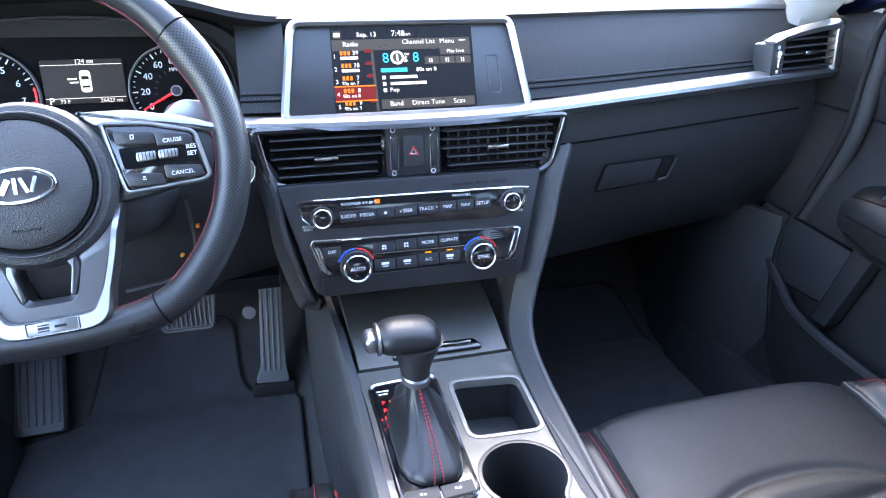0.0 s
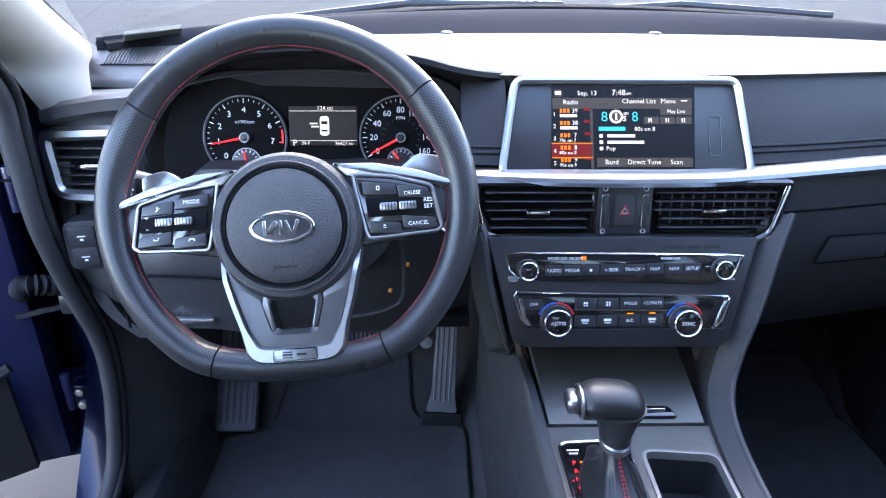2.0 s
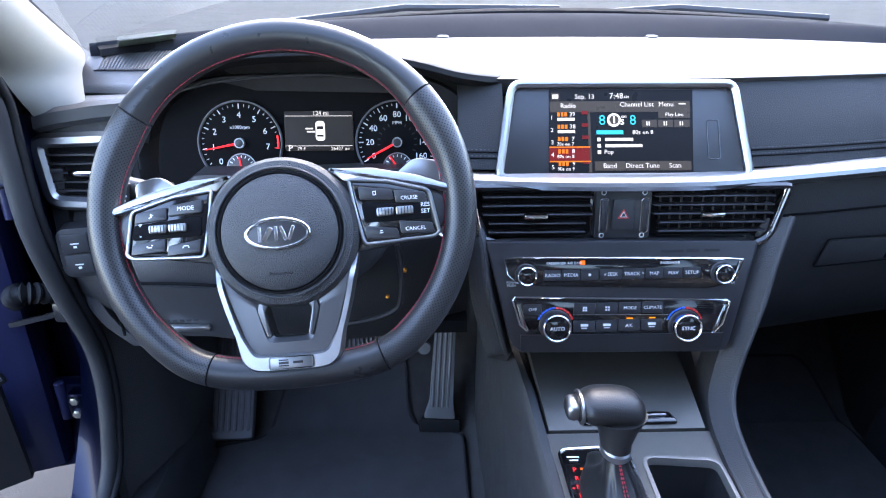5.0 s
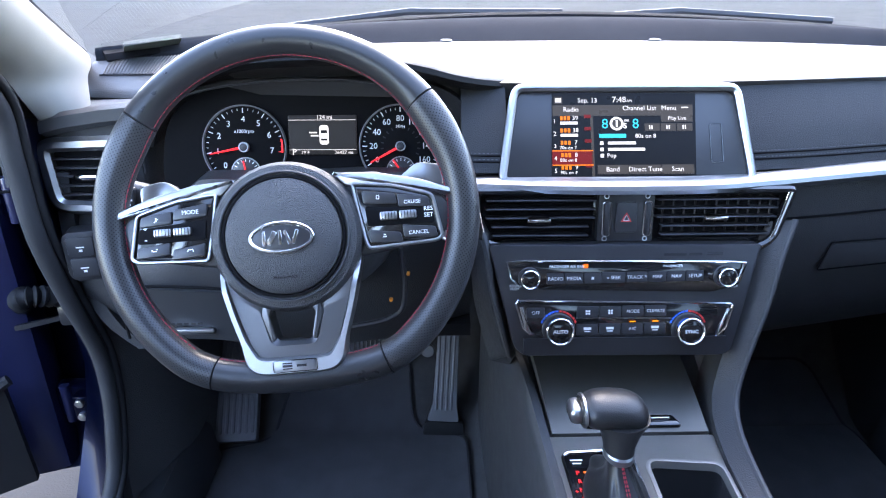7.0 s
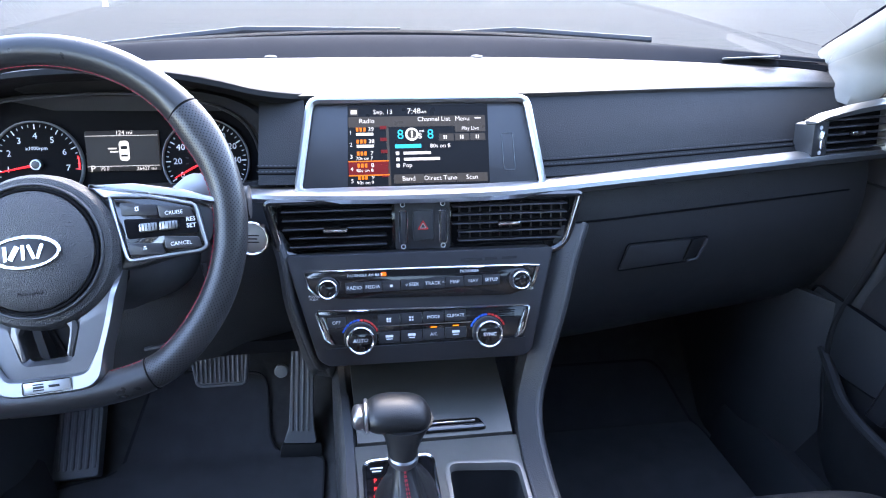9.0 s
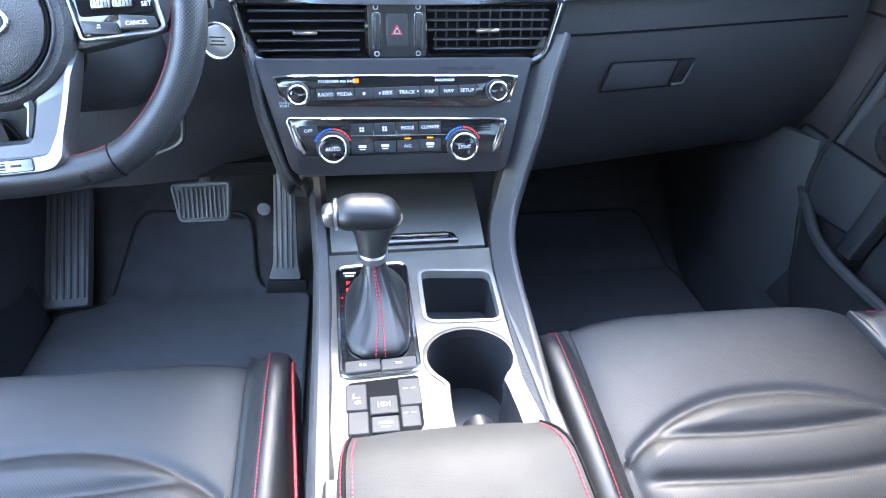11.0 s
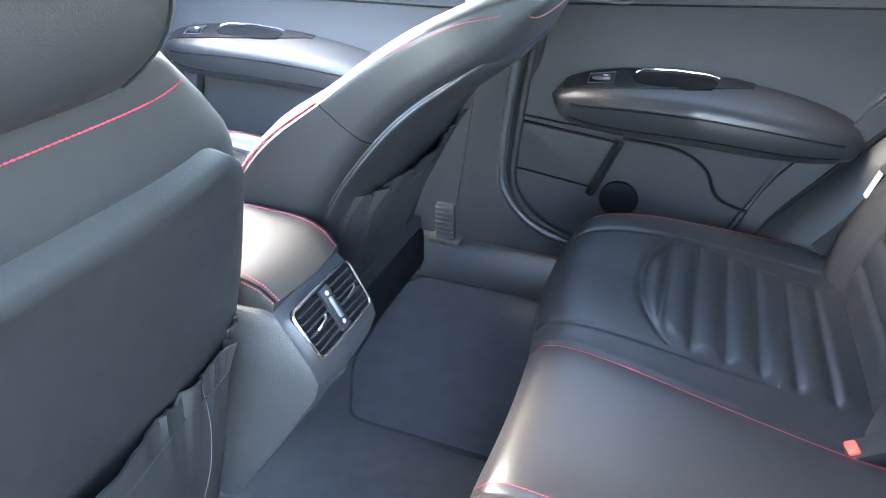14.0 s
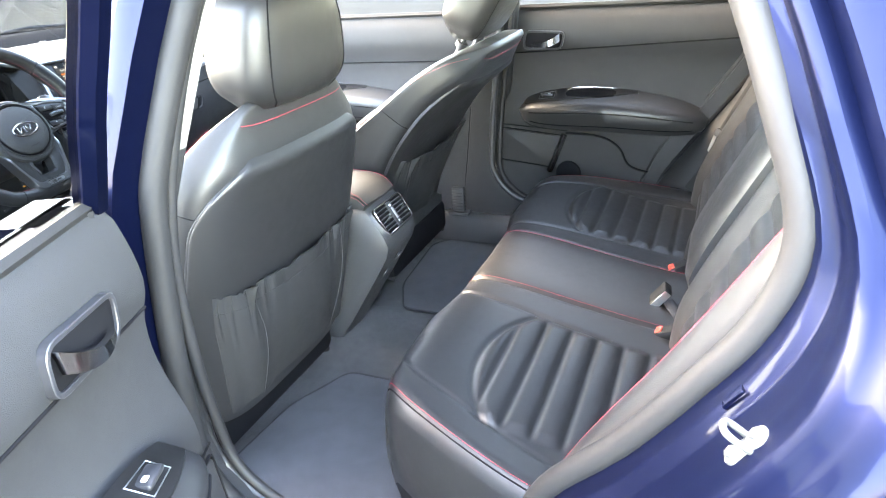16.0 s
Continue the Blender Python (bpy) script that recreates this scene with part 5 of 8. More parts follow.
for px, py, t in ((948, 553, "OFF"),):
    b_ = part("climate_button", plate(rrect(0.021, 0.012, 0.001, cx=U(px), cy=V(px, py)), 0.0018, 0.0042, mp, 0.0006), SATINBLACK, cl)
    lettering(t, 0.0056, mp, WHITE, b_, (U(px), V(px, py)), 0.0044)
for j, (py, ts) in enumerate(((554, ("", "", "MODE", "CLIMATE")), (585, ("", "", "A/C", "")))):
    for i, t in enumerate(ts):
        px = 1040 + 40 * i
        b_ = part("climate_button", plate(rrect(0.0255, 0.0135, 0.001, cx=U(px), cy=V(px, py)), 0.0018, 0.0042, mp, 0.0006), SATINBLACK, cl)
        if t:
            lettering(t, 0.0054, mp, WHITE, b_, (U(px), V(px, py)), 0.0044)
        else:
            x, y = U(px), V(px, py)
            if j == 0:
                bars([(x - 0.0015, y + 0.0015, 0.0022, 0.0022), (x + 0.0015, y + 0.0015, 0.0022, 0.0022), (x - 0.0015, y - 0.0015, 0.0022, 0.0022), (x + 0.0015, y - 0.0015, 0.0022, 0.0022)], mp, WHITE, b_, 0.0044, "fan_mark")
            else:
                bars([(x, y + 0.0015, 0.009, 0.003), (x, y - 0.002, 0.007, 0.0012)], mp, WHITE, b_, 0.0044, "vent_mark")
bars([(U(1105), V(1105, 566), 0.112, 0.0007)], mp @ pose(0, 0, 0, 0, 0, -0.7), SATIN, cl, 0.003, "divider")
for px in (1120, 1160):
    bars([(U(px), V(px, 572), 0.0075, 0.0014)], mp, AMBER, cl, 0.0046, "amber_light")
bars([(U(1255), V(1255, 551 + 4 * k), 0.020, 0.0010) for k in range(4)], mp, BLACK, cl, 0.0026, "sensor_slot")

# ---- instrument cluster ----
mc = facing((-0.368, 0.878, 0.958), 14)
clu = part("cluster_bezel", plate(rounded([(-0.215, -0.075), (0.182, -0.075), (0.180, 0.045), (0.11, 0.085), (-0.12, 0.085), (-0.20, 0.045)], 0.05), -0.04, -0.006, mc), BLACK, dash, "instrument cluster with two round dials")


def dial(cx, cy, R, nums, a0, a1, parent, red=None, needle=None, sub=0):
    d = part("dial", disc(R, -0.006, -0.002, mc, n=56, bevel=0.0006, at=(cx, cy)), BLACK, parent, "round white-on-black dial")
    part("dial_ring", ringm(R * 1.04, R * 0.035, -0.006, 0.0025, mc, 64, (cx, cy), 0.0006), PEDAL, d)
    n = len(nums)
    for i in range((n - 1) * 4 + 1):
        a = radians(a0 + (a1 - a0) * i / ((n - 1) * 4))
        big = i % 4 == 0
        mm_ = mc @ Matrix.Translation((cx, cy, 0)) @ pose(0, 0, 0, 0, 0, math.degrees(a))
        hot = red is not None and i / 4 >= red
        bars([(R * (0.90 if big else 0.92), 0, R * (0.12 if big else 0.06), 0.0013 if big else 0.0007)], mm_, REDPR if hot else WHITE, d, -0.0018, "tick")
        if big and nums[i // 4]:
            lettering(nums[i // 4], R * 0.21, mc, WHITE, d, (cx + R * 0.68 * math.cos(a), cy + R * 0.68 * math.sin(a)), -0.0015)
    if red is not None:
        pts = []
        for k in range(13):
            a = radians(a0 + (a1 - a0) * (red + (n - 1 - red) * k / 12) / (n - 1))
            pts.append(mc @ Vector((cx + R * 0.93 * math.cos(a), cy + R * 0.93 * math.sin(a), -0.0015)))
        part("red_band", tube(pts, 0.0012, 5, flat=0.5), REDGLOW, d)
    a = radians(needle)
    v = Vector((math.cos(a), math.sin(a), 0))
    c = Vector((cx, cy, 0.003))
    part("needle", tube([mc @ (c - v * R * 0.1), mc @ (c + v * R * 0.4), mc @ (c + v * R * 0.86)], lambda t: 0.0018 - 0.0010 * t, 6), REDGLOW, d, "red needle")
    part("needle_hub", disc(R * 0.12, -0.002, 0.006, mc, n=24, bevel=0.001, at=(cx, cy)), SATINBLACK, d)
    part("hub_ring", ringm(R * 0.125, R * 0.03, 0.0, 0.0064, mc, 24, (cx, cy), 0.0003), SATIN, d)
    sc = (cx, cy - R * 0.62)
    sd_ = part("small_dial", disc(R * 0.36, -0.0024, -0.0012, mc, n=32, bevel=0.0003, at=sc), SATINBLACK, d, "small inset gauge")
    part("small_ring", ringm(R * 0.37, R * 0.025, -0.002, -0.0006, mc, 32, sc, 0.0002), SATIN, sd_)
    for k in range(9):
        a = radians(170 - 160 * k / 8)
        bars([(R * 0.29, 0, R * 0.07, 0.0009)], mc @ Matrix.Translation((sc[0], sc[1], 0)) @ pose(0, 0, 0, 0, 0, math.degrees(a)), WHITE, sd_, -0.001, "tick")
    part("small_needle", tube([mc @ Vector((sc[0], sc[1], 0.001)), mc @ Vector((sc[0] - R * 0.05 * (1 if sub else 4), sc[1] + R * 0.28, 0.001))], 0.0009, 5), REDGLOW, sd_)
    return d


R1 = 0.052
tac = dial(-0.100, -0.001, R1, ["0", "1", "2", "3", "4", "5", "6", "7"], 222, -8, clu, red=6.4, needle=191, sub=1)
lettering("x1000rpm", 0.0062, mc, WHITE, tac, (-0.100, 0.019), -0.0015)
spd = dial(0.102, -0.001, R1, ["0", "20", "40", "60", "80", "100", "120", "140", "160"], 210, -30, clu, needle=208)
lettering("MPH", 0.006, mc, WHITE, spd, (0.102, 0.024), -0.0015)
for k in range(14):
    a = radians(205 - 230 * k / 13)
    bars([(0.024, 0, 0.004, 0.0016)], mc @ Matrix.Translation((0.102, -0.001, 0)) @ pose(0, 0, 0, 0, 0, math.degrees(a)), BELT, spd, -0.0017, "inner_scale")
tft = part("info_display", plate(rrect(0.088, 0.050, 0.002, cx=0.001, cy=0.014), -0.006, -0.002, mc), INFOGREY, clu, "small lit information display")
part("info_field", plate(rrect(0.087, 0.036, 0.001, cx=0.001, cy=0.014), -0.002, -0.0017, mc, 0), INFOGREY, tft)
for y in (0.033, -0.005):
    bars([(0.001, y, 0.087, 0.0006)], mc, SCR_W, tft, -0.0015, "line")
lettering("124 mi", 0.0075, mc, SCR_W, tft, (0.004, 0.0365), -0.0015)
lettering("P", 0.0115, mc, SCR_W, tft, (-0.036, -0.0082), -0.0015)
lettering("79 F", 0.0062, mc, SCR_W, tft, (-0.022, -0.0088), -0.0015)
lettering("26427 mi", 0.0064, mc, SCR_W, tft, (0.028, -0.0088), -0.0015)
part("car_mark", plate(rrect(0.012, 0.025, 0.004, cx=0.003, cy=0.014), -0.0017, -0.0012, mc, 0.0002), SCR_W, tft, "small car symbol")
bars([(0.003, 0.018, 0.008, 0.004), (0.003, 0.008, 0.008, 0.0025)], mc, SCR_K, tft, -0.0011, "car_windows")
bars([(-0.011, 0.017, 0.010, 0.0018), (-0.009, 0.013, 0.010, 0.0018)], mc, SCR_W, tft, -0.0011, "open_door_mark")
# hood over the cluster: an arched visor
arch = [(-0.62, 0.900, 0.955), (-0.60, 0.865, 1.00), (-0.545, 0.835, 1.045), (-0.46, 0.815, 1.070), (-0.36, 0.808, 1.078), (-0.290, 0.810, 1.073), (-0.238, 0.818, 1.063), (-0.190, 0.834, 1.049), (-0.150, 0.852, 1.041), (-0.115, 0.872, 1.037)]
lip = smoothed(arch, 6)
ctr = Vector((-0.37, 0.90, 0.96))


def hood_up(p):
    """Away from the dials, turning upright where the hood runs out into the top pad."""
    d = (p - Vector((ctr.x, p.y, ctr.z))).normalized()
    k = max(0, min(1, (p.x + 0.30) / 0.09))
    return d.lerp(Vector((0, 0, 1)), k).normalized()


rings = []
for p in lip:
    d = hood_up(p)
    rings.append([p + Vector((0, 0.0, 0)) - d * 0.008, p + Vector((0, -0.006, 0)) - d * 0.002, p + Vector((0, -0.004, 0)) + d * 0.004, p + Vector((0, 0.022, 0)) + d * 0.007, Vector((p.x, p.y + 0.11, min(p.z, 1.036))), Vector((p.x, p.y + 0.11, min(p.z, 1.036))) - d * 0.02, Vector((p.x * 0.96 - 0.37 * 0.04, 0.885, p.z)) - d * 0.022])
part("cluster_hood", loft(rings), HOODBLACK, dash, "grained hood over the dials")
cov = []
for p in lip:
    d = hood_up(p)
    e_ = Vector((p.x, p.y + 0.11, min(p.z, 1.038)))
    cov.append([p + Vector((0, -0.0035, 0)) + d * 0.0042, p + Vector((0, 0.004, 0)) + d * 0.0095, p + Vector((0, 0.026, 0)) + d * 0.0100, e_ + d * 0.004, e_ - d * 0.012, p + Vector((0, 0.014, 0)) + d * 0.001])
part("hood_cover", loft(cov), DASH, dash, "soft grained cover of the hood", angle=60)
part("hood_edge", tube(lip, 0.0018, 6), PLASTIC, dash)
bezel = smoothed([(-0.598, 0.872, 0.925), (-0.592, 0.866, 0.975), (-0.560, 0.862, 1.012), (-0.49, 0.860, 1.036), (-0.37, 0.858, 1.046), (-0.265, 0.860, 1.036), (-0.212, 0.862, 1.008), (-0.196, 0.866, 0.960), (-0.205, 0.870, 0.915)], 7)
wall_ = []
for p in bezel[-24:]:
    wall_.append([p + Vector((0.001, 0.006, 0)), p + Vector((0.010, -0.020, 0.004)), p + Vector((0.026, -0.022, 0.010)), p + Vector((0.030, 0.02, 0.010))])
part("bezel_wall", loft(wall_), HOODBLACK, dash, "dark wall beside the dials")
part("bezel_rim", tube(bezel, 0.0016, 6), SATINBLACK, dash, "fine rim round the dials")
# lower driver's dash
KNEE_LEFT = ((0.665, -0.655), (0.70, -0.690), (0.75, -0.712), (0.80, -0.722), (0.86, -0.722), (0.93, -0.715))


def knee_fn(u, v):
    k = max(0, min(1, (u - 0.24) / 0.14))
    z = (0.868 + 0.062 * k * k * (3 - 2 * k)) * (1 - v) + 0.665 * v
    xl = soft(KNEE_LEFT, z)
    x = xl + (-0.17 - xl) * u
    return (x, 0.795 + 0.06 * (2 * u - 1) ** 2 + soft(((0, 0.03), (0.3, 0.0), (0.7, 0.02), (1, 0.07)), v), z)


part("knee_panel", shell(knee_fn, 30, 20, (0, 0.04, 0)), GRAIN, dash, "grained plastic knee panel")
part("knee_return", shell(lambda u, v: (soft(KNEE_LEFT, 0.93 - 0.265 * v) + 0.004, 0.86 + 0.14 * u, 0.93 - 0.265 * v), 4, 16, (0.02, 0, 0)), GRAIN, dash)
# black sheet here too, for the shade under the driver's dash
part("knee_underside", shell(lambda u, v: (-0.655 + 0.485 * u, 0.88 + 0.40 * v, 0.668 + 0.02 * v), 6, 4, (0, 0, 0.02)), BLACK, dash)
part("knee_cover", shell(lambda u, v: (-0.625 + 0.155 * u, 0.792 + 0.012 * v + 0.02 * (1 - u) ** 2, 0.790 - 0.078 * v), 12, 8, (0, 0.02, 0)), PLASTIC, dash, "lower fuse cover panel")
part("cover_seam", tube(smoothed([(-0.635, 0.812, 0.712), (-0.632, 0.806, 0.785), (-0.60, 0.797, 0.797), (-0.50, 0.789, 0.797), (-0.462, 0.792, 0.785), (-0.445, 0.802, 0.715)], 6), 0.002, 6), BLACK, dash)
part("cover_grip", rbox((0.062, 0.010, 0.009), (-0.546, 0.801, 0.729), 0.003), SATIN, dash, "bright grip edge")
bars([(-0.566 + 0.009 * k, 0.744, 0.006, 0.003) for k in range(5)], facing((0, 0.7945, 0), 0), BELT, dash, 0.001, "moulded_mark")
end = rounded([(-0.700, 1.004), (-0.722, 0.985), (-0.732, 0.955), (-0.734, 0.925), (-0.730, 0.88), (-0.728, 0.85), (-0.728, 0.80), (-0.60, 0.80), (-0.60, 1.012)], 0.012)
part("dash_end", plate(end, -0.10, 0.0, facing((0, 0.872, 0), 0), 0.010), GRAIN, dash, "grained end of the dashboard")
part("end_brow", loft([[(x, y, z), (x, y - 0.012, z - 0.004), (x, y - 0.014, z - 0.018), (x, y, z - 0.026)] for x, y, z in ((-0.712, 0.868, 1.000), (-0.68, 0.862, 1.008), (-0.63, 0.858, 1.016), (-0.58, 0.862, 1.020))]), GRAIN, dash)
ml = facing((-0.672, 0.862, 0.923), 8, 0)
vl = part("end_vent", plate(rounded([(-0.042, 0.033), (-0.030, -0.030), (0.05, -0.034), (0.05, 0.036)], 0.012), -0.03, -0.004, ml), BLACK, dash, "driver's end air vent with satin frame")
part("vent_frame", rim(rounded([(-0.058, 0.050), (-0.046, -0.046), (0.060, -0.050), (0.060, 0.054)], 0.026, 6), 0.018, -0.02, 0.010, ml, 0.005), SATIN, vl)
for k in range(5):
    part("slat", rbox((0.086, 0.003, 0.012), (0.006, -0.022 + 0.0115 * k, -0.001), 0.0008, 1, ml), SATINBLACK, vl)
part("vent_knob", rbox((0.034, 0.007, 0.008), (0.008, 0.001, 0.008), 0.002, 2, ml), CHROME, vl)
part("pillar_foot", shell(lambda u, v: (-0.722 - 0.012 * u, 0.80 + 0.16 * u, 0.93 + 0.125 * v), 8, 8, (-0.012, 0, 0)), GRAIN, dash, "grained cap between the dashboard and the pillar")
msw = facing((-0.664, 0.838, 0.826), 0, 12)
swp = part("switch_bank", plate(rrect(0.078, 0.068, 0.012), -0.02, 0.006, msw), SATINBLACK, dash, "bank of small switches")
for i in range(2):
    for j in range(2):
        part("switch", plate(rrect(0.032, 0.026, 0.003, cx=-0.0175 + 0.035 * i, cy=-0.0145 + 0.029 * j), 0, 0.0095, msw), PLASTIC, swp)
        bars([(-0.0175 + 0.035 * i, -0.0145 + 0.029 * j, 0.010, 0.0016), (-0.0175 + 0.035 * i, -0.019 + 0.029 * j, 0.004, 0.003)], msw, WHITE, swp, 0.0098, "switch_mark")
sb = facing((-0.201, 0.768, 0.889), 10, -8)
stb = part("start_button", disc(0.0175, -0.006, 0.004, sb, n=36, bevel=0.002), SATIN, dash, "round silver engine start button")
part("button_ring", ringm(0.0205, 0.003, -0.006, 0.005, sb, 40, bevel=0.001), CHROME, stb)
bars([(0, 0.004, 0.018, 0.0016), (0, 0, 0.014, 0.0016), (0, -0.004, 0.018, 0.0016)], sb, BELT, stb, 0.0042, "button_print")
part("column_cowl", loft([[(-0.352 + r * math.cos(a), y, z + r * 0.85 * math.sin(a)) for a in [2 * math.pi * k / 20 for k in range(20)]] for y, z, r in ((0.64, 0.915, 0.055), (0.72, 0.885, 0.070), (0.82, 0.86, 0.080), (0.90, 0.85, 0.08))]), PLASTIC, dash, "dark steering column cowl")
part("connector", rbox((0.005, 0.008, 0.005), (-0.257, 0.790, 0.815), 0.002), ORANGEBIT, dash, "small orange connector")
part("connector", rbox((0.005, 0.008, 0.004), (-0.280, 0.790, 0.778), 0.002), ORANGEBIT, dash, "small orange connector")
part("lower_loop", tube(smoothed([(-0.266, 0.792, 0.850), (-0.262, 0.790, 0.815), (-0.262, 0.788, 0.786), (-0.269, 0.788, 0.761), (-0.300, 0.788, 0.746), (-0.350, 0.788, 0.737)], 6), 0.0035, 8), SATINBLACK, dash, "rounded lip under the steering column")
for s in (-1, 1):
    x = -0.352 + s * 0.095
    stl = part("stalk", loft([[(x + s * d * (0.100 if s < 0 else 0.070), 0.690 + 0.012 * math.cos(a) * (0.8 + 0.4 * d), 0.940 + 0.018 * d + (0.009 + 0.009 * d) * math.sin(a)) for a in [2 * math.pi * k / 16 for k in range(16)]] for d in (0, 0.2, 0.45, 0.7, 0.95, 1.0)]), PLASTIC, dash, "black control stalk")
    if s < 0:
        mst = facing((-0.512, 0.6745, 0.9555), 12, 0)
        for cx, w in ((-0.024, 0.020), (0.0, 0.016), (0.020, 0.018)):
            part("stalk_band", plate(rrect(w, 0.030 - 0.1 * abs(cx), 0.003, cx=cx), -0.006, 0.001, mst, 0.001), SATINBLACK, stl)
        lettering("AUTO", 0.0052, mst, WHITE, stl, (0.0, -0.004), 0.0014)
        lettering("OFF", 0.0052, mst, WHITE, stl, (0.0, -0.0105), 0.0014)
        lettering("o", 0.011, mst, WHITE, stl, (-0.024, 0.001), 0.0014)
        bars([(-0.024 + 0.0065 * math.cos(k * math.pi / 4), 0.001 + 0.0065 * math.sin(k * math.pi / 4), 0.0018, 0.0018) for k in range(8)] + [(0.0, 0.004, 0.008, 0.0012), (0.0, 0.0075, 0.006, 0.0012), (0.018, 0.001, 0.008, 0.003), (0.026, 0.001, 0.0016, 0.005)], mst, WHITE, stl, 0.0013, "stalk_mark")


def grille_pt(a, b, lift):
    x, y, z = top_fn(0.012 + 0.150 * a, 0.46 + 0.52 * b - 0.10 * a)
    return Vector((x, y, z + lift))


tg_ = part("tweeter_grille", shell(lambda a, b: grille_pt(a, b, 0.002), 20, 8, (0, 0, -0.006)), SATINBLACK, dash, "ribbed speaker grille")
for k in range(44):
    part("grille_rib", tube([grille_pt(0.03 + 0.94 * k / 43, b / 5, 0.0026) for b in range(6)], 0.0010, 5), DASH, tg_)
part("tweeter_grille", plate(rounded([(-0.07, -0.02), (0.02, -0.02), (0.02, 0.025), (-0.06, 0.025)], 0.01), 0, 0.003, Matrix.Translation((0.60, 1.05, 1.066)) @ pose(0, 0, 0, -4, -4, -20)), PLASTIC, dash, "ribbed speaker grille")
PAPER.node_tree.nodes["Principled BSDF"].inputs["Transmission Weight"].default_value = 0.25
gx = (glass_pt(0.060, 0.040) - glass_pt(0.040, 0.040)).normalized()
gz = gx.cross(glass_pt(0.05, 0.05) - glass_pt(0.05, 0.03)).normalized()
gy = gz.cross(gx)
mstk = Matrix.Translation(glass_pt(0.050, 0.040) + gz * 0.003 * (-1 if gz.z > 0 else 1)) @ Matrix((gx, gy, gz)).transposed().to_4x4()
stk = tagged(part("windscreen_sticker", plate(rrect(0.078, 0.034, 0.002), -0.0003, 0.0003, mstk, 0), PAPER), "pale inspection sticker with small print on the windscreen", "sticker")
bars([(-0.028 + 0.006 * k, -0.003 + 0.003 * (k % 2), 0.0045, 0.004) for k in range(5)], mstk, BELT, stk, -0.0008)
bars([(0.018, -0.003, 0.020, 0.003), (0.019, 0.004, 0.016, 0.002)], mstk, GREENPR, stk, -0.0008)

# ---- steering wheel ----
wheel = thing("steering_wheel", (-0.3645, 0.632, 0.955), "black leather flat-bottomed steering wheel with red stitching and silver lower spoke", "steering wheel")
mw = facing((-0.3645, 0.632, 0.955), 25) @ pose(0, 0, 0, 0, 0, 4)


def rim_mid(a):
    """The rim's middle line at an angle: a circle with a flattened foot."""
    r = 0.1675
    x, y = r * math.cos(radians(a)), r * math.sin(radians(a))
    k = max(0.0, (-y - 0.125) / 0.0425)
    return Vector((x * (1 + 0.05 * k), y + 0.015 * k * k, 0))


def rim_piece(a0, a1, fat=1.0, n=40):
    rings = []
    for i in range(n + 1):
        a = a0 + (a1 - a0) * i / n
        c, t = rim_mid(a), (rim_mid(a + 0.5) - rim_mid(a - 0.5)).normalized()
        out = t.cross(Vector((0, 0, 1))).normalized()
        grip = 1 + 0.16 * math.exp(-((a % 360 - 152) / 13) ** 2) + 0.16 * math.exp(-(((a + 180) % 360 - 180 - 28) / 13) ** 2)
        ra, rb = 0.0155 * fat * grip, 0.0165 * fat
        rings.append([mw @ (c + out * (ra * math.cos(radians(b)) - (grip - 1) * 0.010) + Vector((0, 0, rb * math.sin(radians(b))))) for b in range(0, 360, 15)])
    bm = loft(rings)
    bm.verts.index_update()
    uv, m = bm.loops.layers.uv.new("UVMap"), len(rings[0])
    for f in bm.faces:
        ks = [l.vert.index % m for l in f.loops]
        for l, k in zip(f.loops, ks):
            k2 = k + m if k == 0 and max(ks) == m - 1 else k
            l[uv].uv = (radians(a0 + (a1 - a0) * (l.vert.index // m) / n) * 0.1675, k2 / m * 0.10)
    return bm


RIMHIDE = mat("smooth_wheel_leather", (0.017, 0.0172, 0.0185), 0.30, spec=0.5, bump=0.12, scale=1300, kind="cells", vscale=14)
part("rim_top", rim_piece(37, 143), RIMHIDE, wheel, "smooth black leather upper rim")
part("rim_foot", rim_piece(243, 299, n=24), RIMHIDE, wheel, "smooth black leather flat foot")
part("rim_grip", rim_piece(143.4, 242.6), PERF, wheel, "perforated black leather grip")
part("rim_grip", rim_piece(-60.6, 36.6), PERF, wheel, "perforated black leather grip")
for a in (37, 143, 243, 299):
    c, t = rim_mid(a), (rim_mid(a + 0.5) - rim_mid(a - 0.5)).normalized()
    out = t.cross(Vector((0, 0, 1))).normalized()
    part("rim_seam", tube([mw @ (c + out * (0.0157 * math.cos(radians(b))) + Vector((0, 0, 0.0167 * math.sin(radians(b))))) for b in range(0, 360, 20)], 0.0007, 5, closed=True), BLACK, wheel)
for a0, a1 in ((-52, 36), (38, 142), (144, 232), (244, 262), (280, 298)):
    pts = []
    for i in range(60):
        a = a0 + (a1 - a0) * i / 59
        c, t = rim_mid(a), (rim_mid(a + 0.5) - rim_mid(a - 0.5)).normalized()
        out = t.cross(Vector((0, 0, 1))).normalized()
        grip = 1 + 0.16 * math.exp(-((a % 360 - 152) / 13) ** 2) + 0.16 * math.exp(-(((a + 180) % 360 - 180 - 28) / 13) ** 2)
        pts.append(mw @ (c - out * (0.0150 * grip + (grip - 1) * 0.010) + Vector((0, 0, 0.0045))))
    part("stitching", stitches(pts, 0.0050, 0.0040, 0.00065), REDTHREAD, wheel, "red cross stitching")
hubc = (0.0, -0.021)
mh = mw @ Matrix.Translation((hubc[0], hubc[1], 0))


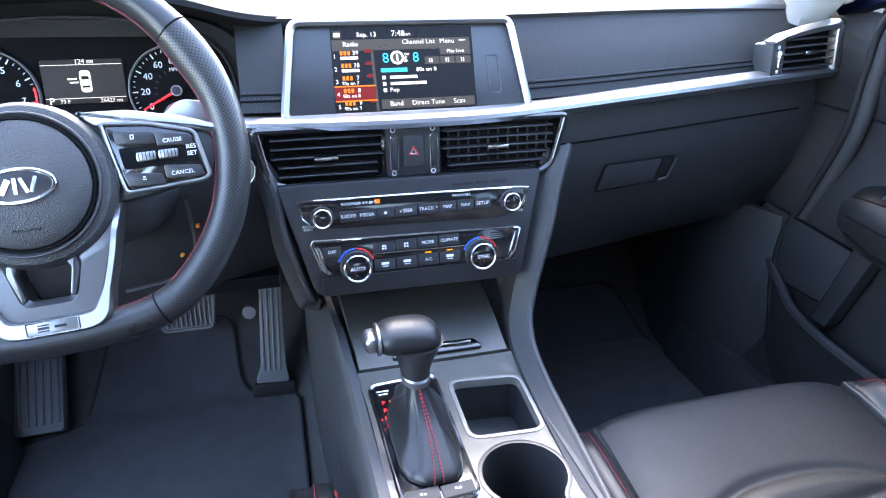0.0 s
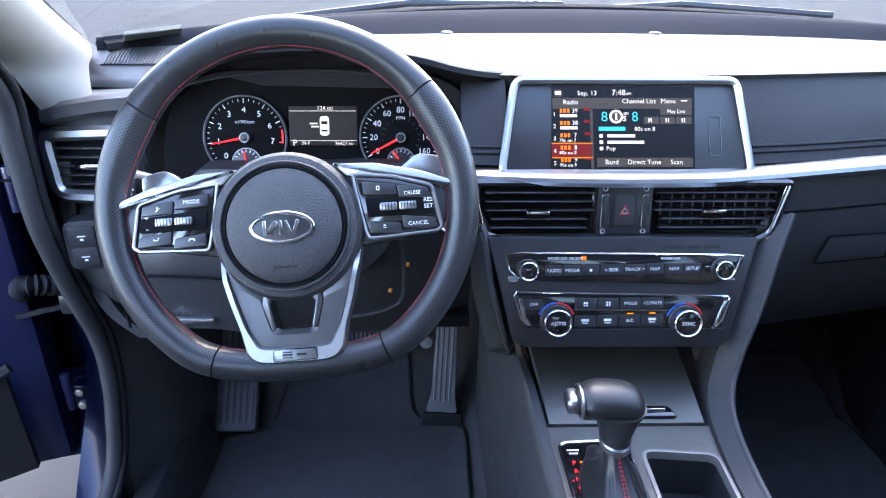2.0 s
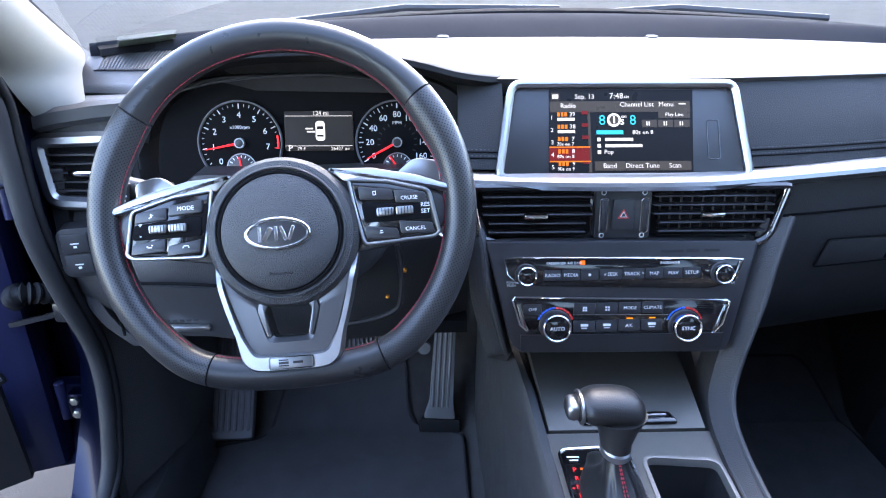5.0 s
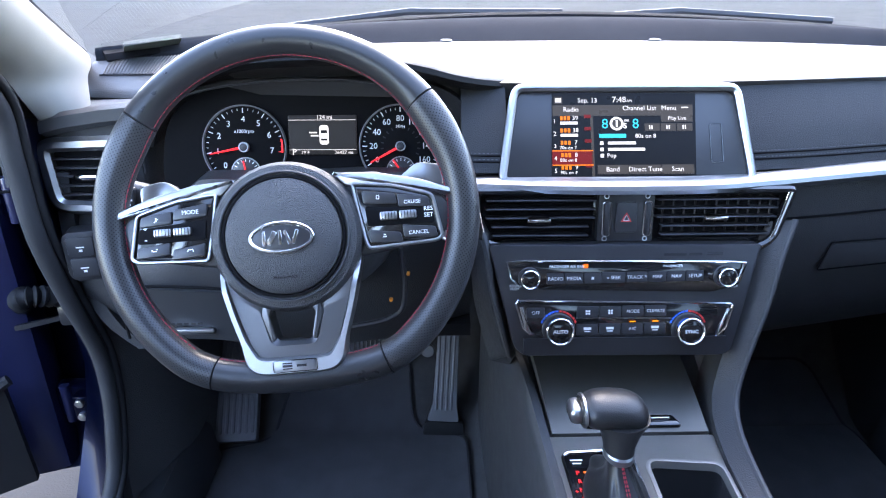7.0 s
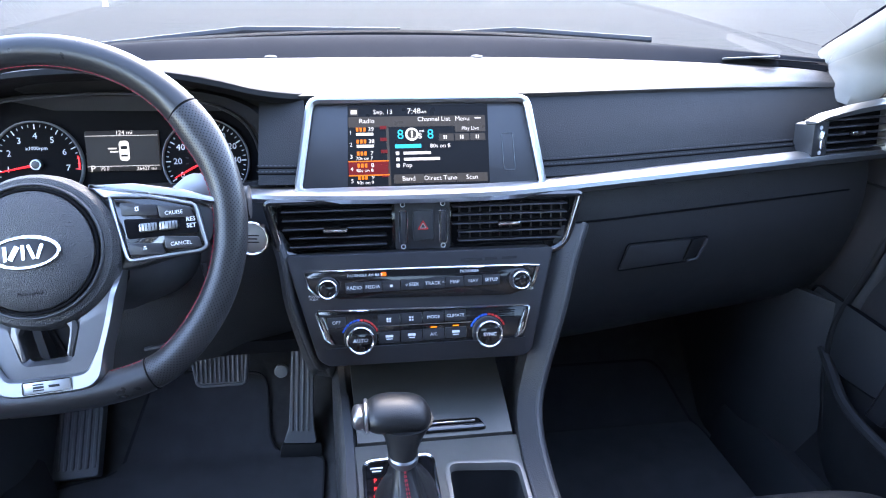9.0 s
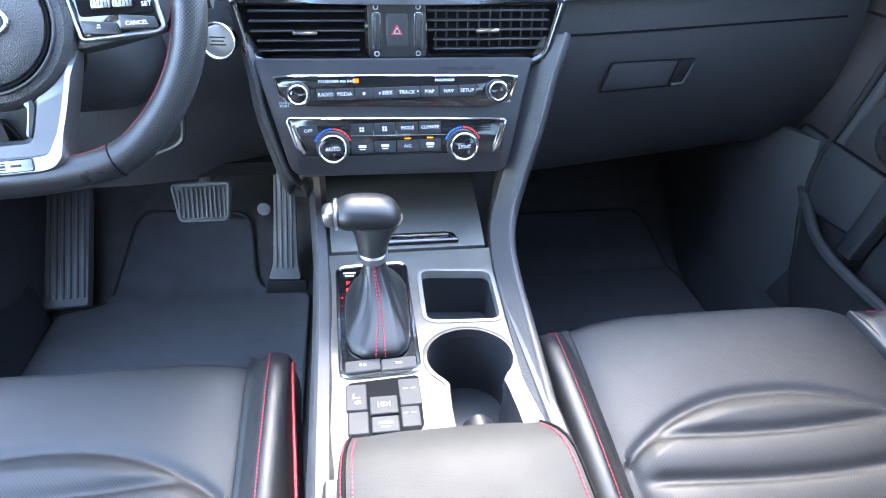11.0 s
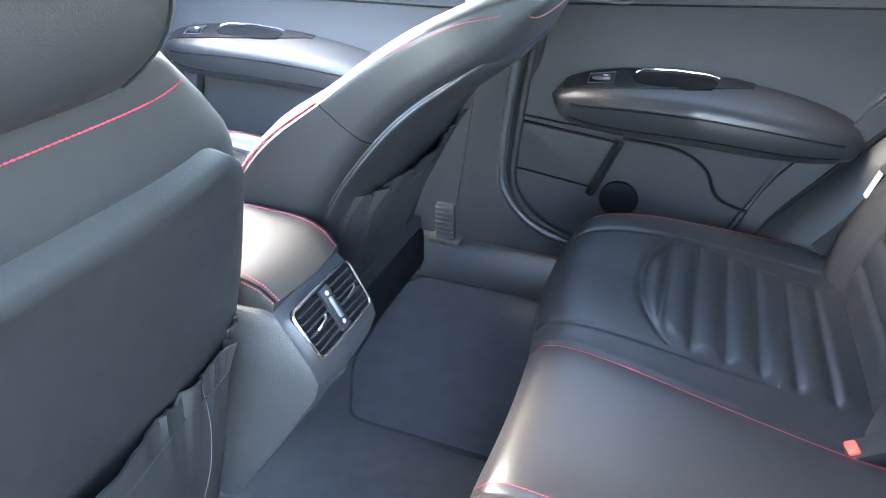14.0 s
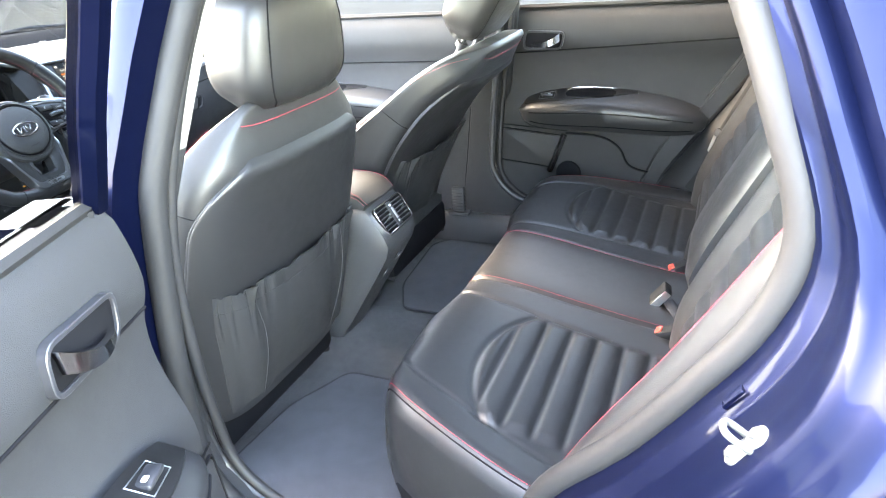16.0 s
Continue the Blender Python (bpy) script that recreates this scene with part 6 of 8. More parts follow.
def dome(r, z0, z1, n=44, lift=0.006, m=mh, sq=1.0):
    prof = [(r * 0.93, z0 - 0.02), (r, z0), (r * 0.985, z0 + (z1 - z0) * 0.55), (r * 0.93, z1 - 0.001), (r * 0.85, z1 + lift * 0.2), (r * 0.6, z1 + lift * 0.7), (r * 0.3, z1 + lift * 0.95), (r * 0.05, z1 + lift)]
    bm = loft([[(p * math.cos(2 * math.pi * k / n), p * sq * math.sin(2 * math.pi * k / n), z) for k in range(n)] for p, z in prof])
    bm.transform(m)
    return bm


hub = part("hub", dome(0.071, 0.006, 0.022, lift=0.004), HUB, wheel, "black grained wheel hub")
part("airbag_cover", dome(0.0535, 0.024, 0.031, lift=0.006), mat("pebbled_vinyl", (0.030, 0.0305, 0.033), 0.42, bump=1.0, scale=950, kind="cells"), hub, "round grained airbag cover")
part("cover_groove", ringm(0.0565, 0.003, 0.022, 0.0262, mh, 60, bevel=0.0008), BLACK, hub)
part("cover_ring", ringm(0.0605, 0.0025, 0.020, 0.0268, mh, 60, bevel=0.0008), PLASTIC, hub)
me_ = mh @ Matrix.Translation((0, -0.002, 0.0355))
oval = [(0.0295 * math.cos(2 * math.pi * k / 48), 0.0148 * math.sin(2 * math.pi * k / 48)) for k in range(48)]
em = part("emblem", plate(oval, -0.002, 0.002, me_, 0.001), SATINBLACK, hub, "oval chrome maker's badge")
part("emblem_ring", rim(oval, 0.0032, 0, 0.0034, me_, 0.0008), CHROME, em)
for x, w, sl in ((-0.0155, 0.004, 0), (-0.0085, 0.006, 30), (-0.001, 0.004, 0), (0.0055, 0.004, -20), (0.0125, 0.004, 20)):
    part("emblem_bar", rbox((w * 0.8, 0.0135, 0.0022), (0, 0, 0), 0.0004, 1, me_ @ Matrix.Translation((x, 0, 0.0022)) @ pose(0, 0, 0, 0, 0, -sl)), CHROME, em)
lettering("AIRBAG", 0.0062, mh, BLACK, hub, (0, -0.037), 0.0340, name="embossed_word")
for s in (-1, 1):
    o = [(s * 0.040, 0.030), (s * 0.085, 0.031), (s * 0.128, 0.020), (s * 0.155, 0.004), (s * 0.150, -0.030), (s * 0.090, -0.042), (s * 0.060, -0.046), (s * 0.045, -0.02)]
    sp = part("spoke", plate(rounded(o, 0.012), -0.012, 0.006, mw, 0.004), PLASTIC, wheel, "black side spoke")
    tr_ = [(s * 0.044, 0.036), (s * 0.085, 0.034), (s * 0.128, 0.024), (s * 0.158, 0.013), (s * 0.160, 0.005), (s * 0.130, 0.013), (s * 0.085, 0.022), (s * 0.058, 0.022)]
    part("spoke_trim", plate(rounded(tr_, 0.003), 0.002, 0.011, mw, 0.003), SATIN, sp, "satin silver spoke cap")
    pod = rounded([(s * 0.064, 0.0225), (s * 0.100, 0.019), (s * 0.136, 0.008), (s * 0.143, -0.029), (s * 0.076, -0.036), (s * 0.070, -0.010)], 0.006)
    pd = part("switch_pod", plate(pod, 0.004, 0.010, mw, 0.002), GLOSS, sp, "gloss black pod of buttons with bright rim")
    pr_ = rounded([(s * 0.0615, 0.0255), (s * 0.100, 0.0215), (s * 0.1395, 0.0100), (s * 0.1470, -0.0320), (s * 0.1400, -0.0365), (s * 0.0735, -0.0395), (s * 0.0670, -0.0100)], 0.006)
    part("pod_rim", rim(pr_, 0.0032, 0.002, 0.0125, mw, 0.001), SATIN, pd, "satin silver pod rim")
    for y0, y1, xa, xb in ((0.016, 0.004, 0.072, 0.103), (0.011, -0.001, 0.105, 0.134), (-0.021, -0.033, 0.076, 0.106), (-0.018, -0.030, 0.108, 0.139)):
        q_ = [(s * xa, y0), (s * xb, y0 - 0.004), (s * (xb + 0.002), y1 - 0.002), (s * (xa + 0.001), y1)]
        part("wheel_button", plate(rounded(q_, 0.002), 0.009, 0.0125, mw, 0.001), SATINBLACK, pd)
    rk = part("rocker_well", plate(rounded([(s * 0.074, 0.001), (s * 0.137, -0.004), (s * 0.139, -0.018), (s * 0.076, -0.018)], 0.003), 0.009, 0.0112, mw, 0.0005), BLACK, pd)
    for x in (0.096, 0.114):
        rc = part("rocker", rbox((0.0165, 0.0078, 0.006), (s * x, -0.009, 0.0125), 0.0016, 2, mw), SATIN, rk, "ribbed metal rocker")
        bars([(s * x - 0.006 + 0.003 * k, -0.009, 0.0006, 0.0066) for k in range(5)], mw, BLACK, rc, 0.01575, "rib_groove")
    part("paddle", plate(rounded([(s * 0.104, 0.030), (s * 0.126, 0.047), (s * 0.152, 0.042), (s * 0.150, 0.016), (s * 0.118, 0.012)], 0.008), -0.036, -0.030, mw, 0.002), SATIN, wheel, "small satin shift paddle")
for t, x, y in (("MODE", -0.088, 0.0085), ("CRUISE", 0.119, 0.0025), ("CANCEL", 0.123, -0.0265), ("RES", 0.1335, -0.005), ("SET", 0.1335, -0.011)):
    lettering(t, 0.0056 if len(t) < 6 else 0.005, mw, WHITE, wheel, (x, y), 0.0128)
lettering("+", 0.008, mw, WHITE, wheel, (-0.131, -0.004), 0.0115)
lettering("-", 0.008, mw, WHITE, wheel, (-0.131, -0.014), 0.0115)
lettering("+", 0.008, mw, WHITE, wheel, (0.1275, 0.019), -0.0275)
for cx, cy, strokes in ((-0.120, 0.003, ((0, 0.001, 0.0012, 0.0036), (-0.0014, -0.0012, 0.0012, 0.0012), (0.0018, 0.0012, 0.0008, 0.0008))), (-0.123, -0.024, ((-0.0022, -0.0006, 0.0014, 0.0012), (0, -0.0014, 0.0036, 0.0008), (0.0022, 0.0004, 0.0014, 0.0012))), (-0.090, -0.027, ((0, 0.0008, 0.0050, 0.0008), (-0.0026, -0.0004, 0.0010, 0.0014), (0.0026, -0.0004, 0.0010, 0.0014))),
                        (0.087, 0.009, ((-0.0012, 0, 0.0007, 0.0036), (0.0012, 0.0004, 0.0007, 0.0036), (0, 0.0018, 0.0024, 0.0007), (0, -0.0016, 0.0024, 0.0007))), (0.091, -0.027, ((0, 0.0006, 0.0022, 0.0012), (0, -0.0014, 0.0034, 0.0008)))):
    bars([(cx + a, cy + b, w, h) for a, b, w, h in strokes], mw, WHITE, wheel, 0.0127, "button_mark")
# lower spoke: a Y with a window and a badge
mid = smoothed([(-0.0650, -0.034, 0), (-0.0640, -0.050, 0), (-0.0545, -0.090, 0), (-0.0425, -0.126, 0), (-0.0370, -0.1365, 0), (-0.0270, -0.1405, 0), (0.0, -0.1410, 0), (0.0270, -0.1405, 0), (0.0370, -0.1365, 0), (0.0425, -0.126, 0), (0.0545, -0.090, 0), (0.0640, -0.050, 0), (0.0650, -0.034, 0)], 6)
rings = []
for k, p in enumerate(mid):
    t = (mid[min(k + 1, len(mid) - 1)] - mid[max(k - 1, 0)]).normalized()
    n_v = Vector((-t.y, t.x, 0))
    h_ = 0.0030 + 0.0050 * max(0, min(1, (-p.y - 0.115) / 0.025))
    dz = 0.022 * max(0, min(1, (p.y + 0.066) / 0.032))
    rings.append([mw @ (p + n_v * (a * h_) + Vector((0, 0, z))) for a, z in ((-1, -0.008), (-1, 0.0155 - dz), (-0.72, 0.0185 - dz), (0.72, 0.0185 - dz), (1, 0.0155 - dz), (1, -0.008))])
part("lower_spoke", loft(rings), SATIN, wheel, "satin silver V-shaped lower spoke")
inn = rounded([(-0.061, -0.058), (0.061, -0.058), (0.040, -0.122), (0.031, -0.135), (-0.031, -0.135), (-0.040, -0.122)], 0.006)
hole = rounded([(-0.0235, -0.086), (0.0235, -0.086), (0.0165, -0.118), (-0.0165, -0.118)], 0.005)
bm = bmesh.new()
n_ = 60


def ray_hit(poly, ang, c=(0.0, -0.104)):
    d = Vector((math.cos(ang), math.sin(ang)))
    best = 0.2
    for a, b in zip(poly, poly[1:] + poly[:1]):
        a, b = Vector(a) - Vector(c), Vector(b) - Vector(c)
        e = b - a
        den = d.x * e.y - d.y * e.x
        if abs(den) > 1e-9:
            t = (a.x * e.y - a.y * e.x) / den
            u = (a.x * d.y - a.y * d.x) / den
            if t > 0 and -1e-6 <= u <= 1 + 1e-6:
                best = min(best, t)
    return Vector((c[0], c[1], 0)) + Vector((d.x, d.y, 0)) * best


O_ = [ray_hit(inn, 2 * math.pi * k / n_) for k in range(n_)]
I_ = [ray_hit(hole, 2 * math.pi * k / n_) for k in range(n_)]
rings = [[mw @ (p + Vector((0, 0, -0.008))) for p in O_], [mw @ (p + Vector((0, 0, 0.013))) for p in O_], [mw @ (p * 0.25 + o * 0.75 + Vector((0, 0, 0.014))) for p, o in zip(O_, I_)], [mw @ (p + Vector((0, 0, 0.009))) for p in I_], [mw @ (p + Vector((0, 0, -0.012))) for p in I_]]
part("spoke_fill", loft(rings + [rings[0]], cap=False), mat("dark_satin_metal", (0.12, 0.12, 0.126), 0.38, 0.85), wheel, "dark spoke filler round an open window")
for s in (-1, 1):
    part("window_bracket", plate(rounded([(s * 0.026, -0.080), (s * 0.016, -0.083), (s * 0.0215, -0.093), (s * 0.0165, -0.116), (s * 0.0205, -0.118), (s * 0.0285, -0.093)], 0.002), 0.008, 0.0155, mw, 0.0015), bpy.data.materials["dark_satin_metal"], wheel, "silver bracket beside the spoke window")
bd = part("badge", plate(rrect(0.041, 0.0115, 0.002, cx=0, cy=-0.1405), 0.017, 0.0195, mw, 0.0006), SATIN, wheel, "small silver badge")
bars([(-0.007, -0.1405, 0.009, 0.0022), (0.006, -0.1405, 0.009, 0.0022), (-0.007, -0.1380, 0.009, 0.0012), (-0.007, -0.1430, 0.009, 0.0012)], mw, BELT, bd, 0.0197, "badge_bar")
part("badge_frame", rim(rrect(0.041, 0.0115, 0.002, cx=0, cy=-0.1405), 0.001, 0.018, 0.0201, mw, 0.0002), GLOSS, bd)

# ---- centre console ----
con = thing("centre_console", (0, 0.4, 0.30), "centre console with champagne silver panel, cup holders and black sides", "console")


def deck(y):
    return soft(((-0.1, 0.70), (0.33, 0.672), (0.45, 0.663), (0.65, 0.664), (0.80, 0.70)), y)


for s in (-1, 1):
    xs_ = lambda y: soft(((-0.05, 0.082), (0.35, 0.098 if s > 0 else 0.090), (0.64, 0.105 if s > 0 else 0.094), (0.84, 0.106 if s < 0 else 0.16), (1.0, 0.112 if s < 0 else 0.15)), y)
    rings = []
    for y in (0.17, 0.20, 0.24, 0.28, 0.33, 0.38, 0.50, 0.64, 0.75, 0.86, 1.0, 1.15):
        zt = min(deck(min(y, 0.72)) + 0.003, 0.70) if y > 0.33 else 0.678
        x = xs_(y)
        rings.append([(s * (x - 0.01), y, zt - 0.01), (s * x, y, zt), (s * (x + 0.008), y, zt), (s * (x + 0.016), y, zt - 0.012), (s * (x + (0.022 if s > 0 else 0.018)), y, zt - 0.12), (s * (x + (0.03 if s > 0 else 0.02)), y, 0.28), (s * (x - 0.01), y, 0.28)])
    part("side_panel", loft(rings), GRAIN, con, "black grained console side")
    part("rail", loft([[(s * (xs_(y) - 0.003), y, deck(min(y, 0.70)) + 0.001), (s * (xs_(y) - 0.002), y, deck(min(y, 0.70)) + 0.006), (s * (xs_(y) + 0.008), y, deck(min(y, 0.70)) + 0.007), (s * (xs_(y) + 0.012), y, deck(min(y, 0.70)) - 0.002)] for y in (0.24, 0.30, 0.345, 0.42, 0.54, 0.64, 0.72, 0.80, 0.86)]), bpy.data.materials["grey_rail"], con, "grey soft-touch edge rail")


# top panel: strips of deck round the openings, each a shaped bar
def deck_piece(name, outline, m, parent, z0=-0.02, z1=0.0, bevel=0.0015, label=""):
    o = ccw(list(outline))
    rr = [[(x, y, deck(y) + z0) for x, y in o], [(x, y, deck(y) + z1 - bevel) for x, y in o], [(x, y, deck(y) + z1) for x, y in shrink(o, bevel)]]
    return part(name, loft(rr), m, parent, label)


# openings: square bin, round cup holder and the rear cup holder
bin_o = rounded([(0.0135, 0.616), (0.094, 0.608), (0.089, 0.519), (0.011, 0.524)], 0.012, 5)
cup_c = [(0.0455 + 0.042 * math.cos(2 * math.pi * k / 40), 0.462 + 0.042 * math.sin(2 * math.pi * k / 40)) for k in range(40)]

# the cup opening runs on rearward as a channel under the armrest
cup_o = [p for p in cup_c if p[1] > 0.432] 
k0 = max(range(len(cup_o)), key=lambda k: (cup_o[k][1] - cup_o[k - 1][1]) ** 2 + (cup_o[k][0] - cup_o[k - 1][0]) ** 2)
cup_o = cup_o[k0:] + cup_o[:k0]
cup_o = cup_o + [(0.020, 0.424), (0.0185, 0.412), (0.0170, 0.385), (0.0165, 0.350), (0.0165, 0.322), (0.0745, 0.322), (0.0745, 0.350), (0.0740, 0.385), (0.0725, 0.412), (0.071, 0.424)]


# panel as a grid of quads with the openings left free, closed by their wells
top = bmesh.new()
X0, X1, Y0, Y1 = -0.093, 0.103, 0.322, 0.655
NX, NY = 98, 166


def inside(poly, x, y):
    c = False
    for (x1, y1), (x2, y2) in zip(poly, poly[1:] + poly[:1]):
        if (y1 > y) != (y2 > y) and x < (x2 - x1) * (y - y1) / (y2 - y1) + x1:
            c = not c
    return c


gate_o = rounded([(-0.081, 0.628), (-0.004, 0.632), (-0.006, 0.447), (-0.0775, 0.444)], 0.010, 5)
btn_o = rounded([(-0.0735, 0.436), (-0.007, 0.441), (-0.009, 0.372), (-0.020, 0.362), (-0.066, 0.360), (-0.073, 0.366)], 0.006, 4)
cut_o = [shrink(ccw(list(o)), -0.0026) for o in (bin_o, cup_o)]
vs = {}


def tv(i, j):
    if (i, j) not in vs:
        x, y = X0 + (X1 - X0) * i / NX, Y0 + (Y1 - Y0) * j / NY
        vs[i, j] = top.verts.new((x, y, deck(y)))
    return vs[i, j]


for i in range(NX):
    for j in range(NY):
        x, y = X0 + (X1 - X0) * (i + 0.5) / NX, Y0 + (Y1 - Y0) * (j + 0.5) / NY
        if not any(inside(o, x, y) for o in cut_o):
            top.faces.new((tv(i, j), tv(i + 1, j), tv(i + 1, j + 1), tv(i, j + 1)))
bmesh.ops.solidify(top, geom=top.faces[:], thickness=0.004)
pan = part("top_panel", top, CONSOLE, con, "champagne silver console panel")


def deck_rim(name, o, w, z1, m, parent, label=""):
    o = ccw(list(o))
    i1 = shrink(o, w)
    rr = [[(x, y, deck(y) - 0.006) for x, y in o], [(x, y, deck(y) + z1 * 0.7) for x, y in o], [(x, y, deck(y) + z1) for x, y in shrink(o, w * 0.3)], [(x, y, deck(y) + z1 * 0.8) for x, y in shrink(o, w * 0.75)], [(x, y, deck(y) - 0.008) for x, y in i1]]
    return part(name, loft(rr + [rr[0]], cap=False), m, parent, label)


def well(name, o, depth, m, parent, label="", taper=0.9):
    o = ccw(list(o))
    cx, cy = sum(p[0] for p in o) / len(o), sum(p[1] for p in o) / len(o)
    rr = [[(x, y, deck(y) - 0.001) for x, y in o], [(cx + (x - cx) * 0.97, cy + (y - cy) * 0.97, deck(y) - depth * 0.3) for x, y in o], [(cx + (x - cx) * taper, cy + (y - cy) * taper, 0.66 - depth) for x, y in o]]
    bm = loft(rr, cap=False)
    bm.faces.new([v for v in bm.verts][-len(o):])
    return part(name, bm, m, parent, label)


for nm, o, dp, lab in (("bin", bin_o, 0.055, "square black storage bin"), ("cup_holder", cup_o, 0.075, "round black cup holder")):
    w_ = well(nm, shrink(ccw(list(o)), -0.001), dp, PLASTIC, con, lab)
    deck_rim("bright_rim", shrink(ccw(list(o)), -0.0045), 0.0060, 0.0016, CONSOLE if nm != "cup_holder" else SATINBLACK, w_)
part("cup_divider", shell(lambda u, v: (0.0455 + (2 * u - 1) * (0.0135 + 0.003 * v), 0.424 - 0.110 * v, deck(0.40) - 0.030 + 0.010 * v - 0.010 * (2 * u - 1) ** 2 - 0.030 * max(0, 0.12 - v) / 0.12), 10, 16, (0, 0, -0.035)), PLASTIC, con, "grey tongue dividing the cup holders")
# shift gate
gt = deck_rim("gate_rim", shrink(gate_o, -0.003) if ccw(list(gate_o)) == gate_o else shrink(ccw(list(gate_o)), -0.003), 0.0045, 0.003, CHROME, con, "bright gear gate rim")
deck_piece("gate_plate", gate_o, GLOSS, gt, -0.02, 0.0012, 0.0006)


def dk(x, y, dz=0.0):
    return Matrix.Translation((x, y, deck(y) + dz)) @ pose(0, 0, 0, math.degrees(math.atan2(deck(y + 0.02) - deck(y - 0.02), 0.04)), 0, 0)


for k, t in enumerate(("P", "R", "N", "D")):
    lettering(t, 0.0085, dk(-0.0700, 0.597 - 0.0125 * k, 0.0030), REDGLOW, gt, (0, 0), 0, name="gear_letter")
lettering("+", 0.007, dk(-0.0765, 0.570, 0.0030), REDGLOW, gt, name="gear_letter")
lettering("-", 0.007, dk(-0.0765, 0.556, 0.0030), REDGLOW, gt, name="gear_letter")
bars([(0, 0, 0.004, 0.003)], dk(-0.0615, 0.598, 0.0030), ORANGE, gt, 0, "gear_light")
bars([(0, 0.003, 0.014, 0.0022), (0, -0.002, 0.010, 0.0022)], dk(-0.068, 0.613, 0.0030), WHITE, gt, 0, "lock_print")
for x in (-0.058, -0.024):
    bt = deck_piece("gate_button", rounded([(x - 0.0165, 0.464), (x + 0.0165, 0.466), (x + 0.0165, 0.449), (x - 0.0165, 0.447)], 0.002), mat("light_grey_button", (0.048, 0.0475, 0.047), 0.58, spec=0.16) if x < -0.04 else bpy.data.materials["light_grey_button"], con, -0.005, 0.0035, 0.001, "dark grey console button")
    bars([(-0.002, 0, 0.0022, 0.0026), (0.0016, 0.0006, 0.0022, 0.0010), (0.0016, -0.001, 0.0030, 0.0008)], dk(x, 0.457, 0.0037), WHITE, bt)
GREYB = bpy.data.materials["light_grey_button"]
bp_ = deck_piece("button_panel", btn_o, BLACK, con, -0.01, 0.001, 0.0006, "panel of console buttons")
for x0, x1, y0, y1, lift, kind_ in ((-0.0745, -0.0560, 0.4320, 0.3975, 0.0022, "seat"), (-0.0725, -0.0555, 0.3955, 0.3680, 0.0022, ""), (-0.0535, -0.0295, 0.4115, 0.3885, 0.0045, "brake"), (-0.0530, -0.0300, 0.3870, 0.3675, 0.0030, "auto"), (-0.0270, -0.0075, 0.4350, 0.3995, 0.0022, "lines"), (-0.0275, -0.0115, 0.3980, 0.3720, 0.0022, "lines")):
    b_ = deck_piece("console_button", rounded([(x0, y0), (x1, y0), (x1, y1), (x0, y1)], 0.002), GREYB, bp_, 0, lift, 0.0008)
    mk_ = dk((x0 + x1) / 2, (y0 + y1) / 2, lift + 0.0003)
    if kind_ == "seat":
        bars([(-0.0022, 0.0010, 0.0014, 0.0062), (0.0010, -0.0016, 0.0050, 0.0014), (-0.0008, -0.0075, 0.0012, 0.0040), (0.0012, -0.0075, 0.0012, 0.0040), (0.0032, -0.0075, 0.0012, 0.0040)], mk_, WHITE, b_)
    elif kind_ == "brake":
        part("brake_mark", rim([(0.0034 * math.cos(a), 0.0030 * math.sin(a)) for a in [2 * math.pi * k / 20 for k in range(20)]], 0.0008, 0, 0.0003, mk_, 0.0001), WHITE, b_, "white parking brake mark")
        bars([(-0.0050, 0, 0.0008, 0.0058), (0.0050, 0, 0.0008, 0.0058), (0, 0, 0.0014, 0.0026)], mk_, WHITE, b_)
    elif kind_ == "auto":
        lettering("AUTO", 0.0046, mk_, WHITE, b_, (0, 0.001), 0, name="button_letters")
        bars([(0, -0.0042, 0.0075, 0.0007)], mk_, WHITE, b_)
    elif kind_ == "lines":
        bars([(-0.0040, 0.004, 0.0040, 0.0009), (0.0030, 0.004, 0.0040, 0.0009)], mk_, WHITE, b_)
# storage lid in front of the lever
lidf = lambda u, v: (-0.088 + 0.0 * v + (0.186 + 0.012 * v) * u - 0.008 * v, 0.657 + 0.155 * v, 0.668 + 0.036 * v + 0.004 * math.sin(math.pi * v))
lid = part("storage_lid", shell(lidf, 16, 12, (0, 0, -0.012)), mat("dark_champagne_lid", (0.10, 0.097, 0.09), 0.42, 0.6, vscale=25, var=0.06), con, "dark champagne sliding storage lid")
part("lid_grip", plate(rounded([(-0.060, 0.0), (0.056, 0.0), (0.048, 0.016), (-0.052, 0.016)], 0.005), -0.002, 0.004, Matrix.Translation((0.012, 0.662, 0.671)) @ pose(0, 0, 0, 12), 0.002), GLOSS, lid, "gloss black lid grip")
part("grip_bar", rbox((0.085, 0.006, 0.004), (0.012, 0.671, 0.6785), 0.0015, 2), CHROME, lid, "bright lid bar")
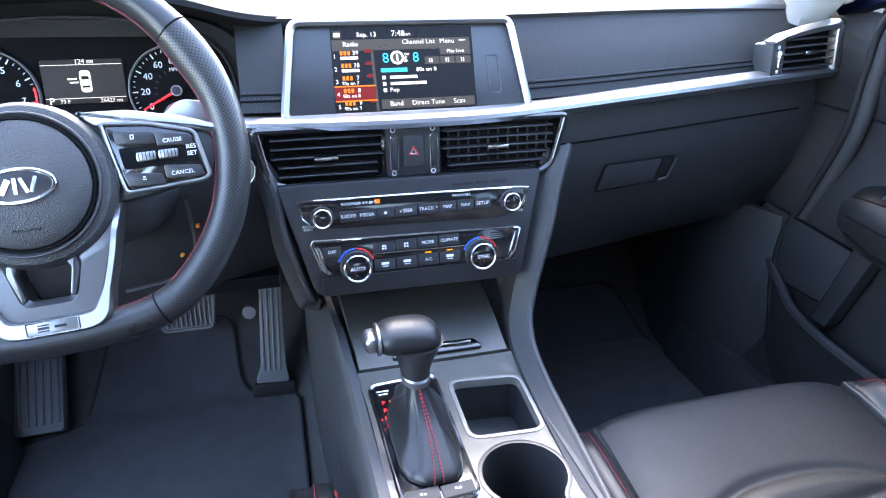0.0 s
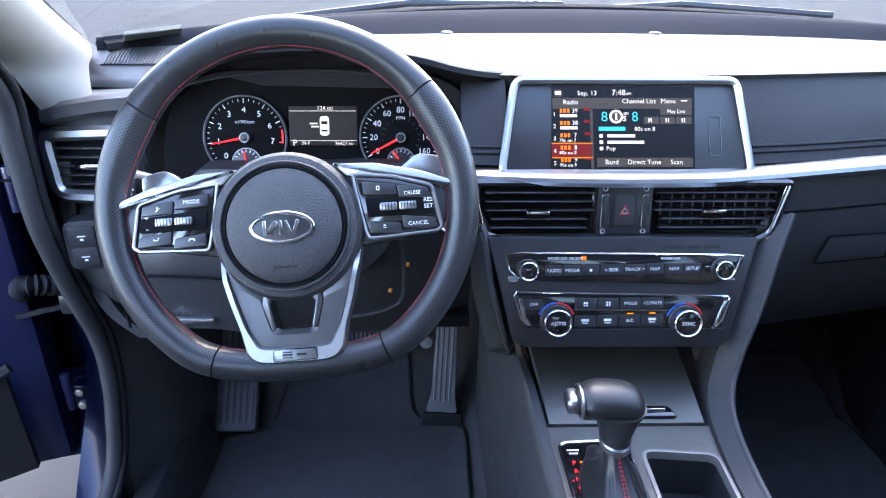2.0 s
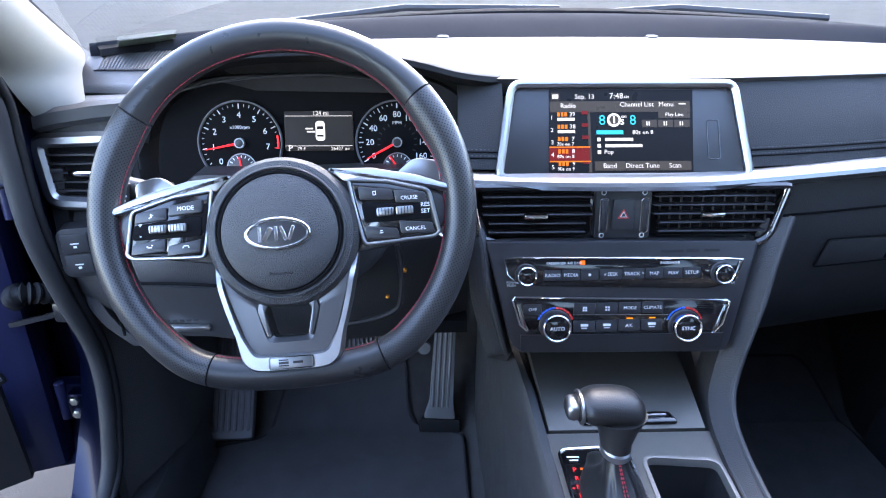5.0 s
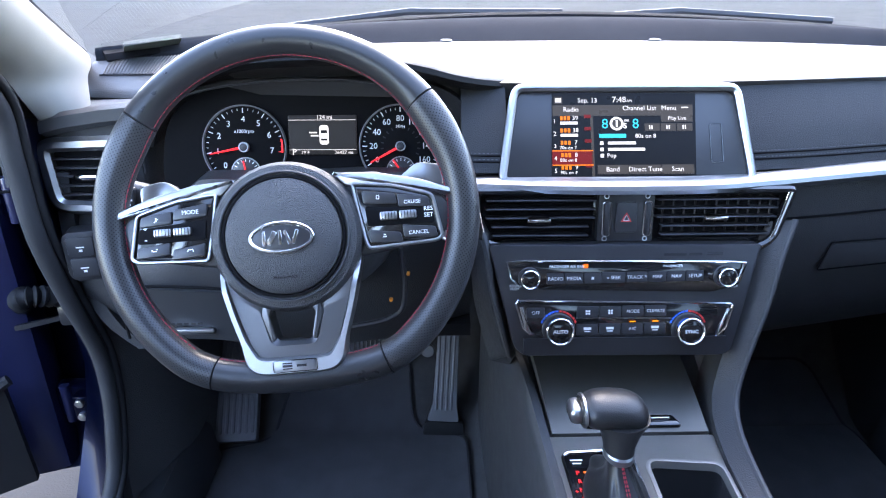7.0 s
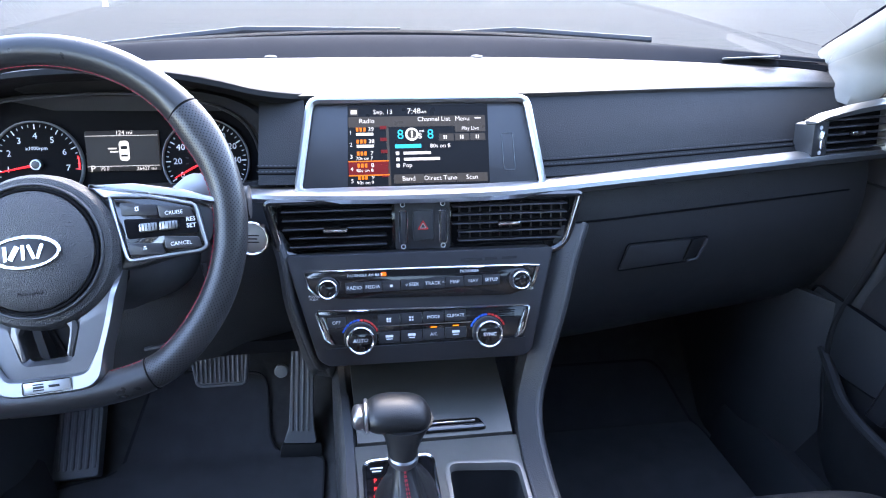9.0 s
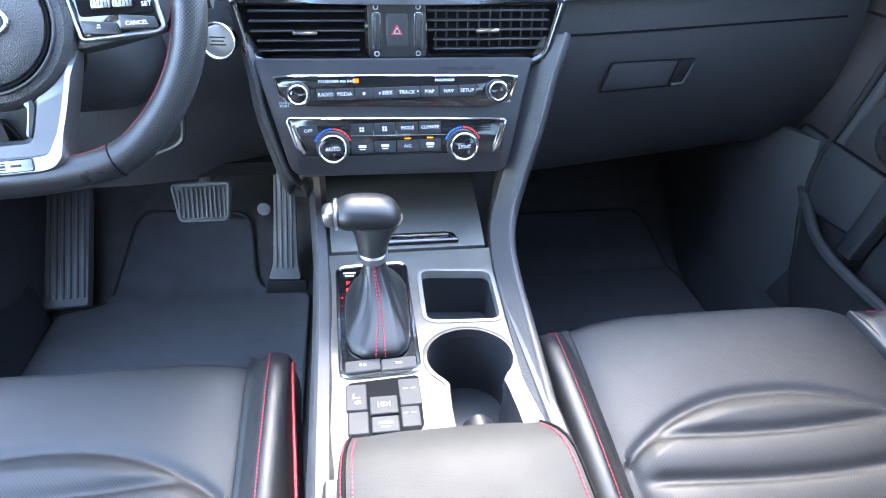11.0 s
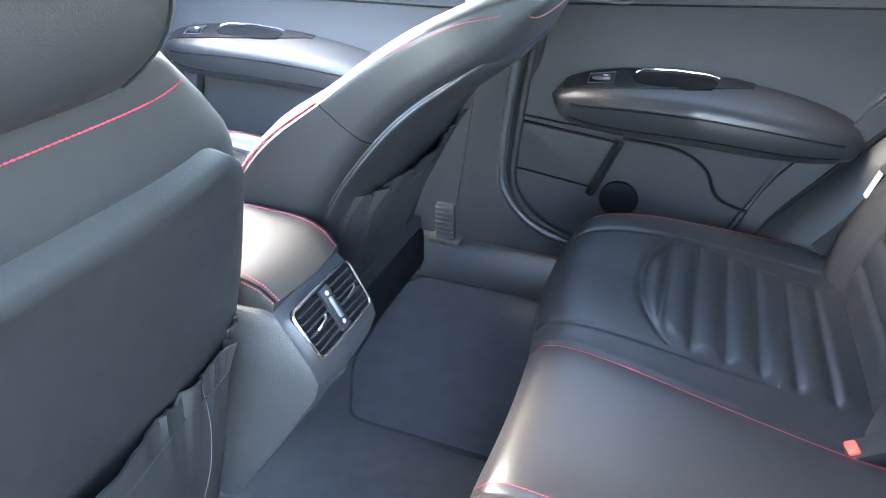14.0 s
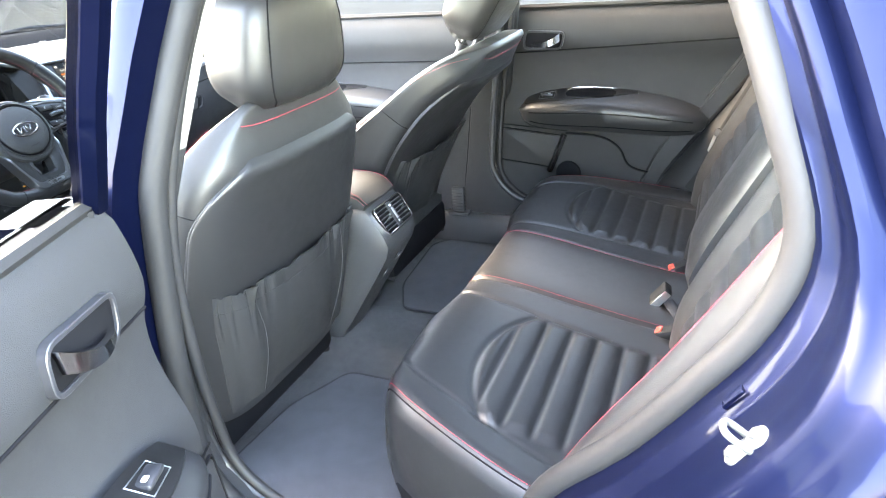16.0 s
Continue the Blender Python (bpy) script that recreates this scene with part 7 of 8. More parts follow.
# gear lever
lev = thing("gear_lever", (-0.042, 0.53, 0.665), "black leather gear lever with pleated gaiter and red stitching", "gear lever")
gb = []
for t, cx, cy, hx, hy, z in ((0, -0.0405, 0.541, 0.0325, 0.074, 0.6655), (0.12, -0.0405, 0.541, 0.0315, 0.071, 0.673), (0.3, -0.039, 0.545, 0.0220, 0.051, 0.685), (0.5, -0.039, 0.551, 0.0155, 0.031, 0.698), (0.75, -0.0410, 0.556, 0.0120, 0.0195, 0.712), (1, -0.042, 0.560, 0.0115, 0.0160, 0.722)):
    rg = []
    for k in range(64):
        a = 2 * math.pi * k / 64
        e = 4.2 - 2.2 * t
        c_, s_ = math.cos(a), math.sin(a)
        wv = 1 + (0.070 * math.sin(a * 4 + 0.8) + 0.035 * math.sin(a * 7 + 5 * t) + 0.018 * math.sin(a * 13 - 5 * t)) * math.sin(math.pi * min(1, t + 0.08))
        far = 1 - (0.52 * (1 - t) * max(0, s_) if c_ < 0 else 0)
        rg.append((cx + hx * wv * far * abs(c_) ** (2 / e) * (1 if c_ > 0 else -1), cy + hy * wv * abs(s_) ** (2 / e) * (1 if s_ > 0 else -1), z))
    gb.append(rg)
fine = list(zip(*[smoothed(col, 5) for col in zip(*gb)]))
fine = [[Vector(p) for p in r] for r in fine]
part("gaiter", loft(fine), LEATHER, lev, "pleated black leather gaiter", angle=70)
for k, f in ((48, 0.42), (48, -0.42)):
    part("stitching", stitches([r[k].lerp(r[k + (1 if f > 0 else -1)], abs(f)) + Vector((0, -0.0006, 0.0008)) for r in fine[1:]], 0.004, 0.003, 0.0008), REDTHREAD, lev, "red stitching")
part("collar", loft([[(-0.042 + r * math.cos(2 * math.pi * k / 28), 0.560 + 1.3 * r * math.sin(2 * math.pi * k / 28), z) for k in range(28)] for r, z in ((0.014, 0.720), (0.0155, 0.722), (0.0155, 0.728), (0.014, 0.730))]), SATIN, lev, "satin collar")
part("stem", loft([[(-0.042 + dx + rx * math.cos(2 * math.pi * k / 28), cy + ry * math.sin(2 * math.pi * k / 28), z) for k in range(28)] for z, rx, ry, dx, cy in ((0.726, 0.0145, 0.019, 0, 0.560), (0.736, 0.016, 0.021, 0, 0.564), (0.747, 0.021, 0.024, 0.002, 0.570), (0.757, 0.030, 0.027, 0.003, 0.576))]), LEATHER, lev, "leather lever stem")
kb = []
for i in range(17):
    t = i / 16
    x = -0.080 + 0.068 * t
    e = (1 - abs(2 * t - 1) ** 4) ** 0.4 if 0 < i < 16 else 0.35
    e = max(e, 0.70 if i == 0 else 0.30)
    kb.append([(x, 0.579 + (0.026 * e) * math.cos(2 * math.pi * k / 24), 0.7625 + 0.003 * math.sin(math.pi * t) - 0.004 * t + 0.0175 * e * math.sin(2 * math.pi * k / 24)) for k in range(24)])
part("knob", loft(kb), LEATHER, lev, "black leather T-shaped knob")
part("knob_trim", tube([(-0.0775, 0.579 + 0.0195 * math.cos(a), 0.7625 + 0.0130 * math.sin(a)) for a in [2 * math.pi * k / 24 for k in range(24)]], 0.0022, 6, closed=True), SATIN, lev)
part("release_button", rbox((0.016, 0.028, 0.019), (-0.084, 0.580, 0.761), 0.007, 3), SATIN, lev, "bright release button")

# armrest box
box = thing("armrest_box", (0, 0.15, 0.30), "padded black leather centre armrest with red double stitching", "armrest")
rings = []
for i in range(25):
    t = i / 24
    y = 0.338 - 0.372 * t
    e = min(1, (math.sin(math.pi * min(1, max(0.0, t * 5 + 0.02)) / 2) if t < 0.2 else 1))
    f_ = 1 - 0.05 * max(0, t - 0.5) if t < 0.80 else 0.985 * math.sqrt(1 - 0.93 * ((t - 0.80) / 0.20) ** 2.4)
    w = 0.0845 * (0.94 + 0.06 * e) - 0.004 * t
    zt = 0.700 + 0.043 * e * f_ + 0.004 * math.sin(math.pi * t)
    zb = 0.690
    sec = []
    for k in range(9):
        a = math.pi * k / 8
        c_, s_ = math.cos(a), math.sin(a)
        sec.append((w * (abs(c_) ** 0.35) * (1 if c_ > 0 else -1), y, zb + (zt - zb) * abs(s_) ** 0.42 + 0.0015 * s_))
    sec = [(w, y, zb), (w * 1.0, y, zb + (zt - zb) * 0.45), (w * 0.985, y, zb + (zt - zb) * 0.75), (w * 0.93, y, zb + (zt - zb) * 0.93), (w * 0.80, y, zt - 0.001), (w * 0.5, y, zt + 0.0015), (0, y, zt + 0.002), (-w * 0.5, y, zt + 0.0015), (-w * 0.80, y, zt - 0.001), (-w * 0.93, y, zb + (zt - zb) * 0.93), (-w * 0.985, y, zb + (zt - zb) * 0.75), (-w, y, zb + (zt - zb) * 0.45), (-w, y, zb)]
    bow = 0.014 * max(0, (t - 0.80) / 0.20) ** 2
    rings.append([(x * (1 - 0.05 * max(0, (t - 0.86) / 0.14) ** 2) + 0.004, y_ - bow * (1 - (x / w) ** 2), z) for x, y_, z in sec])
pad = part("pad", loft(rings), ARMHIDE, box, "padded black leather lid")
for idx in (3, 9):
    ln = [Vector(r[idx]) for r in rings]
    sgn = 1 if idx == 3 else -1
    part("seam", tube([p + Vector((0, 0, 0.0004)) for p in ln], 0.0014, 6), BLACK, pad)
    for d in (-0.006, 0.005):
        part("stitching", stitches([Vector(r[idx]).lerp(Vector(r[idx + (1 if (d < 0) == (sgn > 0) else -1)]), 0.5) + Vector((0, 0, 0.0006)) for r in rings[1:]], 0.0042, 0.0030, 0.0008), REDTHREAD, pad, "red stitching")
part("bin_body", loft([[(-w, y0, z), (w, y0, z), (w, y1, z), (-w, y1, z)] for z, w, y0, y1 in ((0.28, 0.072, 0.345, 0.14), (0.45, 0.072, 0.345, 0.08), (0.60, 0.074, 0.345, 0.0), (0.690, 0.073, 0.330, -0.030))]), PLASTIC, box, "dark console box")
# rear face with vents
rf = [(0.702, -0.028, 0.078), (0.697, -0.040, 0.080), (0.685, -0.050, 0.082), (0.635, -0.083, 0.084), (0.61, -0.090, 0.082), (0.58, -0.080, 0.078), (0.50, -0.030, 0.074), (0.40, 0.035, 0.072), (0.30, 0.10, 0.072)]
rings = []
for z, y, w in rf:
    rings.append([(-w - 0.010, 0.30, z), (-w - 0.006, y + 0.10, z), (-w - 0.003, y + 0.02, z), (-w * 0.93, y + 0.003, z), (-w * 0.5, y, z), (0, y - 0.001, z), (w * 0.5, y, z), (w * 0.93, y + 0.003, z), (w + 0.003, y + 0.02, z), (w + 0.006, y + 0.10, z), (w + 0.010, 0.30, z)])
part("rear_face", loft(rings), GRAIN, box, "grained rear console face")
mrv = Matrix.Translation((0, -0.0675, 0.666)) @ pose(0, 0, 0, 0, 0, 0) @ pose(0, 0, 0, 90 - 31)
rv = part("rear_vent", plate(rounded([(-0.063, -0.033), (0.063, -0.033), (0.066, 0.033), (-0.066, 0.033)], 0.012), -0.02, 0.001, mrv), BLACK, box, "pair of rear air vents in a chrome frame")
part("vent_frame", rim(rounded([(-0.066, -0.036), (0.066, -0.036), (0.069, 0.036), (-0.069, 0.036)], 0.014), 0.0045, -0.01, 0.006, mrv, 0.0015), CHROME, rv, "chrome vent frame")
for s in (-1, 1):
    for k in range(6):
        part("slat", rbox((0.046, 0.0022, 0.008), (s * 0.036, -0.024 + 0.0095 * k, 0.002), 0.0007, 1, mrv @ pose(0, 0, 0, 0, 0, 0)), PLASTIC, rv)
    part("vent_knob", tube([mrv @ Vector((s * 0.036 - 0.012, 0.0 - 0.004, 0.009)), mrv @ Vector((s * 0.036 + 0.008, 0.0, 0.010)), mrv @ Vector((s * 0.036 + 0.012, 0.004, 0.007))], 0.0022, 6), CHROME, rv)
wp = part("wheel_panel", plate(rrect(0.020, 0.060, 0.002), 0, 0.006, mrv, 0.001), SATINBLACK, rv)
part("thumbwheel", rbox((0.006, 0.030, 0.008), (0, 0, 0.006), 0.0025, 2, mrv), SATIN, wp)
for y in (0.021, -0.021):
    part("wheel_mark", disc(0.003, 0.006, 0.0066, mrv, n=14, bevel=0.0002, at=(0, y)), WHITE, wp)
msk = Matrix.Translation((0.012, -0.060, 0.553)) @ pose(0, 0, 0, 90 + 33)
sk = part("power_socket", disc(0.014, 0, 0.006, msk, n=28, bevel=0.002), SATINBLACK, box, "round covered power socket")
bars([(0, 0, 0.008, 0.006)], msk, WHITE, sk, 0.0062, "socket_mark")
part("socket_cover", disc(0.014, 0, 0.005, Matrix.Translation((-0.012, -0.035, 0.513)) @ pose(0, 0, 0, 90 + 33), n=28, bevel=0.002), PLASTIC, box)

# ---- pedals and mats ----
dead = thing("footrest", (-0.63, 1.10, 0.30), "grey ribbed rubber footrest", "footrest")
mdp = Matrix.Translation((-0.630, 1.080, 0.307)) @ pose(0, 0, 0, 45, 0, 3)
part("pad", plate(rounded([(-0.062, 0.0), (0.056, 0.0), (0.058, 0.245), (-0.060, 0.245)], 0.008), -0.012, 0.014, mdp, 0.003), PEDAL, dead)
for k in range(9):
    part("rib", rbox((0.007, 0.215, 0.005), (-0.052 + 0.0125 * k, 0.122, 0.0155), 0.002, 1, mdp), PEDAL, dead)
brk = thing("brake_pedal", (-0.345, 1.15, 0.47), "grey ribbed rubber brake pedal", "pedal")
mbp = facing((-0.346, 1.140, 0.494), 25)
part("pad", plate(rounded([(-0.053, 0.034), (0.053, 0.036), (0.046, -0.034), (-0.040, -0.034)], 0.012), -0.010, 0.003, mbp, 0.002), PEDAL, brk)
part("pad_edge", rim(rounded([(-0.056, 0.037), (0.056, 0.039), (0.049, -0.037), (-0.043, -0.037)], 0.013), 0.006, -0.008, 0.007, mbp, 0.002), PEDAL, brk)
for k in range(11):
    x = -0.040 + 0.0083 * k
    part("rib", rbox((0.0042, 0.058 - 0.010 * (k == 0), 0.006), (x, 0.0, 0.005), 0.0014, 1, mbp), PEDAL, brk)
part("arm", tube([(-0.345, 1.15, 0.50), (-0.34, 1.20, 0.55), (-0.335, 1.23, 0.68)], 0.010, 8), STEEL, brk)
acc = thing("accelerator_pedal", (-0.20, 1.13, 0.30), "tall grey ribbed accelerator pedal hinged at the floor", "pedal")
map_ = Matrix.Translation((-0.207, 1.105, 0.303)) @ pose(0, 0, 0, 74, 3, -2)
part("pad", plate(rounded([(-0.032, 0.025), (0.032, 0.025), (0.026, 0.06), (0.022, 0.245), (-0.018, 0.245), (-0.022, 0.06)], 0.006), -0.008, 0.006, map_, 0.002), PEDAL, acc)
for k in range(4):
    part("rib", rbox((0.005, 0.19, 0.004), (-0.015 + 0.010 * k, 0.145, 0.007), 0.0015, 1, map_), PEDAL, acc)
part("hinge", plate(rounded([(-0.040, -0.006), (0.044, -0.004), (0.042, 0.024), (-0.036, 0.022)], 0.006), -0.012, 0.004, map_, 0.003), RUBBER, acc, "black hinge block")
part("stop", disc(0.013, -0.006, 0.006, map_, n=18, bevel=0.002, at=(-0.038, 0.17)), PEDAL, acc)


def carpet_z(x, y):
    return floor_fn((x + 0.76) / 1.52, (y + 1.2) / 2.75)[2]


def floor_mat(name, outline, label, thick=0.010, step=0.02):
    o = ccw(rounded(outline, 0.03, 5))
    th = thing(name, (sum(p[0] for p in o) / len(o), sum(p[1] for p in o) / len(o), 0.29), label, "floor mat", "floor mats")
    xs0, xs1 = min(p[0] for p in o), max(p[0] for p in o)
    ys0, ys1 = min(p[1] for p in o), max(p[1] for p in o)
    nx, ny = max(2, int((xs1 - xs0) / step)), max(2, int((ys1 - ys0) / step))

    def sheet(u, v):
        y = ys0 + (ys1 - ys0) * v
        y_ = min(max(y, ys0 + 1e-4), ys1 - 1e-4)
        cr = [x1 + (x2 - x1) * (y_ - y1) / (y2 - y1) for (x1, y1), (x2, y2) in zip(o, o[1:] + o[:1]) if (y1 > y_) != (y2 > y_)]
        x = min(cr) + (max(cr) - min(cr)) * u
        return (x, y, carpet_z(x, y) + thick)

    bm = shell(sheet, nx, ny, (0, 0, -0.007))
    part("carpet", bm, MATM, th)
    part("binding", tube([(x, y, carpet_z(x, y) + thick - 0.002) for x, y in o], 0.0034, 6, closed=True), BELT, th, "black bound edge")
    return th


floor_mat("floor_mat", [(-0.665, 0.62), (-0.16, 0.60), (-0.158, 1.10), (-0.268, 1.13), (-0.275, 1.24), (-0.50, 1.25), (-0.555, 1.10), (-0.665, 1.07)], "dark blue-black carpet floor mat in the driver's footwell")
floor_mat("floor_mat", [(0.16, 0.62), (0.64, 0.62), (0.64, 1.10), (0.58, 1.22), (0.22, 1.22), (0.16, 1.1)], "dark carpet floor mat in the passenger footwell")
floor_mat("floor_mat", [(0.16, -0.36), (0.66, -0.36), (0.655, 0.06), (0.60, 0.115), (0.30, 0.09), (0.16, 0.02)], "dark carpet floor mat in the rear footwell")
floor_mat("floor_mat", [(-0.16, -0.36), (-0.66, -0.36), (-0.655, 0.06), (-0.60, 0.115), (-0.30, 0.09), (-0.16, 0.02)], "dark carpet floor mat in the rear footwell")


# ---- front seats ----
def pleat(k, pitch):
    """Height of a padded pleat, 0 at its seams: k counts seams."""
    d = (k - round(k)) * pitch
    return 0.7 * (1 - math.exp(-(d / 0.0065) ** 2)) + 0.3 * math.sin(math.pi * k) ** 2


def front_seat(x0, recline, label, bx=0.0, bw=1.0, head=0.032, reach=0.0):
    """A front seat; recline: whether its backrest is let down far."""
    seat = thing("front_seat", (x0, 0.25, 0.29), label, "car seat", "front seats")
    hw = 0.188

    def cz(x, y):
        y -= reach * max(0, min(1, (y - 0.40) / 0.16))
        return soft(((0.05, 0.515), (0.15, 0.535), (0.30, 0.565), (0.42, 0.585), (0.52, 0.600), (0.560, 0.598), (0.578, 0.585)), y)

    def arc(x):
        return 0.455 - 0.055 * (abs(x) / 0.165) ** 2.2

    def top(u, v):
        x = (2 * u - 1) * hw
        tip_y = 0.578 + reach * (1 - 0.5 * abs(2 * u - 1) ** 4)
        y = 0.05 + (tip_y - 0.05) * v
        z = cz(x, y) - 0.014 * abs(2 * u - 1) ** 6
        e = (tip_y - y) / 0.03
        if e < 1:
            z -= 0.028 * (1 - e) ** 2
        a = arc(x) - y
        if abs(x) < 0.172 and a > 0:
            k = (0.405 - y + 0.012 * (x / 0.165) ** 2) / 0.050
            puff = pleat(k, 0.050)
            edge_ = min(1, a / 0.024) * min(1, (0.172 - abs(x)) / 0.024)
            z += 0.0070 * puff * edge_
        z -= 0.0035 * math.exp(-(a / 0.007) ** 2) * (abs(x) < 0.175)
        z -= 0.0030 * math.exp(-((abs(x) - 0.174) / 0.006) ** 2) * (a > 0)
        return (x0 + x, y, z)

    part("cushion", shell(top, 150, 200, (0, 0, -0.13)), SEATPERF, seat, "perforated black leather cushion with stitched pleats")
    for sd_ in (-1, 1):
        rings = []
        for k in range(19):
            t = k / 18
            y = 0.10 + 0.468 * t
            zz = cz(0, y)
            e = 1 if t < 0.9 else math.sqrt(max(0.02, 1 - ((t - 0.9) / 0.1) ** 2))
            w, h = 0.052 + 0.030 * (1 - t), (0.020 + 0.012 * math.sin(math.pi * min(1, t + 0.1))) * e
            xin = hw - 0.006
            rings.append([(x0 + sd_ * xx, y, z) for xx, z in ((xin, zz - 0.10), (xin, zz - 0.012), (xin + 0.010, zz + h * 0.35 - 0.006), (xin + 0.028, zz + h * 0.95 - 0.012 * (1 - e)), (xin + 0.046, zz + h * 0.80 - 0.016 * (1 - e)), (xin + w - 0.006, zz + h * 0.05 - 0.02 * (1 - e)), (xin + w, zz - 0.035 - 0.02 * (1 - e)), (xin + w - 0.004, zz - 0.10), (xin + w - 0.02, 0.42))])
        full = [smoothed(r, 4) for r in rings]
        bo = part("bolster", loft([[q[k] for k in range(len(q))] for q in full]), LEATHER, seat, "padded black leather side bolster", angle=60)
        part("piping", tube([Vector(r[5]) + Vector((sd_ * 0.002, 0, 0.0)) for r in rings], 0.0020, 6), REDPIPE, bo, "red piping")
        part("stitching", stitches([Vector(r[3]) + Vector((0, 0, 0.0012)) for r in rings], 0.0045, 0.0032, 0.0008), REDTHREAD, bo, "red stitching")
        part("side_trim", loft([[(x0 + sd_ * 0.205, y, 0.33), (x0 + sd_ * 0.240, y, 0.33), (x0 + sd_ * 0.246, y, 0.46), (x0 + sd_ * 0.205, y, 0.48)] for y in (0.12, 0.2, 0.45)]), PLASTIC, seat)
        part("rail", rbox((0.035, 0.36, 0.03), (x0 + sd_ * 0.17, 0.32, 0.315), 0.006), STEEL, seat, "steel seat rail")
        rc = part("rail_cover", rbox((0.038, 0.03, 0.036), (x0 + sd_ * 0.17, 0.135, 0.318), 0.006), SATINBLACK, seat, "black rail end cover")
    part("pan", rbox((0.40, 0.46, 0.10), (x0, 0.27, 0.43), 0.02), BLACK, seat)

    cx0, x0 = x0, x0 + bx
    # backrest, in rings from the bottom upwards
    spine = ((0.055, 0.47), (0.030, 0.60), (0.008, 0.72), (-0.022, 0.83), (-0.047, 0.91), (-0.078, 0.975), (-0.108, 1.032)) if not recline else ((0.130, 0.47), (0.100, 0.60), (0.030, 0.745), (-0.020, 0.822), (-0.085, 0.897), (-0.155, 0.950), (-0.250, 1.003))
    vv_ = (0, 0.2, 0.4, 0.6, 0.75, 0.9, 1.0) if not recline else (0, 0.195, 0.431, 0.566, 0.711, 0.84, 1.0)

    def axis(v):
        return soft([(a, p[0]) for a, p in zip(vv_, spine)], v), soft([(a, p[1]) for a, p in zip(vv_, spine)], v)

    def front_n(v):
        (ya, za), (yb, zb) = axis(max(0, v - 0.03)), axis(min(1, v + 0.03))
        q_ = Vector((0, zb - za, ya - yb))
        return q_.normalized()

    def half(v):
        return bw * soft(((0, 0.240), (0.25, 0.268), (0.45, 0.288), (0.62, 0.284), (0.80, 0.262), (0.91, 0.222), (1, 0.150)), v)

    def sd_far(xx):
        return xx * cx0 > 0

    def sec_pt(v, a):
        """A point of the backrest's ring at height v, a round it from the right over the front."""
        y, z = axis(v)
        nn = front_n(v)
        w = half(v)
        th = soft(((0, 0.060), (0.3, 0.066), (0.75, 0.056), (0.93, 0.042), (1, 0.018)), v)
        bol = soft(((0, 0.050), (0.35, 0.075), (0.52, 0.055), (0.66, 0.016), (0.85, 0.004), (1, 0)) if recline else ((0, 0.05), (0.35, 0.09), (0.60, 0.080), (0.74, 0.040), (0.86, 0.008), (1, 0)), v)
        c_, s_ = math.cos(a), math.sin(a)
        f_ = max(0, min(1, s_ + 0.6))
        xx = w * (0.87 + 0.13 * f_ * f_ * (3 - 2 * f_)) * (abs(c_) ** (0.42 if s_ > 0 else 0.55)) * (1 if c_ > 0 else -1)
        if s_ >= 0:
            xx *= 1 + 0.085 * math.exp(-((v - 0.44) / 0.16) ** 2) * min(1, s_ * 3) * (0 if sd_far(xx) else 1)
            dd = 0.80 * (th + bol * math.exp(-(max(0, w * 0.82 - abs(xx)) / 0.055) ** 2)) * abs(s_) ** 0.30
        else:
            dd = -0.052 * abs(s_) ** 0.5 * min(1, (1.02 - v) * 8)
        return (x0 + xx, y + dd * nn.y, z + dd * nn.z)

    def section(v):
        return [sec_pt(v, 2 * math.pi * k / 56) for k in range(56)]

    rings = [section(k / 30) for k in range(31)]
    mid_ = sum((Vector(p) for p in rings[-1]), Vector()) / 56
    end_ = Vector((0, axis(1.0)[0] - axis(0.95)[0], axis(1.0)[1] - axis(0.95)[1])).normalized()
    for f, h in ((0.90, 0.007), (0.70, 0.012), (0.35, 0.015)):
        rings.append([mid_ + (Vector(p) - mid_) * f + end_ * h for p in rings[30]])
    part("backrest", loft(rings), LEATHER, seat, "black leather backrest with side bolsters")
    for sd_ in (-1, 1):
        def edge(v, kk):
            q_ = section(v)
            return Vector(q_[kk % 56])
        kk = 4 if sd_ > 0 else 24
        pts = []
        for i in range(41):
            v_ = 0.06 + 0.89 * i / 40
            kf = kk - sd_ * (3.6 * max(0, v_ - 0.64) / 0.31 if recline else 0)
            pts.append(edge(v_, math.floor(kf)).lerp(edge(v_, math.ceil(kf)), kf - math.floor(kf)))
        part("piping", tube([p + Vector((sd_ * 0.0015, 0.001, 0)) for p in pts[:27 if recline else 32]], 0.0013, 8), REDPIPE, seat, "red piping")
        part("stitching", stitches([p + Vector((sd_ * 0.001, 0.001, 0.001)) for p in pts[26 if recline else 31:]], 0.0040, 0.0030, 0.0005), REDTHREAD, seat, "red stitching")
        # seam round the shoulder
        kk0, kk1 = (4, -10) if sd_ > 0 else (24, 38)
        sm = []
        for i in range(41):
            kf = kk0 + (kk1 - kk0) * i / 40
            sec = section((0.645 if recline else 0.745) - 0.03 * i / 40)
            sm.append(Vector(sec[math.floor(kf) % 56]).lerp(Vector(sec[math.ceil(kf) % 56]), kf - math.floor(kf)))
        part("shoulder_seam", tube(sm, 0.0009, 6), BLACK, seat)
    # red stitch over the top, along the rear edge
    tp = [Vector(section(0.975)[i % 56]) for i in range(30, 55)]
    part("stitching", stitches([p + Vector((0, -0.001, 0.001)) for p in tp], 0.0042, 0.0034, 0.0008), REDTHREAD, seat, "red stitching across the shoulders")

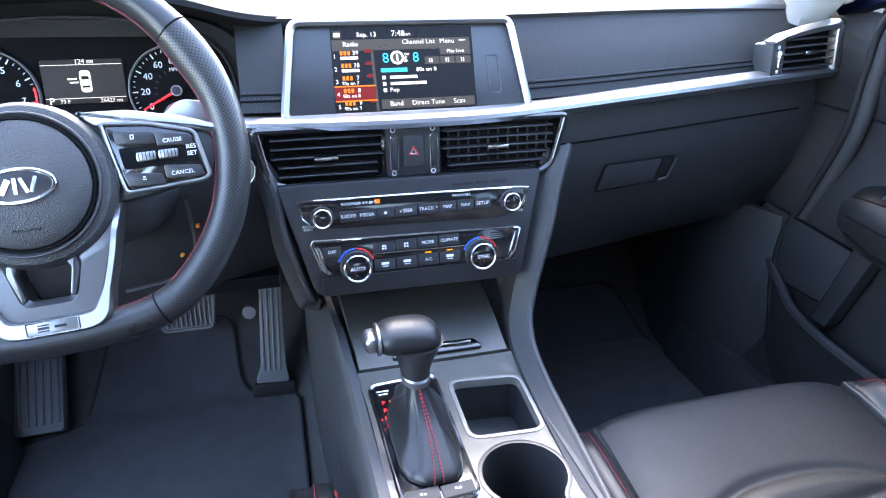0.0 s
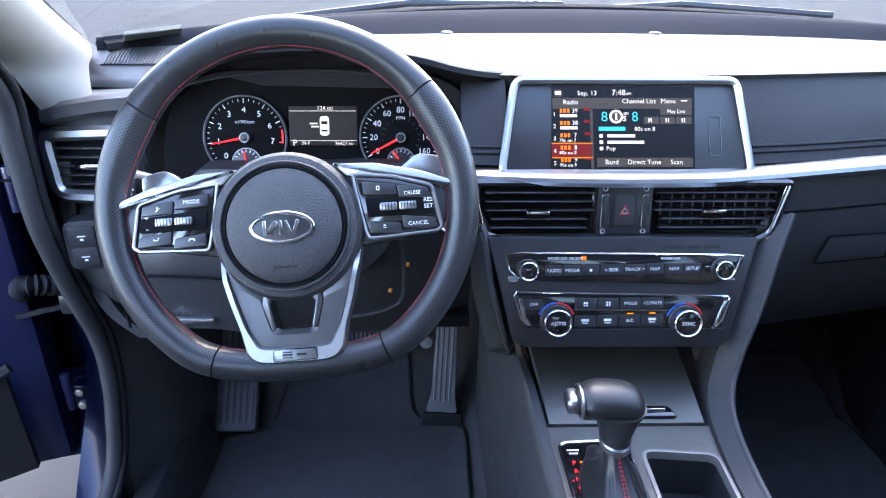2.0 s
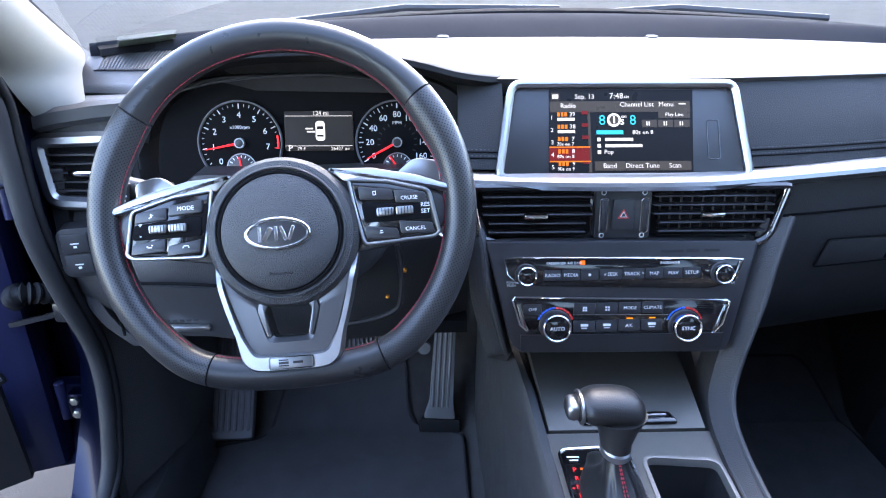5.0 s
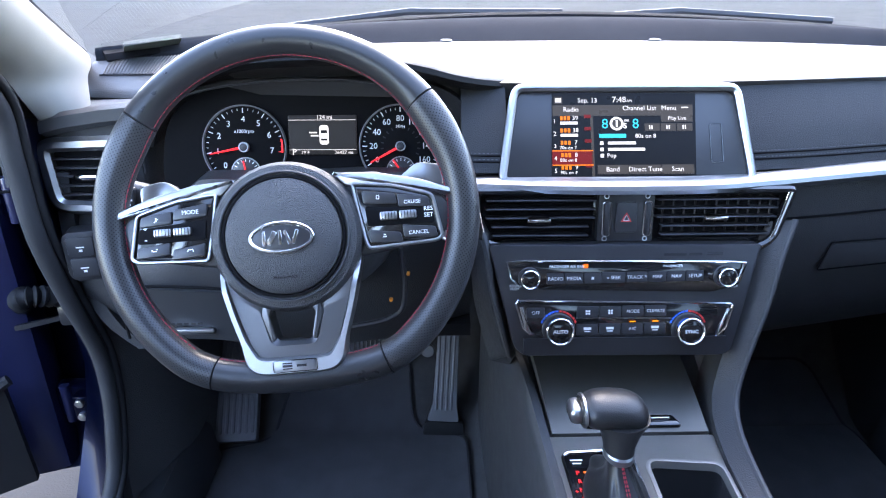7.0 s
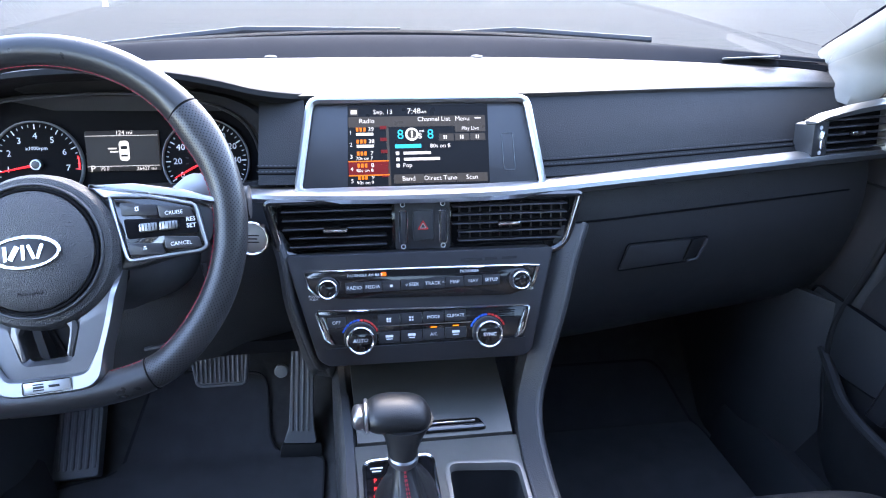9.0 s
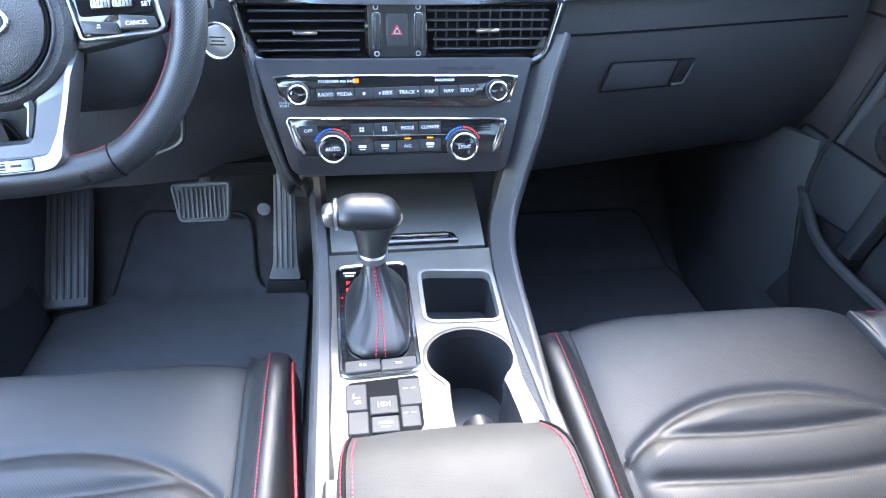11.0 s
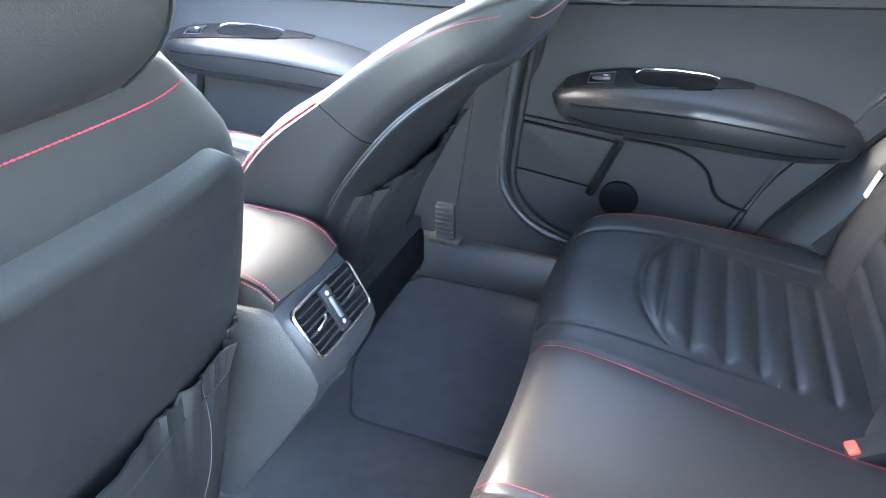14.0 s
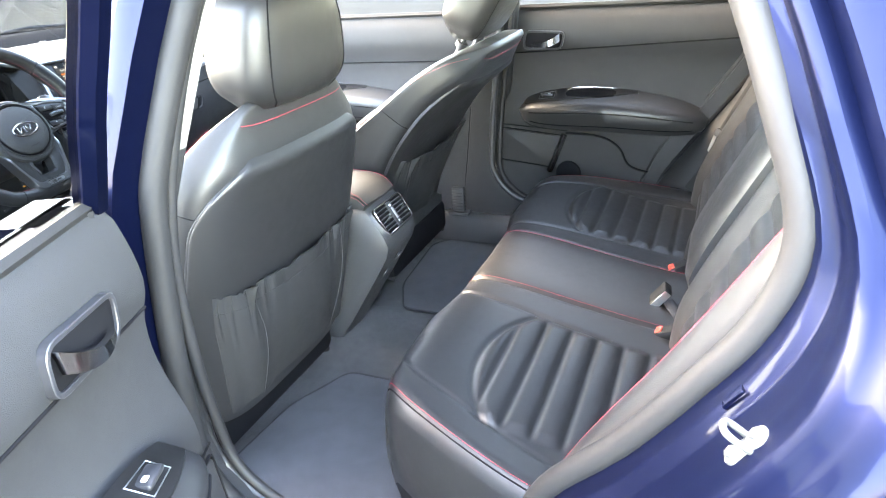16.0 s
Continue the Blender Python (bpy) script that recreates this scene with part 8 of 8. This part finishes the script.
    # rear shell, a proud panel with rounded shoulders
    def rear(u, v, off):
        vv = 0.04 + 0.88 * v
        a = -math.radians(20 + 140 * u) if recline else -math.radians(7 + 166 * u)
        e = min(1, min(u, 1 - u) / 0.035)
        out = Vector((math.cos(a), 0, 0)) - front_n(vv) * abs(math.sin(a))
        return Vector(sec_pt(vv, a)) + out.normalized() * (off * math.sqrt(1 - (1 - e) ** 2) - 0.003)

    part("rear_shell", shell(lambda u, v: rear(u, v * (1 - (0.04 if recline else 0.27) * max(0, (abs(2 * u - 1) - 0.45) / 0.55) ** 2.4), 0.013 * math.sqrt(1 - (1 - min(1, (1 - v) / (0.22 if recline else 0.05))) ** 2)), 110, 64, (0, 0.005, 0)), LEATHER, seat, "black rear shell of the backrest")

    # map pocket with a puckered elastic top

    def pocket(u, v):
        a = 2 * u - 1
        vv = 0.02 + 0.455 * v - 0.02 * a * a
        p = rear(0.5 - (0.44 if recline else 0.36) * a, vv, 0.013)
        puck = (v ** 6) * (0.012 * math.sin(a * 24) + 0.011 * math.sin(a * 41 + 1) + 0.006 * math.sin(a * 67 + 2)) * (0.45 + 0.55 * math.sin(a * 5 + 1) ** 2)
        sag = 0.016 * math.sin(math.pi * v * 0.9) * (1 - a * a)
        fold = 0.004 * math.sin(a * 11 + 2 * v) * (1 - a * a)
        return p + Vector((0, -0.004 - sag - fold - max(0, puck), 0.35 * puck + 0.02 * a * a * v))

    pk = part("map_pocket", shell(pocket, 120, 36, (0, 0.003, 0)), LEATHER2, seat, "gathered black leather map pocket")
    part("pocket_hem", stitches([pocket(k / 60, 0.86) + Vector((0, -0.0008, 0)) for k in range(61)], 0.005, 0.0034, 0.0006), BELT, pk)
    for u in (0.3, 0.7):
        part("pocket_seam", stitches([pocket(u + 0.03 * math.sin(k / 8), k / 30) + Vector((0, -0.0008, 0)) for k in range(30)], 0.0048, 0.0034, 0.0006), DARKTHREAD, pk)
    # headrest, set on the end of the spine
    tip, ax = Vector((x0, *axis(1.0))), front_n(0.92)
    upv = Vector((0, -ax.z, ax.y))
    upv = (upv + Vector((0, 0.38, 0.3))).normalized()
    if recline:
        tip = tip + Vector((0, 0.100, 0.004))
    fwd = Vector((0, upv.z, -upv.y))
    hd = []
    for k in range(21):
        t = k / 20
        e = (1 - abs(2 * t - 1) ** 3.4) ** 0.40 if 0 < k < 20 else 0.15
        c = tip + upv * (head + 0.20 * t) + fwd * 0.018
        w, d = 0.144 * max(e, 0.70) * (1 - 0.16 * t), 0.066 * e
        hd.append([c + Vector((w * abs(math.cos(a)) ** 0.48 * (1 if math.cos(a) > 0 else -1), 0, 0)) + fwd * (d * abs(math.sin(a)) ** 0.62 * (1 if math.sin(a) > 0 else -1)) for a in [2 * math.pi * j / 40 for j in range(40)]])
    hr = part("headrest", loft(hd), LEATHER, seat, "black leather headrest")
    for q_ in (-1, 1):
        p_ = tip + Vector((q_ * 0.065, 0, 0))
        part("headrest_post", tube([p_ - upv * 0.03, p_ + upv * 0.06], 0.0065, 10), SATINBLACK, hr)
        part("post_collar", tube([p_ - upv * 0.006, p_ + upv * 0.006], 0.015, 14), SATINBLACK, hr)
        part("headrest_seam", tube([Vector(r[34 if q_ > 0 else 26]) - fwd * 0.0005 for r in hd[1:-1]], 0.0012, 5), BLACK, hr)
    return seat


front_seat(-0.3655, False, "black leather driver's seat with red piping and rear map pocket", 0.0, 0.93, -0.012)
front_seat(0.3705, True, "black leather reclined passenger seat with red piping and rear map pocket", head=0.015, reach=0.030)

# ---- rear bench ----
ben = thing("rear_bench", (0, -0.55, 0.29), "black leather rear bench with pleated seats and red stitching", "rear seat")


def bench_z(x, y):
    z = soft(((-0.80, 0.520), (-0.70, 0.524), (-0.55, 0.552), (-0.42, 0.580), (-0.345, 0.590), (-0.31, 0.583), (-0.292, 0.560)), y)
    z += 0.010 * math.exp(-(x / 0.13) ** 6) + 0.016 * max(0, (abs(x) - 0.52) / 0.12) ** 2 * (1 if abs(x) < 0.66 else 1)
    return z


def bench_w(y):
    """Half width of the cushion, its front corners cut back for the doors."""
    return soft(((-0.80, 0.665), (-0.66, 0.664), (-0.60, 0.655), (-0.50, 0.625), (-0.40, 0.585), (-0.33, 0.548), (-0.27, 0.495)), y)


def bench_top(u, v):
    y0 = -0.300 + 0.028 * min(1, (abs(2 * u - 1) / 0.55) ** 2) - 0.018 * abs(2 * u - 1) ** 8
    y = y0 + (-0.80 - y0) * v
    hw = bench_w(y)
    x = (2 * u - 1) * hw
    z = bench_z(x, y - (y0 + 0.292))
    xa = abs(x) - 0.372
    a = (-0.415 - 0.055 * (abs(xa) / 0.155) ** 2.2) - y
    if abs(xa) < 0.160 and a > 0:
        k = (-0.452 - y) / 0.048
        puff = pleat(k, 0.048)
        z += 0.0075 * puff * min(1, a / 0.022) * min(1, (0.160 - abs(xa)) / 0.022) * max(0, min(1, (y + 0.74) / 0.04))
    z -= 0.0035 * math.exp(-(a / 0.007) ** 2) * (abs(xa) < 0.16)
    z -= 0.004 * math.exp(-((abs(x) - 0.128) / 0.006) ** 2)
    z -= 0.003 * math.exp(-((abs(x) - 0.185 + 0.10 * (y + 0.3)) / 0.006) ** 2) * (1 if y > -0.62 else 0)
    z -= 0.0028 * math.exp(-((abs(x) - hw + 0.090 - 0.06 * max(0, y + 0.42)) / 0.005) ** 2)
    z += 0.010 * max(0, min(1, (x - 0.36) / 0.16)) * max(0, min(1, (y + 0.62) / 0.2))
    e = (hw - abs(x)) / 0.045
    if e < 1:
        z -= 0.034 * (1 - e) ** 2.4
    return (x, y, z)


def on_bench(x, y):
    """A point of the cushion's top at a place of the plan."""
    lo, hi = 0.0, 1.0
    u = 0.5 + 0.5 * max(-1, min(1, x / bench_w(y)))
    for _ in range(24):
        m_ = (lo + hi) / 2
        if bench_top(u, m_)[1] > y:
            lo = m_
        else:
            hi = m_
    return Vector(bench_top(u, lo))


part("cushion", shell(bench_top, 380, 190, (0, 0, -0.16)), LEATHER, ben, "black leather cushion with pleated places")
part("cushion_front", shell(lambda u, v: (bench_top(u, 0)[0], Vector(bench_top(u, 0)).y + 0.012 * math.sin(math.pi * v) - 0.035 * v * v, Vector(bench_top(u, 0)).z - 0.005 - 0.25 * v), 60, 10, (0, -0.03, 0)), LEATHER, ben)
for sd_ in (-1, 1):
    part("stitching", stitches([on_bench(sd_ * 0.120, -0.302 - 0.45 * k / 60) + Vector((0, 0, 0.001)) for k in range(61)], 0.0044, 0.0034, 0.0007), REDTHREAD, ben, "red stitching")
    edge_ = [on_bench(sd_ * (bench_w(y) - 0.026), y) + Vector((0, 0, 0.001)) for y in [-0.292 - 0.36 * k / 60 for k in range(61)]]
    part("stitching", stitches(edge_, 0.0044, 0.0034, 0.0007), REDTHREAD, ben, "red stitching")
    part("edge_seam", tube([on_bench(sd_ * (bench_w(y) - 0.019), y) + Vector((0, 0, 0.0002)) for y in [-0.292 - 0.40 * k / 60 for k in range(61)]], 0.0014, 6), BLACK, ben)


def back_pt(x, v, off=0.0):
    """A point of the backrest's front, v up from the cushion."""
    y = soft(((0, -0.735), (0.2, -0.755), (0.6, -0.865), (1, -0.985)), v)
    z = 0.50 + 0.60 * v
    wing = (0.055 if x < 0 else 0.022) * max(0, (abs(x) - 0.50) / 0.15) ** 2
    return Vector((x, y + wing + off * 0.94, z + off * 0.28))


def bench_back(u, v):
    x = -0.665 + 1.352 * u
    o = 0.0
    xa = abs(x) - 0.372
    top_ = 0.80 - 0.10 * (abs(xa) / 0.155) ** 2.2
    if abs(xa) < 0.150 and v < top_ and v > 0.10:
        k = (0.72 - v) / 0.082
        o += 0.009 * pleat(k, 0.049) * min(1, (top_ - v) / 0.05) * min(1, (0.150 - abs(xa)) / 0.022)
    o -= 0.004 * math.exp(-((abs(xa) - 0.152) / 0.007) ** 2) * (v < top_)
    o += 0.020 * math.exp(-((abs(xa) - 0.205) / 0.040) ** 2)
    o -= 0.010 * math.exp(-((abs(x) - 0.130) / 0.006) ** 2)
    if v > 0.93:
        o -= 0.06 * ((v - 0.93) / 0.07) ** 2
    return back_pt(x, v, o)


part("backrest", shell(bench_back, 260, 190, (0, -0.10, 0)), LEATHER2, ben, "black leather backrest with pleated places")
ca = []
for k in range(15):
    t = k / 14
    e = (1 - abs(2 * t - 1) ** 5) ** 0.4 if 0 < k < 14 else 0.2
    sec = []
    for x in (-0.118, -0.112, -0.09, -0.045, 0, 0.045, 0.09, 0.112, 0.118):
        sec.append(back_pt(x, 0.17 + 0.62 * t, (0.034 if abs(x) < 0.1 else (0.022 if abs(x) < 0.115 else -0.01)) * e))
    sec += [back_pt(0.118, 0.17 + 0.62 * t, -0.03), back_pt(-0.118, 0.17 + 0.62 * t, -0.03)]
    ca.append(sec)
part("centre_armrest", loft(ca), LEATHER, ben, "folded-up padded centre armrest")
for sd_ in (-1, 1):
    hd = []
    for k in range(9):
        t = k / 8
        e = (1 - abs(2 * t - 1) ** 3) ** 0.45 if 0 < k < 8 else 0.2
        hd.append([(sd_ * 0.37 + 0.13 * max(e, 0.5) * abs(math.cos(a)) ** 0.6 * (1 if math.cos(a) > 0 else -1), -0.985 - 0.02 * t + 0.05 * e * math.sin(a), 1.08 + 0.12 * t) for a in [2 * math.pi * j / 24 for j in range(24)]])
    part("headrest", loft(hd), LEATHER, ben, "low black leather rear headrest")
    if sd_ > 0:
        continue
    # outer side bolster of the bench with red stitch
    sb_ = []
    for k in range(21):
        t = k / 20
        c = Vector((sd_ * 0.665, soft(((0, -0.60), (0.3, -0.68), (0.6, -0.78), (1, -0.90)), t), 0.50 + 0.55 * t))
        r_ = 0.045 * (1 - 0.3 * t)
        sb_.append([c + Vector((sd_ * -r_ * math.cos(a), r_ * 0.9 * math.sin(a), 0.3 * r_ * math.sin(a))) for a in [2 * math.pi * j / 16 for j in range(16)]])
    bl = part("side_bolster", loft(sb_), LEATHER2, ben, "black leather side bolster", angle=85)
    part("stitching", stitches([Vector(r[3]) for r in sb_], 0.005, 0.0036, 0.0010), REDTHREAD, bl, "red stitching")

# padded side wing between the closed door and the backrest
wing_ = []
for k in range(25):
    z = 0.44 + 0.66 * k / 24
    ay = soft(((0.44, -0.575), (0.55, -0.622), (0.70, -0.727), (0.845, -0.829), (1.0, -0.915), (1.1, -0.96)), z)
    by = soft(((0.44, -0.750), (0.52, -0.772), (0.68, -0.812), (0.76, -0.856), (1.0, -0.962), (1.1, -1.00)), z)
    a_, b_ = Vector((0.694, ay, z)), Vector((0.612, by, z))
    nv = Vector((-(ay - by), 0.082, 0)).normalized() * -1
    nv = nv if nv.x < 0 else -nv
    wing_.append([a_ + Vector((0.012, -0.010, 0)), a_ + Vector((0.004, 0.0, 0)), a_ + nv * 0.006 + Vector((-0.006, -0.010, 0)), a_.lerp(b_, 0.3) + nv * 0.013, a_.lerp(b_, 0.55) + nv * 0.014, a_.lerp(b_, 0.8) + nv * 0.008, b_, b_ + Vector((0.01, -0.05, 0)), Vector((0.705, by - 0.05, z))])
sw_ = part("side_wing", loft(wing_), LEATHER, ben, "padded side wing of the bench by the closed door")
# black tube drawn for the dark of the gap between wing and door
part("wing_gap", tube([Vector(r[1]) + Vector((0.002, 0.004, 0)) for r in wing_], 0.0065, 8), BLACK, sw_, "black gap along the door")

# ---- seat belts and buckles ----


def ribbon(path, normal, w=0.050, t=0.0014):
    p = [Vector(q) for q in path]
    rings = []
    for i, c in enumerate(p):
        d = (p[min(i + 1, len(p) - 1)] - p[max(i - 1, 0)]).normalized()
        s_ = d.cross(Vector(normal)).normalized()
        n_v = s_.cross(d).normalized()
        rings.append([c + s_ * (w / 2) + n_v * t, c - s_ * (w / 2) + n_v * t, c - s_ * (w / 2) - n_v * t, c + s_ * (w / 2) - n_v * t])
    return loft(rings)


for sd_ in (-1, 1):
    bt_ = thing("seat_belt", (sd_ * 0.56, -0.78, 0.55), "grey seat belt webbing with metal tongue on the rear backrest", "seat belt", "rear seat belts")
    if sd_ > 0:
        pth = smoothed([(0.600, -0.955, 1.12), (0.612, -0.890, 0.94), (0.626, -0.818, 0.78), (0.632, -0.778, 0.695), (0.634, -0.738, 0.62), (0.640, -0.695, 0.545)], 6)
    else:
        pth = smoothed([(-0.60, -0.955, 1.12), (-0.595, -0.89, 0.95), (-0.585, -0.80, 0.80), (-0.575, -0.745, 0.68), (-0.585, -0.712, 0.60), (-0.60, -0.690, 0.54)], 6)
    part("webbing", ribbon(pth, (0.75 * -sd_, 0.60, 0.30)), WEBBING, bt_)
    up_ = Vector((0, -0.47, 0.88)) if sd_ > 0 else Vector((0, -0.42, 0.91))
    nb = Vector((-0.78 * sd_, 0.55, 0.30))
    nb = (nb - up_ * nb.dot(up_)).normalized()
    xb = up_.cross(nb)
    ob_ = Vector((0.630, -0.778, 0.690)) if sd_ > 0 else Vector((-0.568, -0.738, 0.712))
    ob_ = ob_ + nb * 0.004
    mt = Matrix(((xb.x, up_.x, nb.x, ob_.x), (xb.y, up_.y, nb.y, ob_.y), (xb.z, up_.z, nb.z, ob_.z), (0, 0, 0, 1)))
    part("tongue", rim(rounded([(-0.016, -0.045), (0.016, -0.045), (0.028, 0.0), (0.030, 0.012), (-0.030, 0.012), (-0.028, 0.0)], 0.004), 0.009, 0, 0.003, mt, 0.0006), STEEL, bt_, "bright metal belt tongue")
    part("tongue_grip", plate(rrect(0.062, 0.022, 0.006, cx=0, cy=0.012), -0.004, 0.007, mt, 0.002), BELT, bt_)
for x, y, z, rz, lab in ((0.140, -0.735, 0.535, 12, "black seat belt buckle with a red button"), (-0.140, -0.735, 0.532, -8, "black seat belt buckle with a red button")):
    bk = thing("belt_buckle", (x, y, z - 0.02), lab, "belt buckle", "rear belt buckles")
    mb = Matrix.Translation((x, y + 0.012, z)) @ pose(0, 0, 0, -28, 0, rz)
    part("body", rbox((0.032, 0.070, 0.022), (0, 0, 0), 0.005, 2, mb), BUCKLE, bk)
    part("release_button", rbox((0.022, 0.014, 0.024), (0, 0.024, 0.002), 0.003, 2, mb), BUCKLERED, bk, "red release button")
b3 = thing("belt_buckle", (-0.03, -0.69, 0.53), "tall black centre belt buckle standing up beside the armrest", "belt buckle", "rear belt buckles")
mb = Matrix.Translation((-0.035, -0.690, 0.552)) @ pose(0, 0, 0, -52, 0, 6)
part("body", rbox((0.042, 0.070, 0.020), (0, 0.012, 0.0), 0.005, 2, mb), BUCKLE, b3)
part("latch_edge", rbox((0.0018, 0.064, 0.016), (-0.0206, 0.012, 0.0), 0.001, 1, mb), STEEL, b3, "bright metal latch edge")
part("strap", tube([(-0.045, -0.705, 0.545), (-0.075, -0.728, 0.532), (-0.115, -0.745, 0.530)], 0.013, 8, flat=0.3), BELT, b3)
an = thing("belt_anchor", (0.652, 0.035, 0.39), "ribbed front seat belt anchor with webbing on the sill trim", "belt anchor")
part("foot", rbox((0.04, 0.075, 0.012), (0.660, 0.030, 0.398), 0.004), PLASTIC, an)
part("boot", rbox((0.016, 0.044, 0.090), (0.656, 0.030, 0.446), 0.004), PLASTIC, an)
for k in range(7):
    part("rib", rbox((0.018, 0.046, 0.004), (0.656, 0.030, 0.410 + 0.012 * k), 0.0015, 1), SATINBLACK, an)
part("webbing", ribbon([(0.660, 0.030, 0.485), (0.666, 0.015, 0.60), (0.666, -0.03, 0.95), (0.635, -0.10, 1.12)], (1, 0, 0), 0.045), BELT, an)
